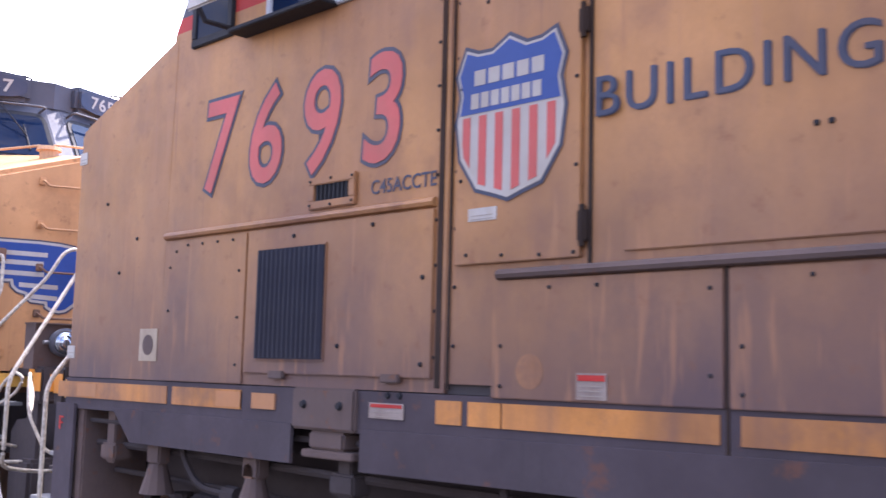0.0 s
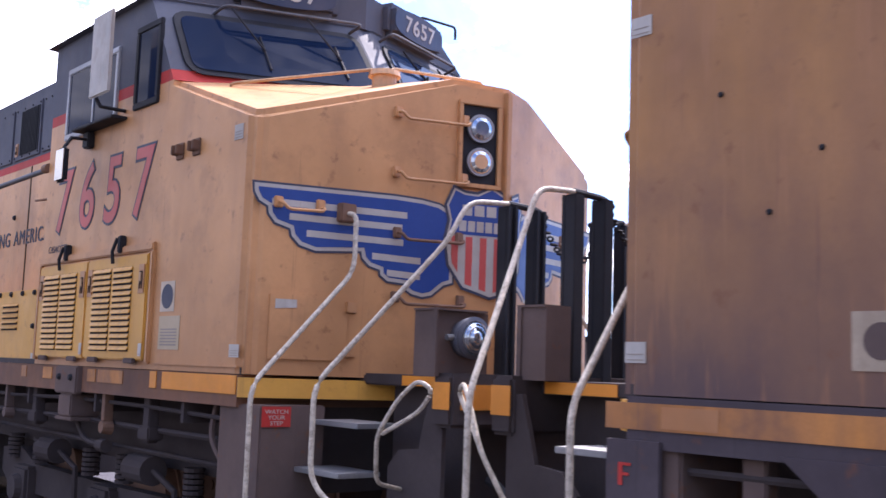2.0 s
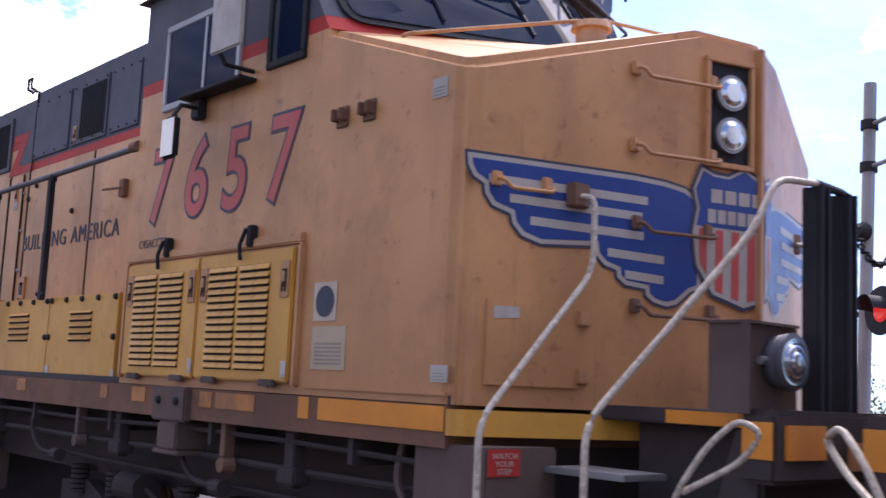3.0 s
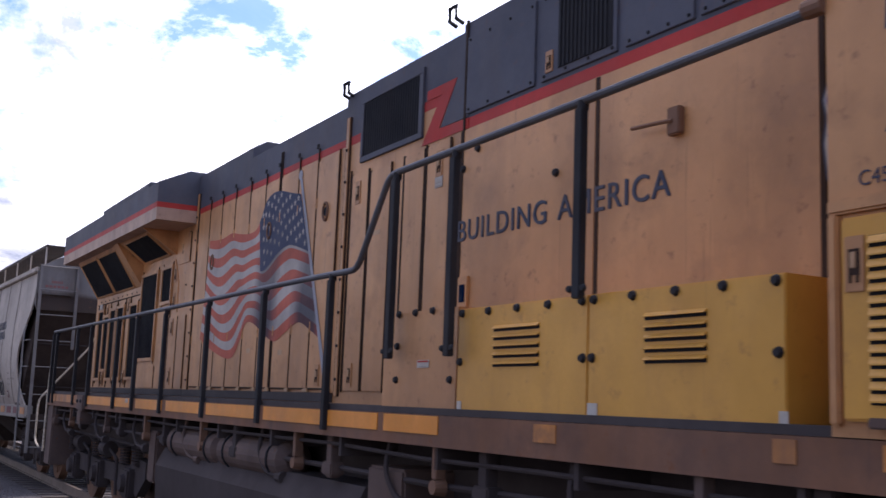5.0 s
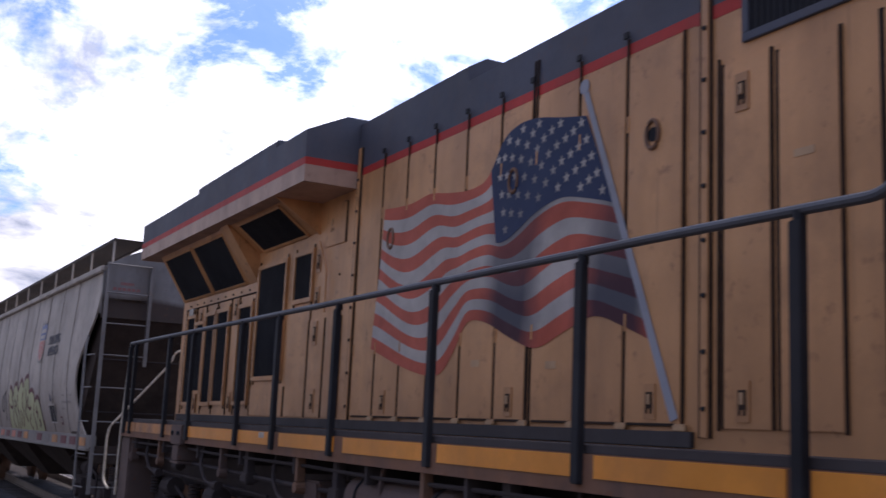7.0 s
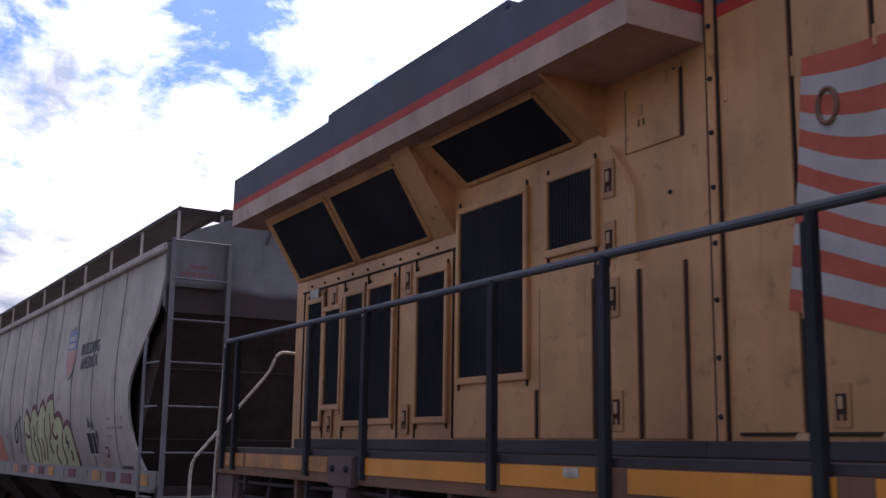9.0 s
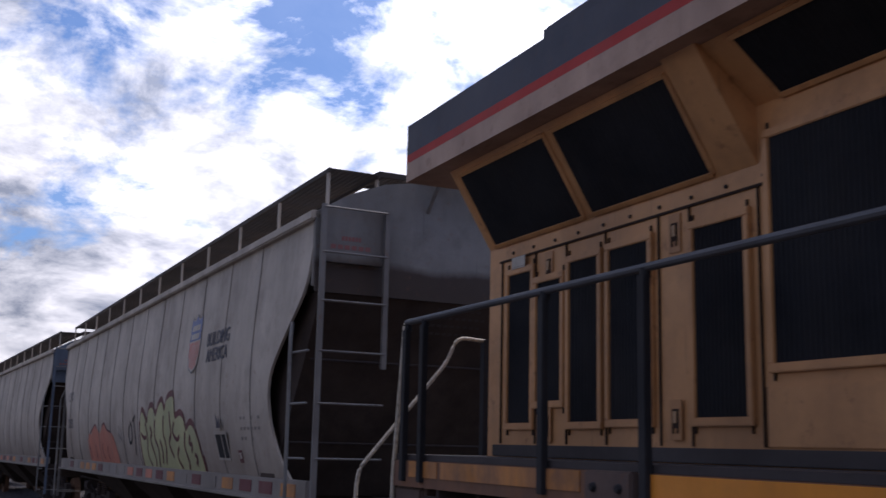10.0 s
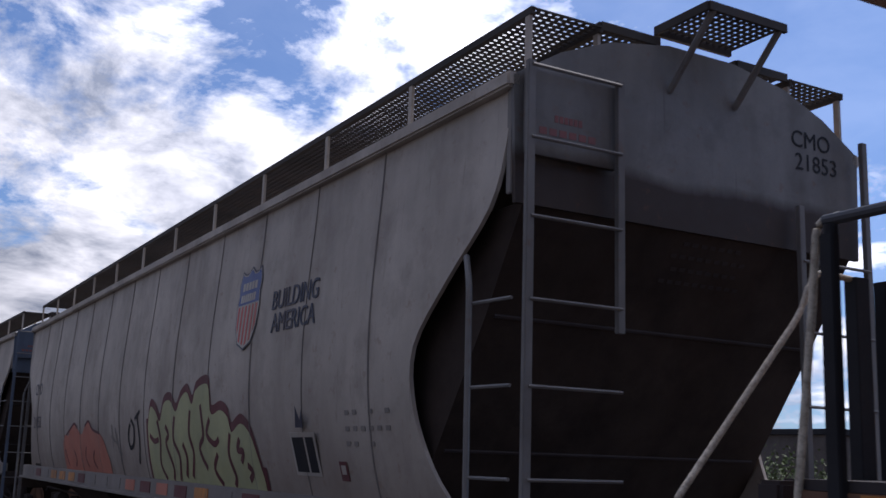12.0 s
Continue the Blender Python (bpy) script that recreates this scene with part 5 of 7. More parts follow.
    # doors and screens under the radiator
    for a, b, z0, z1 in ((-25.05, -25.51, 3.04, 3.49), (-25.80, -26.64, 2.27, 3.48), (-26.86, -27.29, 2.0, 3.09), (-27.74, -28.16, 2.0, 3.10), (-28.30, -28.65, 1.99, 3.09), (-28.77, -29.1, 2.14, 3.0), (-29.19, -29.53, 1.99, 3.11)):
        bm = B()
        w = 0.05
        for q in ((a + w, b - w, z1, z1 + w), (a + w, b - w, z0 - w, z0), (a, a + w, z0, z1), (b - w, b, z0, z1)):
            box(bm, min(q[0], q[1]), max(q[0], q[1]), yh - 0.03, yh + 0.004, q[2], q[3], 0.006)
        f = part("screen_frame", bm, YELLOW, r, "framed air screen under the radiator")
        for q in (a + 0.016, b - 0.028):
            part("door_gap", slab(B(), q, q + 0.012, z0 - 0.09, z1 + 0.09, yh, 0.012, 0), GASKET, f)
        part("intake_screen", box(B(), b, a, yh - 0.014, yh - 0.006, z0, z1), MESH_DARK, f, "black air screen")
        bm = B()
        n = int((a - b) / 0.035)
        for k in range(1, n):
            x = b + (a - b) * k / n
            box(bm, x - 0.003, x + 0.003, yh - 0.019, yh - 0.014, z0, z1)
        part("screen_mesh", bm, BLACK, f)["kind"] = "stuff"
    for a, b, z0, z1 in ((-24.26, -24.60, 1.84, 2.8), (-24.65, -25.02, 1.84, 2.8), (-25.07, -25.62, 1.84, 2.8), (-25.68, -26.72, 1.84, 2.15), (-24.26, -24.72, 3.5, 3.9)):
        bm = B()
        slab(bm, a, b, z0, z1, yh)
        d = part("hood_door", bm, YELLOW, r, "small hood door under the radiator")
        bm = B()
        slab(bm, a + 0.003, a + 0.022, z0, z1, yh, 0.010, 0)
        part("door_gap", bm, GASKET, d)
        part("door_gap", slab(B(), b - 0.012, b, z0, z1, yh, 0.008, 0), GASKET, d)
    for x, z in ((-27.48, 1.99), (-27.48, 3.10), (-28.95, 1.97), (-28.95, 3.10), (-24.90, 3.39), (-24.90, 3.01), (-24.86, 2.66), (-24.84, 2.0), (-24.58, 3.72)):
        latch(r, x, z, yh - 0.014 if z < 2.9 else yh - 0.002, 0.095, 0.19)
    for x in (-25.04, -26.75, -27.34, -27.64, -28.22, -28.71, -29.14, -29.66):
        part("door_edge_strip", slab(B(), x - 0.006, x + 0.006, 1.84, 3.24, yh, 0.012, 0), GASKET, r, "dark stained door edge")
    bolts(r, [(-24.3 - 0.34 * k, 3.9 - 0.02 * (k % 2)) for k in range(3)] + [(-26.7 - 0.31 * k, 3.29) for k in range(10)] + [(-24.36, 1.9 + 0.26 * k) for k in range(6)], yh - 0.002, 0.014)
    part("door_edge_strip", slab(B(), -26.7, -29.7, 3.235, 3.25, yh, 0.012, 0), GASKET, r, "dark stained joint under the radiator")
    sticker(r, -29.46, -29.26, 3.15, 3.24, yh - 0.032, "small pale green notice", lines=1)
    bm = B()
    tube(bm, rounded([(-24.85, yh - 0.03, 3.58), (-24.63, yh - 0.03, 3.27), (-24.62, yh - 0.03, 2.85)], 0.05), 0.012, 6)
    part("conduit", bm, YELLOW, r)
    bm = B()
    slab(bm, -24.1, -29.75, 1.745, 1.83, yh, 0.03)
    part("door_sill", bm, DECK, r)
    # rear platform: steps rails, posts, chain
    for pts in (((-30.0, 3.29, 2.77), (-30.12, 3.29, 2.76), (-30.16, 3.29, 2.4), (-30.27, 3.29, 1.6), (-30.3, 3.29, 0.7)), ((-30.93, 4.42, 2.75), (-30.93, 4.14, 2.77), (-30.94, 4.06, 2.55), (-31.0, 3.28, 1.60), (-31.0, 3.26, 1.45), (-31.0, 3.26, 0.85), (-30.8, 3.3, 0.75))):
        bm = B()
        tube(bm, rounded(pts, 0.1), 0.017, 10)
        part("stair_handrail", bm, RAILWHITE, r, "chipped white handrail beside the rear steps")
    for y in (4.40, 4.62, 5.3, 5.52):
        bm = B()
        box(bm, -30.97, -30.89, y, y + 0.10, 1.7, 2.76, 0.004)
        part("end_post", bm, BLACK, r, "black steel end post")
    bm = B()
    box(bm, -31.0, -30.2, 3.95, 5.75, 1.6, 1.73, 0.01)
    box(bm, -31.02, -30.86, 3.8, 5.9, 1.3, 1.72, 0.02)
    part("rear_platform", bm, FRAME, r)
    part("reflective_tape", box(B(), -30.98, -30.2, 3.93, 3.946, 1.58, 1.70), TAPE_OLD, r)
    for k in range(17):
        t = k / 16
        y, z0 = 4.72 + 0.6 * t, 2.62 - 0.18 * math.sin(math.pi * t)
        bm = B()
        tube(bm, [(-30.93 + 0.014 * math.cos(a) * (1 - k % 2), y + 0.026 * math.sin(a), z0 + 0.014 * math.cos(a) * (k % 2)) for a in (2 * math.pi * j / 10 for j in range(10))], 0.008, 5, True)
        part("chain_link", bm, STEEL, r)
    bm = B()
    tube(bm, rounded([(-29.76, 3.96, 3.2), (-29.9, 3.96, 3.18), (-29.9, 3.96, 2.2), (-29.76, 3.96, 2.15)], 0.05), 0.014, 6)
    part("grab_rail", bm, STEEL, r)
    bm = B()
    box(bm, -30.3, -29.8, 3.32, 4.0, 0.5, 1.5, 0.02)
    part("rear_step_panel", bm, SILL, r)
    # front chain between the posts
    for k in range(21):
        t = k / 20
        bm = B()
        y, z = 4.62 + 0.62 * t, 2.70 - 0.24 * math.sin(math.pi * t)
        tube(bm, [(-8.6 + 0.014 * math.cos(a) * (1 - k % 2), y + 0.024 * math.sin(a), z + 0.014 * math.cos(a) * (k % 2)) for a in (2 * math.pi * j / 10 for j in range(10))], 0.008, 5, True)
        part("chain_link", bm, BLACK, r)
    wing(r)
    flag(r, yh - 0.016)
    under(r, -9.9, -30.2, y0, ye)
    truck(r, -12.6, y0, ye)
    truck(r, -27.5, y0, ye)
    # red sign by the steps
    m = pose(-9.576, 3.415, 1.455, 90, 0, 90)
    sg = part("warning_sign", put(B(), [(-0.1, -0.06), (0.1, -0.06), (0.1, 0.06), (-0.1, 0.06)], m, 0.004), RED, r, "red warning sign by the steps")
    for k, tx in enumerate(("WATCH", "YOUR", "STEP")):
        words("lettering", tx, 0.036, WHITE, sg, m @ Matrix.Translation((0, 0.018 - k * 0.034, 0.006)), 0, 0, 0.0008, 1.2)
    return r


def wing(r):
    """Winged emblem across the two nose facets, plain shapes."""
    yc, x0, y0 = 4.85, -9.78, 3.29
    half = [(3.31, 2.885), (3.315, 2.83), (3.345, 2.775), (3.40, 2.745), (3.405, 2.70), (3.445, 2.645), (3.54, 2.615), (3.55, 2.57), (3.60, 2.515), (3.70, 2.485), (3.99, 2.505),
            (4.0, 2.46), (4.045, 2.415), (4.115, 2.395), (4.12, 2.36), (4.165, 2.325), (4.28, 2.315), (4.285, 2.28), (4.33, 2.25), (4.40, 2.235), (4.46, 2.25), (4.54, 2.32), (4.6, 2.34), (4.6, 2.80), (4.5, 2.855), (4.38, 2.875), (4.2, 2.885)]
    out = [(y - yc, z) for y, z in half]
    for sg in (-1, 1):
        # pose: origin at the prow, x along the facet
        org = Vector((x0 + 0.50, yc + 0.10, 0)) if sg < 0 else Vector((x0 + 0.50, yc + 0.16, 0))
        ax = Vector((0.50, 1.61, 0)).normalized() if sg < 0 else Vector((-0.50, 1.35, 0)).normalized()
        nrm = Vector((1.61, -0.50, 0)).normalized() if sg < 0 else Vector((1.35, 0.50, 0)).normalized()
        m = Matrix((ax, Vector((0, 0, 1)), nrm)).transposed().to_4x4()
        m.translation = org + nrm * 0.003
        off = -0.10 if sg < 0 else -0.16
        k = 1.05
        pts = [((y + off) * k, z) if sg < 0 else ((-y + off) * k, z) for y, z in out]
        lim = (lambda p: -p[0]) if sg < 0 else (lambda p: p[0])
        lay = lambda h: m @ Matrix.Translation((0, 0, h))
        w = part("wing_border", put(B(), clip_poly(grown(pts, 0.014), lim), lay(0), 0.002), NAVY, r, "blue and white winged emblem on the nose")
        part("wing_white", put(B(), clip_poly(pts, lim), lay(0.002), 0.002), WHITE, w)
        part("wing_blue", put(B(), clip_poly(grown(pts, -0.024), lim), lay(0.004), 0.002), BLUE, w)
        q = (lambda y: (y - yc + off) * k) if sg < 0 else (lambda y: (-(y - yc) + off) * k)
        for a, b, z in ((3.42, 4.28, 2.762), (3.53, 4.25, 2.678), (3.64, 4.26, 2.580), (4.06, 4.38, 2.468), (4.16, 4.38, 2.366)):
            za, zb = z - 0.021, z + 0.021
            bar = [(q(a), za + 0.012), (q(b), za), (q(b), zb), (q(a), zb + 0.012)]
            if sg > 0:
                bar = bar[::-1]
            part("feather", put(B(), bar, lay(0.006), 0.0015), WHITE, w)
        # shield half on this facet
        cx = q(4.86)
        shift = Matrix.Translation((cx, 2.62, 0.0075))
        shield(r, m @ shift, 0.66, 0.72, (lambda p: -(p[0] + cx)) if sg < 0 else (lambda p: p[0] + cx), bars=sg < 0)


def flag(r, y):
    """Waving flag mural across the engine doors: stripes, canton, stars, pole."""
    top = [(-20.42, 3.81), (-20.67, 3.86), (-20.98, 3.93), (-21.22, 3.94), (-21.42, 3.87), (-21.56, 3.70), (-21.70, 3.60), (-21.95, 3.585), (-22.25, 3.62), (-22.55, 3.665), (-22.9, 3.635), (-23.38, 3.67)]
    bot = [(-19.78, 2.34), (-20.02, 2.43), (-20.30, 2.51), (-20.62, 2.43), (-20.94, 2.34), (-21.27, 2.43), (-21.58, 2.55), (-21.86, 2.57), (-22.05, 2.36), (-22.30, 2.19), (-22.85, 2.26), (-23.53, 2.45)]

    def line(pts, u):
        f = u * (len(pts) - 1)
        i = min(int(f), len(pts) - 2)
        t = f - i
        return pts[i][0] + (pts[i + 1][0] - pts[i][0]) * t, pts[i][1] + (pts[i + 1][1] - pts[i][1]) * t

    tp, bt = smooth_line(top, 4, False), smooth_line(bot, 4, False)

    def at(u, v):
        (xa, za), (xb, zb) = line(tp, u), line(bt, u)
        w = (0.03 * math.sin(9 * u + 2.5 * v) + 0.075 * u * u * math.sin(25 * u + 2.5 * v)) * math.sin(math.pi * v)
        return xa + (xb - xa) * v + 0.4 * w, za + (zb - za) * v + w

    def mural_paint(nm, c, shade):
        """Faded sign paint with the painter's own soft folds, which run down the cloth and deepen towards the pole."""
        m = material("mural_" + nm, c, 0.5, amount=0.45, dirt=tuple(q * 0.62 for q in c), streak=False, spec=0.15, size=1.5, grain=0.08)
        nd, ln = m.node_tree.nodes, m.node_tree.links
        bs = nd["Principled BSDF"]
        was = bs.inputs["Base Color"].links[0].from_socket
        co, sp = nd.new("ShaderNodeTexCoord"), nd.new("ShaderNodeSeparateXYZ")
        nz = nd.new("ShaderNodeTexNoise")
        nz.inputs["Scale"].default_value, nz.inputs["Detail"].default_value = 1.3, 3
        ln.new(co.outputs["Object"], sp.inputs[0])
        ln.new(co.outputs["Object"], nz.inputs["Vector"])

        def calc(op, a, b):
            q = nd.new("ShaderNodeMath")
            q.operation = op
            for k, v in enumerate((a, b)):
                if v is None:
                    continue
                if isinstance(v, (int, float)):
                    q.inputs[k].default_value = v
                else:
                    ln.new(v, q.inputs[k])
            return q.outputs[0]

        def ranged(v, a, b):
            q = nd.new("ShaderNodeMapRange")
            q.inputs["From Min"].default_value, q.inputs["From Max"].default_value = a, b
            ln.new(v, q.inputs["Value"])
            return q.outputs[0]

        x = calc("ADD", sp.outputs["X"], calc("MULTIPLY", sp.outputs["Z"], -0.22))
        x = calc("ADD", x, calc("MULTIPLY", nz.outputs["Fac"], 0.5))
        wave = ranged(calc("COSINE", calc("MULTIPLY", calc("ADD", x, 0.95), 5.2), None), -0.6, 0.55)
        near = ranged(sp.outputs["X"], -2.75, -2.0)
        low = ranged(sp.outputs["Z"], 4.0, 2.7)
        fac = calc("MULTIPLY", calc("MULTIPLY", wave, near), calc("MULTIPLY", low, 0.92))
        mx = nd.new("ShaderNodeMix")
        mx.data_type = "RGBA"
        ln.new(fac, mx.inputs["Factor"])
        ln.new(was, mx.inputs["A"])
        mx.inputs["B"].default_value = (*shade, 1)
        ln.new(mx.outputs["Result"], bs.inputs["Base Color"])
        return m

    faded_red = mural_paint("red", (0.50, 0.105, 0.06), (0.035, 0.018, 0.032))
    faded_white = mural_paint("white", (0.45, 0.40, 0.35), (0.055, 0.058, 0.078))
    faded_blue = material("mural_blue", (0.018, 0.03, 0.075), 0.5, amount=0.4, dirt=(0.024, 0.04, 0.095), streak=False, spec=0.15)

    n = 40

    def strip(u0, u1, v0, v1, yy, k=n):
        bm = B()
        a = [bm.verts.new((p[0], yy, p[1])) for p in (at(u0 + (u1 - u0) * j / k, v0) for j in range(k + 1))]
        b = [bm.verts.new((p[0], yy, p[1])) for p in (at(u0 + (u1 - u0) * j / k, v1) for j in range(k + 1))]
        for j in range(k):
            bm.faces.new((a[j], a[j + 1], b[j + 1], b[j]))
        return bm

    mural = part("flag_mural", strip(0, 1, 0, 0.02, y, 20), faded_red, r, "faded waving flag painted on the hood doors")
    for k in range(13):
        part("flag_stripe", strip(0, 1, k / 13, (k + 1) / 13, y - 0.002, 60), faded_white if k % 2 else faded_red, mural)
    c = part("flag_canton", strip(0.0, 0.475, 0, 0.44, y - 0.004, 24), faded_blue, mural, "dark blue field with white stars")
    bm = B()
    for i in range(9):
        for j in range(6):
            if i % 2 and j == 5:
                continue
            v = (i + 0.8) / 10 * 0.44
            u = (0.035 + (j + (0.5 if i % 2 else 0)) * 0.075)
            x, z = at(u, v)
            pts = [(x + rr * math.sin(a), y - 0.006, z + rr * math.cos(a)) for a, rr in ((math.pi * q / 5, 0.042 if q % 2 == 0 else 0.017) for q in range(10))]
            bm.faces.new([bm.verts.new(p) for p in pts])
    o = part("star_field", bm, faded_white, c)
    o["kind"] = "stuff"
    bm = B()
    prism(bm, [(-20.46, y - 0.002, 3.97), (-20.405, y - 0.002, 3.97), (-19.53, y - 0.002, 1.9), (-19.59, y - 0.002, 1.88)], (0, -0.003, 0))
    disc(bm, (-20.45, y - 0.002, 4.01), (0, -1, 0), 0.05, 0.004, 16)
    part("flag_pole", bm, material("mural_grey", (0.30, 0.30, 0.33), 0.5, amount=0.3), mural, "grey painted flag pole")


def under(r, xa, xb, y0, ye):
    """Tanks, pipes and boxes below the sill."""
    mid = (xa + xb) / 2
    L = abs(xb - xa)
    x0, x1 = min(xa, xb), max(xa, xb)
    bm = B()
    pts = [(y0 + 0.15, 1.15), (y0 + 0.05, 0.95), (y0 + 0.08, 0.45), (y0 + 0.4, 0.28), (ye - 0.4, 0.28), (ye - 0.08, 0.45), (ye - 0.05, 0.95), (ye - 0.15, 1.15)]
    prism(bm, [(mid - 3.0, y, z) for y, z in pts], (5.4, 0, 0))
    part("fuel_tank", bm, FRAME, r, "grimy black fuel tank")
    for k, x in enumerate((mid - 2.6, mid - 0.8)):
        bm = B()
        disc(bm, (x, y0 + 0.22, 1.24), (1, 0, 0), 0.17, 1.6, 20)
        disc(bm, (x - 0.07, y0 + 0.22, 1.24), (1, 0, 0), 0.09, 0.07, 20, 0.17)
        disc(bm, (x + 1.6, y0 + 0.22, 1.24), (1, 0, 0), 0.17, 0.07, 20, 0.09)
        tk = part("air_reservoir", bm, SILL, r, "brown-grey air reservoir")
        for q in (0.2, 1.4):
            bm = B()
            tube(bm, [(x + q, y0 + 0.22 + 0.176 * math.cos(a), 1.24 + 0.176 * math.sin(a)) for a in (2 * math.pi * j / 20 for j in range(20))], 0.012, 5, True)
            part("strap", bm, BLACK, tk)
    for x, w, h in ((mid + 2.8, 0.55, 0.75), (mid - 3.4, 0.3, 0.6)):
        bm = B()
        box(bm, x - w / 2, x + w / 2, y0 + 0.1, y0 + 0.6, 1.32 - h, 1.32, 0.02)
        part("equipment_box", bm, SILL, r, "grimy steel equipment box")
    rnd = random.Random(11)
    for k in range(2):
        z = 1.43 - 0.16 * k
        yy = y0 + 0.07 + 0.06 * k
        pts = []
        n = 16
        for j in range(n):
            pts.append((x0 + L * j / (n - 1), yy, z + rnd.uniform(-0.02, 0.02)))
        bm = B()
        tube(bm, pts, 0.016 + 0.006 * (k % 2), 6)
        part("pipe", bm, FRAME, r, "dark pipe run below the sill")
    for k in range(26):
        x = x0 + 0.4 + (L - 0.8) * k / 25 + rnd.uniform(-0.15, 0.15)
        bm = B()
        if k % 3 == 0:
            box(bm, x - 0.05, x + 0.05, y0 + 0.06, y0 + 0.14, 1.18, 1.5, 0.008)
            box(bm, x - 0.09, x + 0.09, y0 + 0.04, y0 + 0.16, 1.2, 1.3, 0.012)
        elif k % 3 == 1:
            tube(bm, rounded([(x, y0 + 0.1, 1.5), (x, y0 + 0.06, 1.3), (x + 0.15, y0 + 0.08, 1.12), (x + 0.4, y0 + 0.12, 1.1)], 0.1), 0.02, 6)
            disc(bm, (x + 0.38, y0 + 0.12, 1.1), (1, 0, 0), 0.05, 0.12, 10)
        else:
            box(bm, x - 0.03, x + 0.03, y0 + 0.03, y0 + 0.1, 1.3, 1.5, 0.004)
            disc(bm, (x, y0 + 0.1, 1.25), (0, -1, 0), 0.06, 0.08, 12, 0.045)
        part("underframe_fitting", bm, (FRAME, FRAME, RUST)[k % 3] if k % 5 else SILL, r)
    for k in range(14):
        x = x0 + 0.7 + (L - 1.4) * k / 13
        bm = B()
        box(bm, x - 0.02, x + 0.02, y0 + 0.03, y0 + 0.5, 1.36, 1.5)
        part("sill_bracket", bm, FRAME, r)


# ---- the leading locomotive, nose to nose with the first, left flank in view ----
def loco_a():
    y0 = 3.21
    yc, ye = y0 + 1.56, y0 + 3.12
    r, X, P = loco("locomotive", 1, -6.78, y0, YELLOW_OLD, (3.0, 4.77, 0.0),
                   "grimy dirt-stained yellow diesel locomotive, coupled nose to nose", "7693")
    # flush equipment cabinets behind the cab
    bm = B()
    box(bm, -3.24, 2.2, y0 + 0.004, ye, 1.74, 3.82)
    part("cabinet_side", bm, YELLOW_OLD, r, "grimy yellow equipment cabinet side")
    bm = B()
    box(bm, -3.24, 2.2, y0 + 0.002, ye, 3.82, 3.9)
    part("red_band", bm, RED, r)
    bm = B()
    box(bm, -3.24, 2.2, y0 + 0.006, ye, 3.9, 4.6, 0.05)
    part("cabinet_top", bm, GREY, r, "grey upper body")
    bm = B()
    box(bm, 2.2, 13.8, y0 + 0.63, ye - 0.63, 1.74, 4.5, 0.06)
    part("hood_side", bm, YELLOW_OLD, r, "yellow engine hood")
    # joint between cab and cabinet
    for x, w, z0, z1 in ((-3.27, 0.03, 1.72, 3.8), (-3.21, 0.012, 1.72, 3.5)):
        part("door_gap", slab(B(), x - w / 2, x + w / 2, z0, z1, y0, 0.004, 0), GASKET, r)
    bolts(r, [(-3.3, 1.85 + 0.2 * k) for k in range(9)] + [(-3.18, 1.9 + 0.25 * k) for k in range(7)], y0, 0.009)
    # shield door with hinges
    d = part("cabinet_door", slab(B(), -3.17, -2.5, 2.24, 3.42, y0, 0.016), YELLOW_OLD, r, "tall hinged cabinet door with an emblem")
    shield(d, on_side(-2.87, y0 - 0.018, 2.835), 0.585, 0.66)
    for z0, z1 in ((3.10, 3.24), (2.28, 2.44)):
        bm = B()
        disc(bm, (-2.49, y0 - 0.018, z0), (0, 0, 1), 0.012, z1 - z0, 10)
        box(bm, -2.515, -2.465, y0 - 0.02, y0, z0 + 0.02, z1 - 0.02, 0.004)
        part("hinge", bm, GASKET, d)
    part("door_gap", slab(B(), -2.47, -2.455, 2.2, 3.75, y0, 0.005, 0), GASKET, r)
    bolts(r, [(-3.1, 2.28), (-2.9, 2.27), (-2.7, 2.26), (-2.53, 2.26), (-3.14, 2.6), (-3.14, 3.0), (-2.52, 2.6), (-2.52, 2.95), (-3.0, 3.36), (-2.7, 3.35)], y0 - 0.016, 0.009)
    sticker(r, -3.09, -2.93, 2.42, 2.475, y0 - 0.016, "small white notice under the emblem", lines=2)
    # lettered panel
    part("hood_panel", slab(B(), -2.3, 0.5, 2.25, 3.75, y0, 0.008), YELLOW_OLD, r, "plain lettered body panel")
    o = words("lettering", "BUILDING", 0.225, NAVY, r, on_side(-1.885, y0 - 0.0125, 2.775), 0, 0.0, 0.0012, 0.99, 1.15)
    o["label"] = "dark blue lettering on the body side"
    words("letter_weight", "BUILDING", 0.225, NAVY, o, on_side(-1.877, y0 - 0.010, 2.771), 0, 0.0, 0.001, 0.99, 1.15)
    words("lettering", "AMERICA", 0.225, NAVY, r, on_side(-0.55, y0 - 0.010, 2.775), 0, 0.0, 0.0012, 1.06, 1.15)
    bolts(r, [(-1.55, 2.62), (-1.5, 2.62), (-2.02, 2.2)], y0 - 0.008, 0.012)
    # ledge and lower panels
    bm = B()
    tube(bm, [(-2.92, y0 - 0.012, 2.19), (0.6, y0 - 0.012, 2.2)], 0.022, 8)
    part("ledge", bm, SILL, r)
    for a, b in ((-2.95, -1.89), (-1.87, -0.6), (-0.58, 0.6)):
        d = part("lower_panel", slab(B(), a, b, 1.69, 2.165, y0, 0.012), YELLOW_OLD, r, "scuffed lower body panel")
        bolts(d, [(a + 0.05, 1.74), (b - 0.05, 1.8), (a + 0.05, 1.9), (b - 0.05, 2.1), ((a + b) / 2, 2.13), (a + 0.3, 2.13)], y0 - 0.012, 0.009)
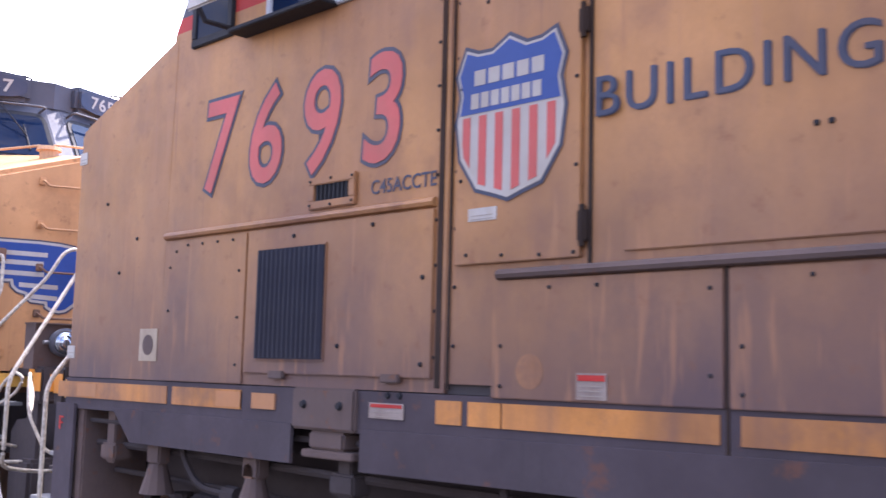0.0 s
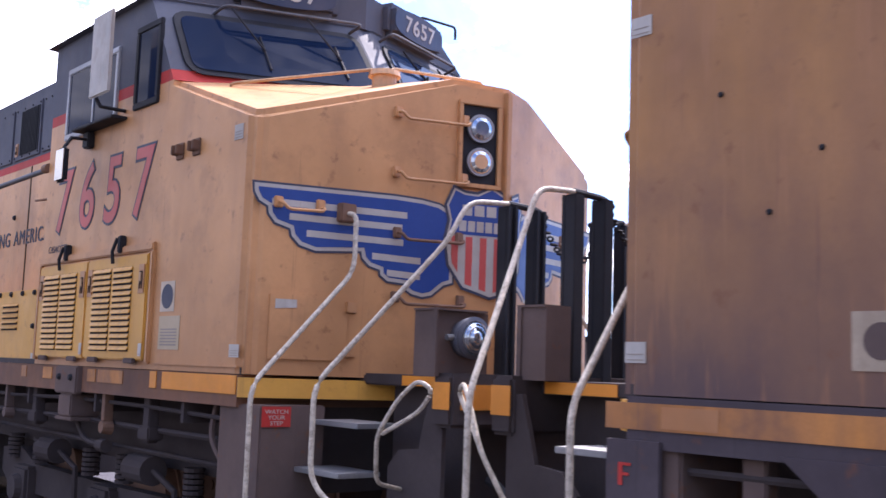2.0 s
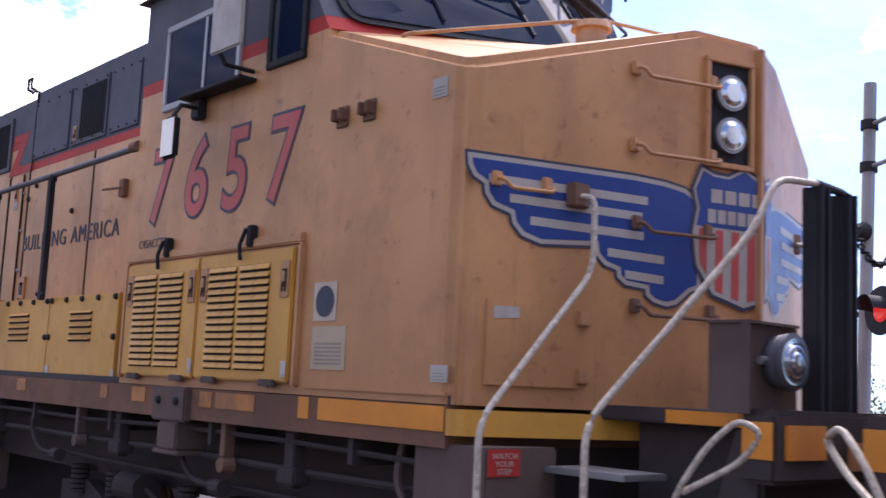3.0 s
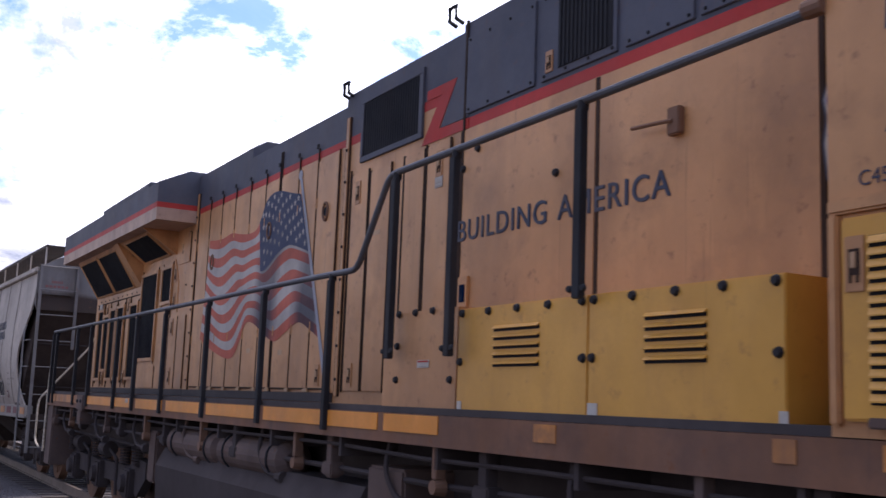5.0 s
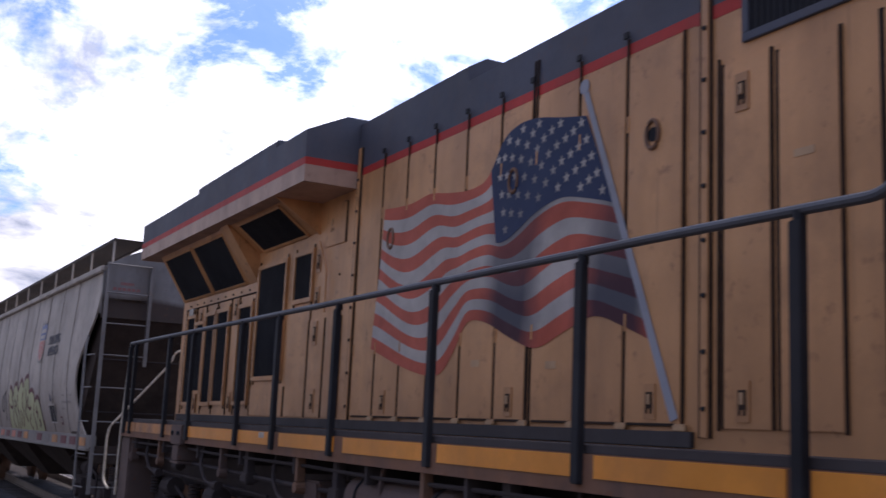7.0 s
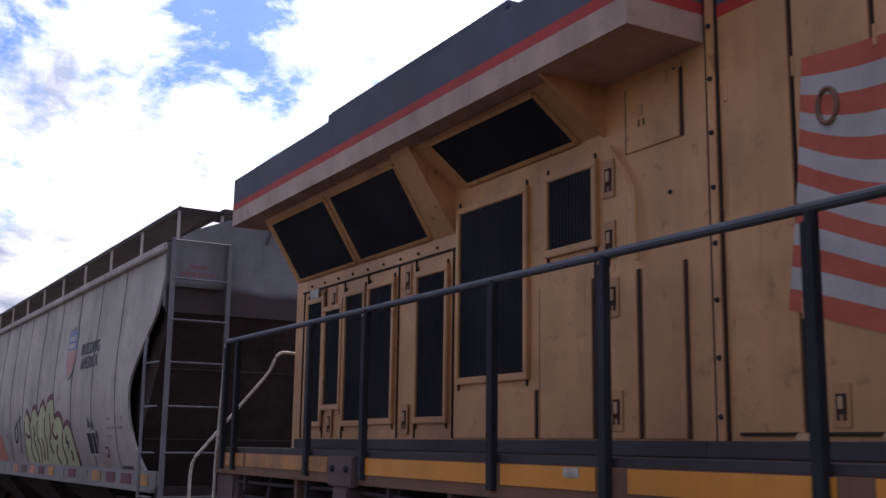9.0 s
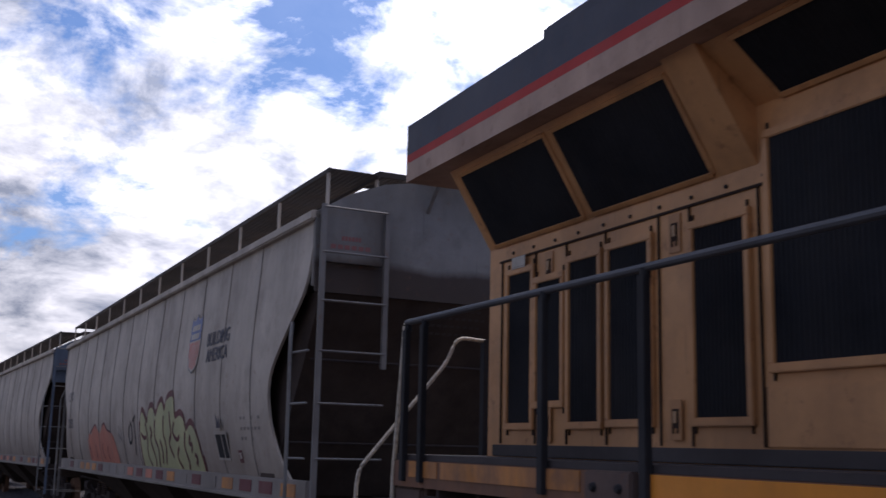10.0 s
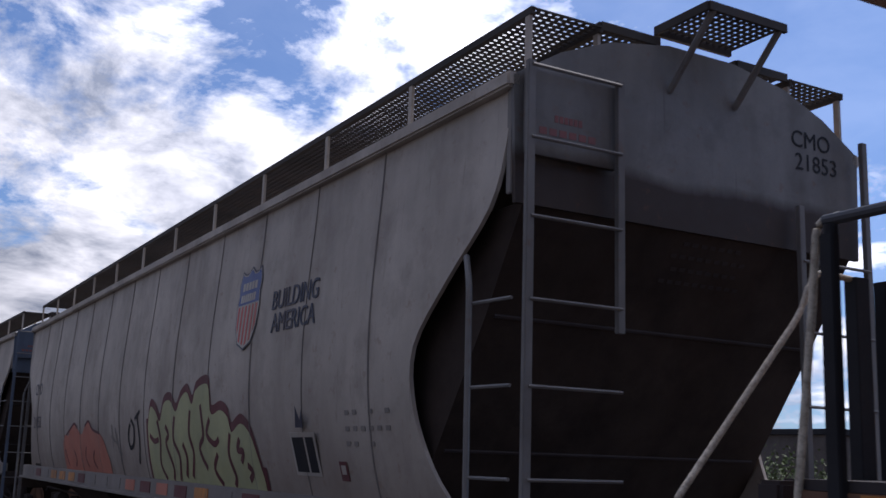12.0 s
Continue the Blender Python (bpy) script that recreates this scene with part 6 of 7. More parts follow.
    part("door_gap", slab(B(), -1.886, -1.874, 1.4, 2.18, y0, 0.005, 0), GASKET, r)
    sticker(r, -2.51, -2.37, 1.70, 1.80, y0 - 0.013, "red and white warning notice on the lower panel", NOTICE_OLD, lines=3, head=RED)
    # cab flank: ledge, panels, grille, vent, numerals
    bm = B()
    tube(bm, [(-5.55, y0 - 0.008, 2.535), (-3.3, y0 - 0.008, 2.53)], 0.022, 8)
    part("ledge", bm, YELLOW_OLD, r)
    p1 = part("lower_panel", slab(B(), -5.53, -4.72, 1.70, 2.50, y0, 0.010), YELLOW_OLD, r, "bolted side panel below the cab")
    bolts(p1, [(-5.42, 2.44), (-5.3, 2.47), (-5.15, 2.47), (-5.0, 2.47), (-4.85, 2.47), (-4.78, 2.3), (-4.78, 2.05), (-4.78, 1.8), (-5.48, 2.35), (-5.48, 2.1), (-5.4, 1.42), (-5.1, 1.4), (-4.95, 1.4), (-4.8, 1.42)], y0 - 0.010, 0.009)
    p2 = part("lower_panel", slab(B(), -4.70, -3.30, 1.76, 2.50, y0, 0.016), YELLOW_OLD, r, "grille panel below the cab numerals")
    for x in (-4.4, -3.55):
        bm = B()
        box(bm, x - 0.06, x + 0.06, y0 - 0.03, y0 - 0.005, 1.735, 1.775, 0.005)
        part("hinge", bm, SILL, p2)
    bolts(p2, [(-3.36, 2.2), (-4.3, 2.45), (-3.7, 2.46), (-3.93, 1.9), (-3.36, 1.82)], y0 - 0.016, 0.012)
    bm = B()
    for q in ((-4.592, -4.028, 2.39, 2.402), (-4.592, -4.028, 1.823, 1.835), (-4.592, -4.58, 1.835, 2.39), (-4.04, -4.028, 1.835, 2.39)):
        box(bm, q[0], q[1], y0 - 0.024, y0, q[2], q[3], 0.004)
    g = part("grille_frame", bm, YELLOW_OLD, p2)
    part("grille_back", box(B(), -4.58, -4.04, y0 - 0.019, y0 - 0.015, 1.835, 2.39), MESH_DARK, g, "black louvred grille")
    bar = None
    for k in range(14):
        if bar is None:
            bm = B()
            prism(bm, [(0, 0, 0), (0.026, 0, 0), (0.012, -0.022, 0), (0.004, -0.022, 0)], (0, 0, 0.555))
            bar = mesh_of("grille_bar", bm, GRILLE)
        o = new("grille_bar", bar)
        o.parent = g
        o.location = Vector((-4.575 + k * 0.0383, y0 - 0.019, 1.835)) - ROOT_AT[r.name]
    bm = B()
    for q in ((-4.2, -3.84, 2.69, 2.73), (-4.2, -3.84, 2.57, 2.61), (-4.2, -4.15, 2.61, 2.69), (-3.89, -3.84, 2.61, 2.69)):
        box(bm, q[0], q[1], y0 - 0.02, y0, q[2], q[3], 0.005)
    v = part("vent_frame", bm, YELLOW_OLD, r, "small framed vent below the numerals")
    part("vent_back", box(B(), -4.15, -3.89, y0 - 0.006, y0 - 0.002, 2.61, 2.69), MESH_DARK, v)
    bars(v, "vent_bar", BLACK, [(-4.14 + k * 0.032, y0 - 0.012, 2.61) for k in range(8)], (0.014, 0.006, 0.08))
    bolts(v, [(-4.18, 2.59), (-4.18, 2.71), (-3.86, 2.59), (-3.86, 2.71), (-4.02, 2.715), (-4.02, 2.585)], y0 - 0.02, 0.008)
    words("lettering", "C45ACCTE", 0.095, NAVY, r, on_side(-3.52, y0 - 0.003, 2.605), 0, 0.001, 0.001, 0.95)
    numerals(r, "7693", (-5.06, -4.61, -4.15, -3.68), 2.765, 0.735, y0)
    e = sticker(r, -5.80, -5.60, 1.81, 2.0, y0 - 0.001, "square worn notice with a round emblem", material("notice_ivory", (0.40, 0.31, 0.21), 0.6, amount=0.5, dirt=(0.22, 0.14, 0.09), size=4), lines=0)
    bm = B()
    disc(bm, (-5.70, y0 - 0.004, 1.905), (0, -1, 0), 0.06, 0.002, 24)
    part("emblem", bm, SILL, e)
    sticker(r, -6.72, -6.62, 3.10, 3.18, y0 - 0.001, "small white notice on the nose side", lines=2)
    sticker(r, -6.73, -6.63, 1.82, 1.90, y0 - 0.001, "small grey notice on the nose side", lines=2)
    bolts(r, [(-6.3, 2.8), (-5.9, 2.55), (-6.1, 2.35)], y0, 0.012)
    # worn round patch where a notice once was
    part("bare_patch", disc(B(), (-2.745, y0 - 0.0125, 1.80), (0, -1, 0), 0.07, 0.001, 22), material("old_glue_patch", (0.30, 0.135, 0.055), 0.6, amount=0.6, dirt=(0.16, 0.08, 0.055), size=6), r, "round worn patch on the lower panel")
    # skirt with the truck opening and jacking pad
    bm = B()
    flat(bm, [(-6.05, 1.52), (-5.82, 1.33), (-4.26, 1.33), (-4.26, 1.52)], y0 - 0.002, 0.02)
    flat(bm, [(-3.74, 1.52), (-3.74, 1.33), (0.6, 1.37), (0.6, 1.56)], y0 - 0.002, 0.02)
    flat(bm, [(-6.8, 1.53), (-6.8, 0.5), (-6.55, 0.5), (-6.55, 1.53)], y0 - 0.002, 0.02)
    part("skirt", bm, GRIME, r, "grey-brown skirt below the sill")
    j = part("jacking_pad", box(B(), -4.25, -3.78, y0 - 0.03, y0 + 0.03, 1.50, 1.70, 0.012), SILL, r, "steel jacking pad in the skirt")
    part("pad_neck", box(B(), -4.12, -3.86, y0 - 0.02, y0 + 0.1, 1.41, 1.497, 0.012), SILL, j)
    part("pad_foot", box(B(), -4.16, -3.78, y0 - 0.03, y0 + 0.1, 1.37, 1.408, 0.006), SILL, j)
    bolts(j, [(-4.15, 1.62), (-3.88, 1.62)], y0 - 0.03, 0.022)
    tapes(r, y0 - 0.0, 1.57, 1.67, [(-6.82, -5.46), (-5.40, -4.72), (-3.27, -3.12), (-3.08, -2.9), (-2.89, -1.91), (-1.83, 0.4)], TAPE_OLD)
    tapes(r, y0 - 0.002, 1.58, 1.66, [(-6.55, -6.3), (-4.95, -4.72), (-4.62, -4.42)], material("tape_pale", (0.43, 0.18, 0.06), 0.5, amount=0.5, dirt=(0.3, 0.16, 0.08)))
    sticker(r, -3.70, -3.47, 1.575, 1.645, y0 - 0.003, "worn red and white notice on the sill", NOTICE_OLD, lines=2, head=RED)
    bolts(r, [(-3.58, 1.68), (-3.5, 1.68), (-3.58, 1.5), (-3.5, 1.5)], y0, 0.016)
    part("red_mark", flat(B(), [(-6.738, 1.360), (-6.718, 1.360), (-6.718, 1.397), (-6.688, 1.397), (-6.688, 1.408), (-6.718, 1.408), (-6.718, 1.434), (-6.678, 1.434), (-6.678, 1.445), (-6.738, 1.445)], y0 - 0.024, 0.002), RED, r)
    # white chip-sand fittings under the skirt
    for x in (-5.62, -4.65):
        bm = B()
        box(bm, x - 0.07, x + 0.07, y0 + 0.02, y0 + 0.1, 1.22, 1.36, 0.01)
        disc(bm, (x, y0 + 0.06, 1.05), (0, 0, 1), 0.1, 0.17, 12, 0.05)
        part("sand_nozzle", bm, SILL, r, "pale sanding nozzle below the skirt")
    # chain between the front posts
    for k in range(21):
        t = k / 20
        bm = B()
        y, z = 4.53 + 0.5 * t, 2.70 - 0.2 * math.sin(math.pi * t)
        tube(bm, [(-7.98 + 0.014 * math.cos(a) * (1 - k % 2), y + 0.021 * math.sin(a), z + 0.014 * math.cos(a) * (k % 2)) for a in (2 * math.pi * j / 10 for j in range(10))], 0.008, 5, True)
        part("chain_link", bm, BLACK, r)
    under(r, -6.6, 13.6, y0, ye)
    truck(r, -4.4, y0, ye)
    truck(r, 11.0, y0, ye)
    return r


# ---- covered hopper car; local: front end at x = 0, rear at -L, centre y = 0 ----
def hopper(name, at, label, detail=True):
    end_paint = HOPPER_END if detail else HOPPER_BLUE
    r = root(name, (0, 0, 0), label, "hopper car", "covered hopper cars")
    L = 17.4
    # cross-section, near side to far side
    sec = [(-1.44, 1.42), (-1.52, 1.7), (-1.585, 2.1), (-1.61, 2.5), (-1.605, 2.9), (-1.58, 3.3), (-1.55, 3.7), (-1.53, 4.06)]
    roof = [(-1.56, 4.10), (-1.2, 4.32), (-0.8, 4.48), (-0.3, 4.57), (0.3, 4.57), (0.8, 4.48), (1.2, 4.32), (1.56, 4.10)]
    cut = {1.42: 0.72, 1.7: 0.95, 2.1: 1.12, 2.5: 1.1, 2.9: 0.68, 3.3: 0.22, 3.7: 0.08, 4.06: 0.06}
    # finer steps up the side
    ys = [p[0] for p in smooth_line(sec, 4, False)]
    zs = [p[1] for p in smooth_line(sec, 4, False)]
    cs = [p[1] for p in smooth_line([(z, cut[z]) for y, z in sec], 4, False)]
    rows = list(zip(ys, zs, cs))
    for sg in (-1, 1):
        # side sheet: curved panels between vertical seams, with its ends cut in a curve
        n = 13
        bm = B()
        cols = []
        for k in range(n + 1):
            col = []
            for y, z, e in rows:
                x = -e if k == 0 else -L + e if k == n else -1.15 - (L - 2.3) * (k - 0.5) / (n - 1)
                col.append(bm.verts.new((x, y if sg < 0 else -y, z)))
            cols.append(col)
        for a, b in zip(cols, cols[1:]):
            for j in range(len(rows) - 1):
                bm.faces.new((a[j], b[j], b[j + 1], a[j + 1]))
        inner = [[bm.verts.new(v.co + Vector((0, -sg * 0.03, 0))) for v in col] for col in cols]
        for a, b in zip(inner, inner[1:]):
            for j in range(len(rows) - 1):
                bm.faces.new((a[j], a[j + 1], b[j + 1], b[j]))
        for q in (0, -1):
            for j in range(len(rows) - 1):
                bm.faces.new((cols[q][j], cols[q][j + 1], inner[q][j + 1], inner[q][j]))
            for (a, b), (c, d) in zip(zip(cols, cols[1:]), zip(inner, inner[1:])):
                bm.faces.new((a[q], b[q], d[q], c[q]))
        sd = part("side_sheet", bm, HOPPER, r, "weathered grey curved hopper side", smooth=False)
        for k in range(1, n):
            bm = B()
            pts = []
            for y, z, e in rows:
                x = -1.15 - (L - 2.3) * (k - 0.5) / (n - 1)
                yy = (y - 0.004) if sg < 0 else (-y + 0.004)
                pts.append((x, yy, z))
            tube(bm, pts, 0.0075 if k % 2 else 0.005, 5)
            part("weld_seam", bm, HOPPER_SEAM, sd)
        # top chord and sill
        bm = B()
        box(bm, -L, 0, *sorted((sg * 1.50, sg * 1.60)), 4.03, 4.13, 0.015)
        part("top_chord", bm, HOPPER, r)
        bm = B()
        box(bm, -L + 0.1, -0.1, *sorted((sg * 1.40, sg * 1.50)), 1.22, 1.44, 0.01)
        box(bm, -L + 0.1, -0.1, *sorted((sg * 1.40, sg * 1.56)), 1.20, 1.235, 0.006)
        part("side_sill", bm, HOPPER_SEAM, r)
        if sg < 0:
            rnd = random.Random(3)
            for k in range(22):
                x = -0.4 - k * (L - 1) / 22
                bm = B()
                box(bm, x - 0.45, x, -1.508, -1.50, 1.27, 1.40)
                part("sill_tape", bm, (SALMON, TAPE_OLD, HOPPER_SEAM, HOPPER_SEAM, MAROON, TAPE_OLD, HOPPER_SEAM)[rnd.randrange(7)], r)
    bm = B()
    prism(bm, [(-0.035, y, z) for y, z in roof], (-L + 0.07, 0, 0))
    part("roof", bm, HOPPER, r, "arched grey hopper roof")
    # ends: upper plate to the arch, slope sheet falling inwards below it
    for x0, dx in ((0.0, -1), (-L, 1)):
        up = [(-1.53, 3.30), (1.53, 3.30)] + [(y, z + 0.01) for y, z in roof[::-1]]
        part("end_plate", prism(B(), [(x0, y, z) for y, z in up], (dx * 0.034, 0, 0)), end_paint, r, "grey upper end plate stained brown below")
        # the solid's dark brown sides fill the hollow behind, standing in for its shade
        bm = B()
        prism(bm, [(x0 + dx * q, -1.46, z) for q, z in ((0.02, 3.32), (0.42, 2.66), (1.0, 1.82), (1.36, 1.25), (1.7, 1.25), (1.7, 3.32))], (0, 2.92, 0))
        part("slope_sheet", bm, HOPPER_BROWN, r, "dark brown slope sheet of the end")
        for q, z in ((0.42, 2.66), (1.0, 1.82)):
            part("slope_seam", tube(B(), [(x0 + dx * q, -1.4, z), (x0 + dx * q, 1.4, z)], 0.014, 6), FRAME, r)
        part("corner_cheek", box(B(), *sorted((x0 + dx * 0.036, x0 + dx * 0.09)), -1.545, -1.46, 3.36, 4.08, 0.006), HOPPER_SEAM, r)
        part("end_sill", box(B(), *sorted((x0, x0 + dx * 0.16)), -1.5, 1.5, 1.0, 1.28, 0.02), HOPPER_BROWN, r, "dark end sill")
        part("draft_sill", box(B(), *sorted((x0 + dx * 0.17, x0 + dx * 1.8)), -0.3, 0.3, 0.9, 1.24), HOPPER_BROWN, r)
    # ladders on the near front corner and far corners
    for sx, yy, sg in ((0.10, -1.50, 1), (0.10, 1.50, -1), (-L - 0.10, -1.5, 1)):
        for q in (0, 0.69):
            bm = B()
            z0 = 0.55 if q == 0 else 2.55 if sg > 0 else 0.8
            box(bm, sx - 0.02, sx + 0.02, yy + sg * q - 0.028, yy + sg * q + 0.028, z0, 4.18 if sg > 0 or q == 0 else 3.6, 0.004)
            part("ladder_rail", bm, LADDER if detail else HOPPER_BLUE, r, "grey steel ladder upright")
        for z in (0.66, 1.16, 1.66, 2.19, 2.70, 3.20, 3.69, 4.15):
            if sg < 0 and z > 3.55:
                continue
            bm = B()
            tube(bm, [(sx + 0.02, yy, z), (sx + 0.02, yy + sg * 0.69, z)], 0.012, 6)
            part("ladder_rung", bm, LADDER, r)
    bm = B()
    box(bm, 0.02, 0.06, -1.5, -0.81, 3.60, 4.15, 0.004)
    wp = part("warning_plate", bm, end_paint, r, "grey plate with faint red lettering behind the ladder")
    for z, w in ((3.83, 0.22), (3.74, 0.45)):
        bm = B()
        for k in range(6):
            box(bm, 0.06, 0.062, -1.18 - w / 2 + k * w / 6, -1.18 - w / 2 + k * w / 6 + w / 8, z, z + 0.045)
        part("lettering_bar", bm, RED_PRINT, wp)
    # side ladder next to the corner
    for x0, d in ((0.08, -1), (-L - 0.08, 1)):
        bm = B()
        tube(bm, rounded([(x0 + d * 0.52, -1.60, 3.02), (x0 + d * 0.38, -1.66, 2.82), (x0 + d * 0.38, -1.64, 0.6)], 0.08), 0.02, 8)
        part("side_ladder_rail", bm, LADDER, r)
        for z in (0.66, 1.16, 1.66, 2.19, 2.70):
            bm = B()
            tube(bm, [(x0, -1.60, z), (x0 + d * 0.38, -1.64, z)], 0.012, 6)
            part("ladder_rung", bm, LADDER, r)
    # roof walkways: expanded-metal lattice on posts
    def lattice(x0, x1, y0, y1, z, pitch=0.055):
        bm = B()
        nx, ny = int((x1 - x0) / pitch), int((y1 - y0) / pitch)
        for i in range(nx + 1):
            x = x0 + (x1 - x0) * i / nx
            box(bm, x - 0.009, x + 0.009, y0, y1, z, z + 0.012)
        for j in range(ny + 1):
            y = y0 + (y1 - y0) * j / ny
            box(bm, x0, x1, y - 0.009, y + 0.009, z + 0.003, z + 0.015)
        return bm
    for y0_, y1_ in ((-1.42, -0.88), (0.88, 1.42)):
        o = part("roof_walkway", lattice(-L, 0.0, y0_, y1_, 4.57), GRATING, r, "dark perforated steel roof walkway")
        o["kind"] = "stuff"
        bm = B()
        for y in (y0_, y1_):
            box(bm, -L, 0, y - 0.015, y + 0.015, 4.54, 4.59)
        part("walkway_edge", bm, GRATING, r)
        for k in range(12):
            x = -0.05 - (L - 0.1) * k / 11
            for y in (y0_, y1_):
                bm = B()
                zz = 4.12 if abs(y) > 1.2 else 4.4
                box(bm, x - 0.025, x + 0.025, y - 0.012, y + 0.012, zz, 4.55)
                part("walkway_post", bm, HOPPER, r)
    for front in (True, False):
        for ya, yb in ((-0.86, -0.36), (-0.35, 0.35), (0.36, 0.86)):
            mid = ya + yb == 0
            x0, x1 = ((-0.08, 0.44) if mid else (-0.56, -0.03)) if front else ((-L - 0.44, -L + 0.08) if mid else (-L + 0.03, -L + 0.56))
            z = 4.61 + (0.1 if abs(ya + yb) < 0.1 else 0)
            o = part("roof_walkway", lattice(x0, x1, ya, yb, z), GRATING, r, "dark perforated steel end walkway")
            o["kind"] = "stuff"
            bm = B()
            for x in (x0, x1):
                box(bm, x - 0.015, x + 0.015, ya, yb, z - 0.04, z + 0.02)
            box(bm, x0, x1, ya - 0.012, ya + 0.012, z - 0.04, z + 0.02)
            part("walkway_edge", bm, GRATING, r)
        xo, xi = (0.44, 0.0) if front else (-L - 0.44, -L)
        for y in (-0.3, 0.3):
            bm = B()
            tube(bm, [(xo, y, 4.695), (xi, y, 4.25)], 0.025, 6)
            part("walkway_strut", bm, LADDER, r)
    # hatch line on the roof
    for k in range(4):
        x = -2.4 - k * 4.2
        bm = B()
        box(bm, x - 1.5, x + 1.5, -0.32, 0.32, 4.55, 4.68, 0.05)
        part("hatch", bm, HOPPER, r, "long roof hatch")
    # hopper bays and trucks
    for k in range(3):
        x = -4.7 - k * 4.0
        bm = B()
        a = [(x + dx, y, 1.3) for dx, y in ((-1.7, -1.4), (1.7, -1.4), (1.7, 1.4), (-1.7, 1.4))]
        b = [(x + dx, y, 0.45) for dx, y in ((-0.4, -0.5), (0.4, -0.5), (0.4, 0.5), (-0.4, 0.5))]
        va, vb = [bm.verts.new(p) for p in a], [bm.verts.new(p) for p in b]
        bm.faces.new(va)
        bm.faces.new(vb)
        for i in range(4):
            bm.faces.new((va[i], va[(i + 1) % 4], vb[(i + 1) % 4], vb[i]))
        part("hopper_bay", bm, HOPPER_BROWN, r, "dark sloping discharge bay")
    for x in (-1.9, -L + 1.9):
        truck(r, x, -1.35, 1.35, 2, 1.78, 0.46)
    bm = B()
    box(bm, -0.1, 0.75, -0.13, 0.13, 0.74, 0.98, 0.04)
    box(bm, -L - 0.75, -L + 0.1, -0.13, 0.13, 0.74, 0.98, 0.04)
    part("coupler", bm, RUST, r)
    # lettering and markings on the near side
    def on_flank(x, z):
        k = next((i for i in range(len(zs) - 1) if zs[i + 1] >= z), len(zs) - 2)
        (ya, za), (yb, zb) = (ys[k], zs[k]), (ys[k + 1], zs[k + 1])
        y = ya + (yb - ya) * (z - za) / (zb - za)
        lean = math.degrees(math.atan2(yb - ya, zb - za))
        return pose(x, y - 0.004, z, 90 - lean, 0, 0)
    if detail:
        shield(r, on_flank(-4.5, 3.14) @ Matrix.Translation((0, -0.02, 0.0)), 0.60, 0.76)
        for z, t in ((3.04, "BUILDING"), (2.83, "AMERICA")):
            o = words("lettering", t, 0.25, NAVY, r, on_flank(-3.32, z) @ Matrix.Translation((0, 0, 0.003)), 0, 0.0, 0.0008, 0.95)
            words("letter_weight", t, 0.25, NAVY, o, on_flank(-3.308, z - 0.003) @ Matrix.Translation((0, 0, 0.0015)), 0, 0.0, 0.0008, 0.95)
        words("lettering", "CMO", 0.3, NAVY, r, on_flank(-15.7, 2.72), 0, 0, 0.001)
        words("lettering", "21853", 0.3, NAVY, r, on_flank(-15.6, 2.12), 0, 0, 0.001)
        m = pose(0.004, 1.06, 4.08, 90, 0, 90)
        words("lettering", "CMO", 0.18, BLACK, r, m, 0, 0.0, 0.001)
        words("lettering", "21853", 0.18, BLACK, r, m @ Matrix.Translation((0.05, -0.17, 0)), 0, 0.0, 0.001)
        rnd = random.Random(8)
        for z, n, w in ((3.22, 7, 0.55), (3.14, 9, 0.7), (3.06, 8, 0.62), (2.98, 10, 0.75)):
            m = pose(-0.02 - 0.40 / 0.66 * (3.32 - z) + 0.004, 0.0, z, 121.2, 0, 90)
            bm = B()
            for k in range(n):
                a = 0.15 + w * (k / n - 0.5)
                put(bm, [(a, 0), (a + w / n * 0.65, 0), (a + w / n * 0.65, 0.028), (a, 0.028)], m, 0.0015)
            part("lettering_bar", bm, FRAME, r)["kind"] = "stuff"
        for z, n in ((2.07, 6), (1.95, 6), (1.84, 4)):
            for k in range(n):
                if rnd.random() < 0.15:
                    continue
                m = on_flank(-2.2 + 0.135 * k, z)
                part("lettering_bar", put(B(), [(0, 0), (0.07, 0), (0.07, 0.035), (0, 0.035)], m, 0.0015), HOPPER_SEAM, r)
        # panel of marks
        m = on_flank(-3.0, 1.60)
        fr = part("mark_frame", put(B(), [(-0.26, 0), (0.26, 0), (0.26, 0.36), (-0.26, 0.36)], m, 0.002), WHITE, r, "white framed black stencil panel")
        part("mark_panel", put(B(), [(-0.22, 0.03), (0.02, 0.03), (0.02, 0.32), (-0.22, 0.32)], m @ Matrix.Translation((0, 0, 0.002)), 0.002), BLACK, fr)
        part("mark_panel", put(B(), [(0.06, 0.03), (0.22, 0.03), (0.22, 0.32), (0.06, 0.32)], m @ Matrix.Translation((0, 0, 0.002)), 0.002), BLACK, fr)
        part("mark_triangle", put(B(), [(-0.1, 0.4), (0.06, 0.4), (0.1, 0.55), (0.02, 0.46), (-0.02, 0.58)], m, 0.002), NAVY, r)
        m = on_flank(-2.3, 1.58)
        part("mark_square", put(B(), [(-0.07, 0), (0.07, 0), (0.07, 0.15), (-0.07, 0.15)], m, 0.002), MAROON, r)
        part("mark_dot", put(B(), [(-0.04, 0.05), (0.04, 0.05), (0.04, 0.12), (-0.04, 0.12)], m @ Matrix.Translation((0, 0, 0.002)), 0.002), WHITE, r)
        scrawl(r, on_flank)
    return r


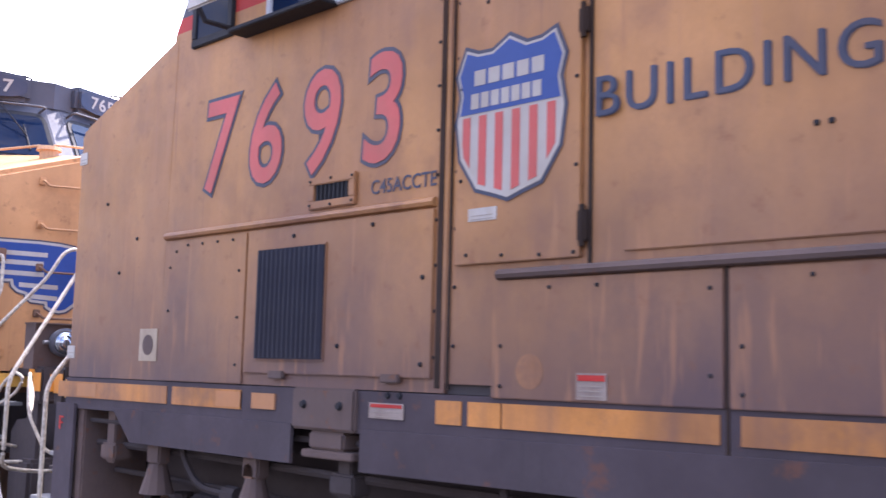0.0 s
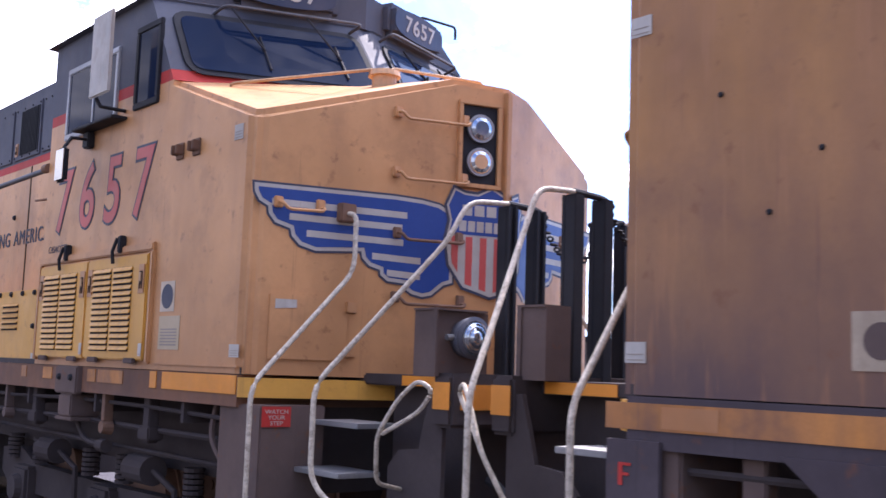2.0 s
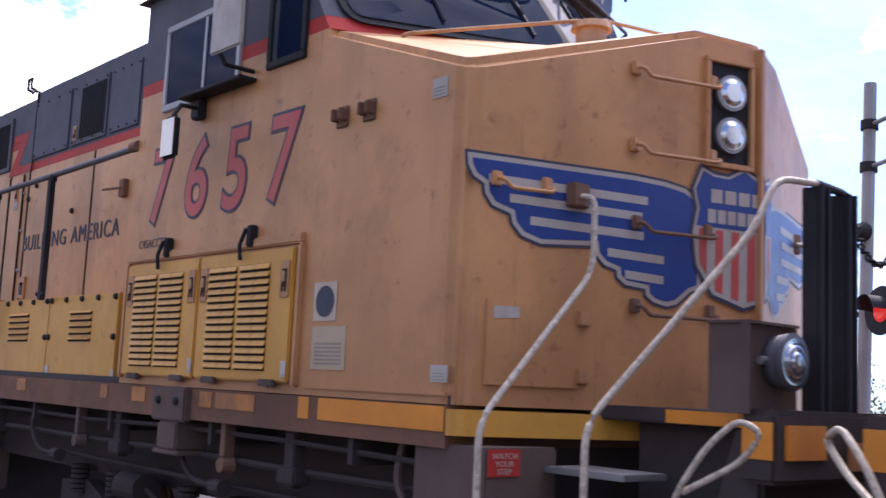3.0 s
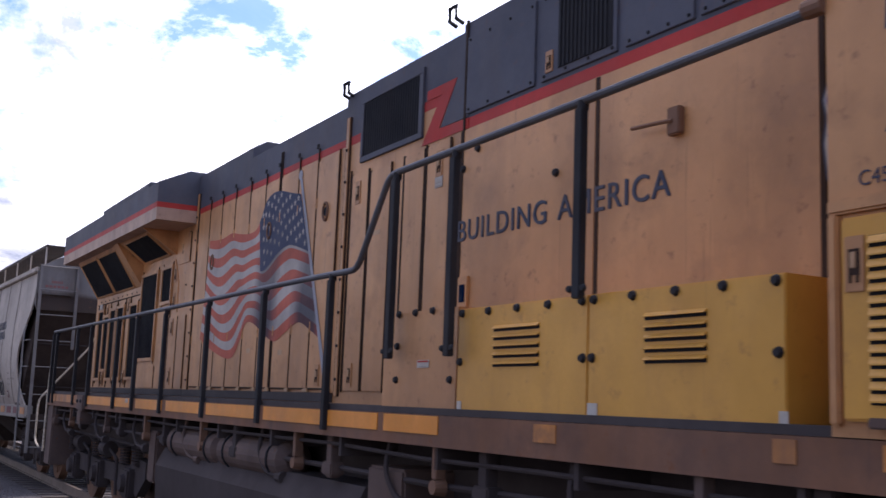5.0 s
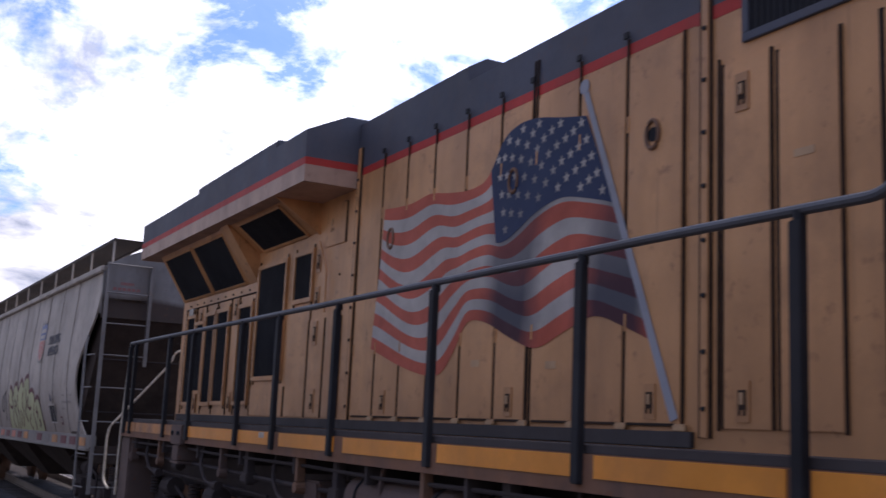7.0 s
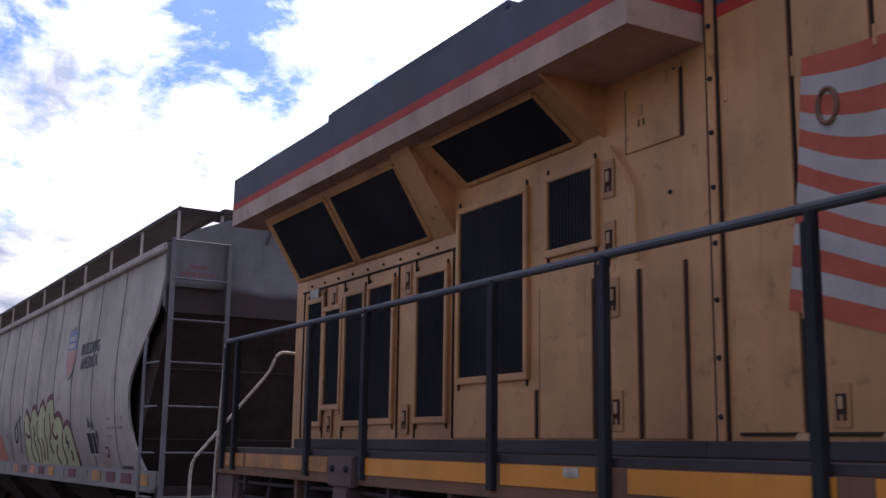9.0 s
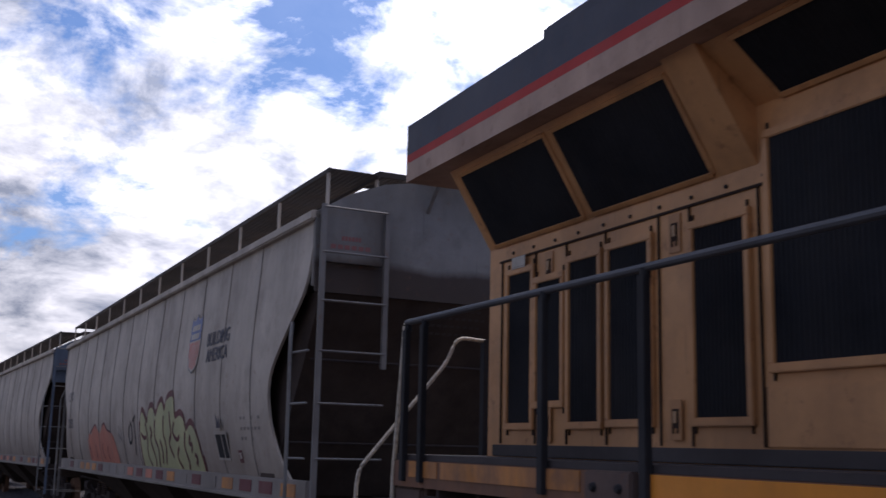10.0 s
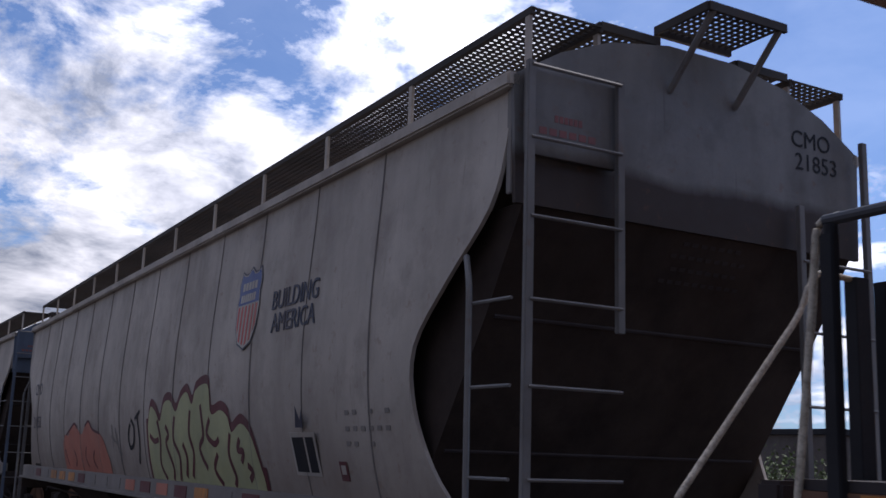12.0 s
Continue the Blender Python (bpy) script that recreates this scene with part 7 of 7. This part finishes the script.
def scrawl(r, on_flank):
    """Sprayed graffiti as plain shapes: a filled jagged patch with a dark edge and inner lines."""
    def patch(name, x0, x1, tops, grow, lift, mat, parent, label=""):
        line = smooth_line(tops, 4, False)
        n = 90
        cols = []
        bm = B()
        for i in range(n + 1):
            x = x0 - grow + (x1 - x0 + 2 * grow) * i / n
            f = (x - x0) / (x1 - x0)
            f = min(0.9999, max(0.0, f))
            k = next((q for q in range(len(line) - 1) if line[q + 1][0] >= f), len(line) - 2)
            (fa, za), (fb, zb) = line[k], line[k + 1]
            z = za + (zb - za) * (f - fa) / max(1e-6, fb - fa) + grow * 1.1
            cols.append([bm.verts.new(on_flank(x, 1.43 + (max(1.5, z) - 1.43) * j / 8) @ Vector((0, 0, lift))) for j in range(9)])
        for a, b in zip(cols, cols[1:]):
            for j in range(8):
                bm.faces.new((a[j], b[j], b[j + 1], a[j + 1]))
        return part(name, bm, mat, parent, label)

    def ribbon(pts, wid, lift, mat, parent):
        ln = smooth_line(pts, 5, False)
        bm = B()
        pairs = []
        for i, p in enumerate(ln):
            d = (Vector(ln[min(len(ln) - 1, i + 1)]) - Vector(ln[max(0, i - 1)])).normalized()
            o = Vector((-d.y, d.x)) * wid
            pairs.append([bm.verts.new(on_flank(q.x, max(1.43, q.y)) @ Vector((0, 0, lift))) for q in (Vector(p) + o, Vector(p) - o)])
        for a, b in zip(pairs, pairs[1:]):
            bm.faces.new((a[0], b[0], b[1], a[1]))
        return part("graffiti_stroke", bm, mat, parent)

    tops = [(0.0, 2.05), (0.03, 2.28), (0.09, 2.22), (0.14, 2.1), (0.18, 2.3), (0.25, 2.33), (0.31, 2.2), (0.36, 2.34), (0.42, 2.40), (0.47, 2.26), (0.50, 2.40), (0.57, 2.46), (0.62, 2.42), (0.64, 2.15), (0.72, 2.18),
            (0.78, 2.1), (0.80, 1.96), (0.87, 2.04), (0.93, 1.96), (0.97, 1.78), (1.0, 1.55)]
    edge = patch("graffiti", -7.85, -4.05, tops, 0.085, 0.003, MAROON, r, "pale green and maroon sprayed graffiti")
    patch("graffiti_fill", -7.85, -4.05, tops, 0.0, 0.006, LIME, edge)
    for st in ([(0.11, 2.12), (0.14, 1.9), (0.12, 1.62), (0.16, 1.45)], [(0.02, 1.95), (0.07, 1.88), (0.12, 1.9)], [(0.30, 2.15), (0.28, 1.9), (0.33, 1.7), (0.30, 1.45)], [(0.20, 2.05), (0.23, 1.95), (0.20, 1.85), (0.25, 1.6), (0.23, 1.45)],
               [(0.455, 2.2), (0.44, 1.95), (0.47, 1.75), (0.43, 1.5)], [(0.37, 1.85), (0.40, 1.7), (0.37, 1.5)], [(0.55, 2.25), (0.57, 1.95), (0.53, 1.8), (0.58, 1.6)], [(0.63, 2.1), (0.60, 1.95), (0.66, 1.85), (0.70, 1.9)], [(0.68, 1.75), (0.64, 1.6), (0.69, 1.45)],
               [(0.79, 1.95), (0.77, 1.75), (0.80, 1.55), (0.78, 1.45)], [(0.86, 1.9), (0.84, 1.8), (0.88, 1.78), (0.86, 1.68)], [(0.9, 1.66), (0.93, 1.6), (0.9, 1.52)]):
        ribbon([(-7.85 + 3.8 * f, z) for f, z in st], 0.032, 0.009, MAROON, edge)
    tops = [(0.0, 1.85), (0.06, 1.98), (0.14, 1.96), (0.2, 2.06), (0.3, 2.14), (0.38, 2.05), (0.46, 1.98), (0.54, 2.1), (0.62, 2.16), (0.72, 2.02), (0.85, 1.98), (0.93, 1.85), (1.0, 1.6)]
    red = patch("graffiti", -13.2, -10.0, tops, 0.0, 0.003, SALMON, r, "salmon-red sprayed graffiti patch")
    for st in ([(0.1, 1.98), (0.2, 2.07), (0.3, 2.15), (0.36, 2.08)], [(0.54, 2.1), (0.62, 2.17), (0.7, 2.05), (0.84, 1.99)], [(0.27, 1.75), (0.3, 1.6), (0.26, 1.5)], [(0.55, 1.8), (0.52, 1.65), (0.56, 1.5)], [(0.72, 1.75), (0.68, 1.62), (0.73, 1.5)], [(0.05, 1.75), (0.1, 1.5)]):
        ribbon([(-13.2 + 3.2 * f, z) for f, z in st], 0.018, 0.006, MAROON, red)
    tag = ribbon([(-8.75, 2.1), (-8.85, 1.95), (-8.78, 1.8), (-8.6, 1.85), (-8.55, 2.05), (-8.7, 2.15)], 0.028, 0.003, BLACK, r)
    tag["label"] = "dark sprayed initials"
    for st in ([(-8.4, 2.22), (-8.3, 1.9), (-8.4, 1.6)], [(-8.5, 2.15), (-8.25, 2.25)], [(-9.75, 2.1), (-9.7, 1.8)], [(-9.55, 2.05), (-9.4, 1.75), (-9.25, 1.72)], [(-9.8, 1.95), (-9.5, 1.85)]):
        ribbon(st, 0.022, 0.003, BLACK if st[0][0] > -9 else HOPPER_SEAM, tag)


# ---- crossing signal, distant trees and buildings ----
def crossing_signal():
    at = (-6.42, 12.45, -0.3)
    r = root("crossing_signal", at, "grey crossing signal mast with black twin lamps", "crossing signal")
    x, y, _ = at
    part("mast", tube(B(), [(x, y, -0.3), (x, y, 6.3)], 0.08, 14), STEEL, r, "grey aluminium mast")
    for z in (5.2, 5.75):
        part("arm", tube(B(), [(x, y, z), (x + 0.9, y - 0.5, z + 0.02), (x + 3.2, y - 1.6, z + 0.02)], 0.03, 8), STEEL, r)
        part("clamp", disc(B(), (x, y, z - 0.06), (0, 0, 1), 0.11, 0.12, 14), BLACK, r)
    way = Vector((-0.45, -0.9, 0)).normalized()
    side = Vector((way.y, -way.x, 0))
    part("cross_arm", tube(B(), [Vector((x, y, 3.35)) - side * 0.42, Vector((x, y, 3.35)) + side * 0.42], 0.035, 8), BLACK, r)
    part("bell", disc(B(), (x, y - 0.12, 4.35), (0, -1, 0), 0.13, 0.1, 14, 0.05), BLACK, r)
    for k, sg in enumerate((-1, 1)):
        c = Vector((x, y, 3.35)) + side * 0.38 * sg
        bm = B()
        disc(bm, c + way * 0.06, way, 0.30, 0.012, 32)
        disc(bm, c - way * 0.06, way, 0.12, 0.12, 18)
        tube(bm, [c + way * 0.09 + side * 0.17 * math.cos(t) + Vector((0, 0, 0.17 * math.sin(t))) for t in (math.pi * j / 12 for j in range(13))], 0.012, 5)
        ring0 = [c + way * 0.07 + side * 0.17 * math.cos(t) + Vector((0, 0, 0.17 * math.sin(t))) for t in (math.pi * j / 12 for j in range(13))]
        ring1 = [p + way * 0.25 for p in ring0]
        v0, v1 = [bm.verts.new(p) for p in ring0], [bm.verts.new(p) for p in ring1]
        for j in range(12):
            bm.faces.new((v0[j], v0[j + 1], v1[j + 1], v1[j]))
        lamp = part("signal_lamp", bm, BLACK, r, "black round crossing lamp with hood")
        bm = B()
        disc(bm, c + way * 0.073, way, 0.14, 0.02, 24, 0.1)
        part("lens", bm, plain("lens_lit", (0.6, 0.03, 0.02), 0.3, 0, 0.6) if k == 0 else plain("lens_dark", (0.15, 0.01, 0.01), 0.2), lamp, "red lamp lens")
    return r


def bush(at, h, w, seed, bare=False):
    rnd = random.Random(seed)
    x, y, z = at
    r = root("tree", at, "distant green tree with thin branches" if not bare else "distant half-bare tree with thin grey branches", "tree", "trees beyond the tracks")
    bm = B()
    tips = []
    tube(bm, [(x, y, z), (x + 0.1, y, z + h * 0.3)], 0.02 * h, 6)
    for k in range(11):
        a = rnd.uniform(0, 2 * math.pi)
        e = Vector((x + math.cos(a) * w * rnd.uniform(0.2, 0.5), y + math.sin(a) * w * rnd.uniform(0.2, 0.5), z + h * rnd.uniform(0.55, 1.0)))
        s = Vector((x + 0.1, y, z + h * rnd.uniform(0.1, 0.3)))
        mid = (s + e) / 2 + Vector((rnd.uniform(-0.3, 0.3), rnd.uniform(-0.3, 0.3), 0.2))
        tube(bm, [s, mid, e], 0.006 * h, 5)
        tips += [mid, e, (mid + e) / 2]
        for q in range(3):
            t = mid.lerp(e, rnd.random())
            f = t + Vector((rnd.uniform(-1, 1), rnd.uniform(-1, 1), rnd.uniform(0.2, 1))) * 0.12 * h
            tube(bm, [t, f], 0.003 * h, 4)
            tips.append(f)
    part("trunk", bm, BARK, r)
    bm = B()
    for t in tips:
        for k in range(30 if not bare else 12):
            c = t + Vector((rnd.gauss(0, 1), rnd.gauss(0, 1), rnd.gauss(0, 0.8))) * 0.09 * h
            sz = rnd.uniform(0.02, 0.045) * h * 0.6
            d1 = Vector((rnd.uniform(-1, 1), rnd.uniform(-1, 1), rnd.uniform(-1, 1))).normalized() * sz
            d2 = Vector((rnd.uniform(-1, 1), rnd.uniform(-1, 1), rnd.uniform(-1, 1))).normalized() * sz
            bm.faces.new([bm.verts.new(c), bm.verts.new(c + d1), bm.verts.new(c + d1 + d2), bm.verts.new(c + d2)])
    o = part("crown", bm, LEAF, r)
    return r


BARK = material("bark", (0.12, 0.09, 0.07), 0.9, amount=0.3)
LEAF = material("spring_leaf", (0.09, 0.12, 0.035), 0.7, amount=0.3, dirt=(0.16, 0.15, 0.06), streak=False)
crossing_signal()
for k, (az, dist, h, w, bare) in enumerate(((24, 60, 5.0, 6, True), (28, 70, 6.2, 8, False), (31, 64, 5.6, 7, True), (34, 80, 6.0, 9, False), (43, 40, 3.6, 4, False), (45.2, 34, 3.6, 3.5, False), (47.5, 36, 3.4, 4, False), (50, 60, 5, 7, False), (88.6, 150, 9, 12, True), (90.2, 160, 8, 12, True), (20, 66, 5, 7, False), (55, 90, 6, 9, True))):
    a = radians(az)
    bush((-dist * math.sin(a), dist * math.cos(a), -0.35), h, w, 50 + k, bare)


def far_building():
    a = radians(44.5)
    at = (-62 * math.sin(a), 62 * math.cos(a), -0.35)
    r = root("warehouse", at, "low dark flat-roofed building beyond the tracks", "building")
    x, y, z = at
    bm = B()
    box(bm, x - 5, x + 4, y, y + 8, z, z + 5.9)
    part("wall", bm, material("corrugated_brown", (0.10, 0.08, 0.07), 0.8, amount=0.4), r)
    bm = B()
    box(bm, x - 5.2, x + 4.2, y - 0.2, y + 8.2, z + 5.9, z + 6.2)
    part("roof", bm, BLACK, r)
    for k in range(4):
        bm = B()
        box(bm, x - 4.2 + k * 2.1, x - 3.0 + k * 2.1, y - 0.04, y + 0.02, z + 1.2, z + 2.6)
        part("window", bm, GLASS, r)


far_building()
locomotive_b = loco_b()
locomotive_a = loco_a()
hopper_first = hopper("hopper_car", (0, 0, 0), "grey covered hopper car with graffiti and a brown dusty end")
hopper_plain = hopper("hopper_car", (0, 0, 0), "plain grey covered hopper car with a blue-grey ladder", False)
HOP = [  # front end x, centre y, z, yaw, pitch
    (-32.46, 4.82, 0.0, -1.7, 0.4),
    (-51.05, 4.08, -0.13, -3.7, 0.5),
    (-69.6, 2.75, -0.31, -5.5, 0.5),
    (-88.1, 0.85, -0.45, -7.4, 0.5),
]
hoppers = [(hopper_first, HOP[0]), (hopper_plain, HOP[1])]
for h in HOP[2:]:
    hoppers.append((copy_thing(hopper_plain, pose(0, 0, 0)), h))


# ---- motion of the train ----
def motions():
    ts = [0.5 * k for k in range(25)]
    for ob in (locomotive_a, locomotive_b):
        base = Vector(ROOT_AT[ob.name])
        walk(ob, [(t, CANT @ Matrix.Translation(base + Vector((travel(t), 0, 0)))) for t in ts])
    for ob, (x, y, z, yaw, pitch) in hoppers:
        walk(ob, [(t, CANT @ pose(x + travel(t), y, z, 0, -pitch, -yaw)) for t in ts])
    for ob, at, rad in WHEELS:
        walk(ob, [(0.25 * k, Matrix.Translation(at) @ Matrix.Rotation(travel(0.25 * k) / rad, 4, "Y")) for k in range(49)])


motions()
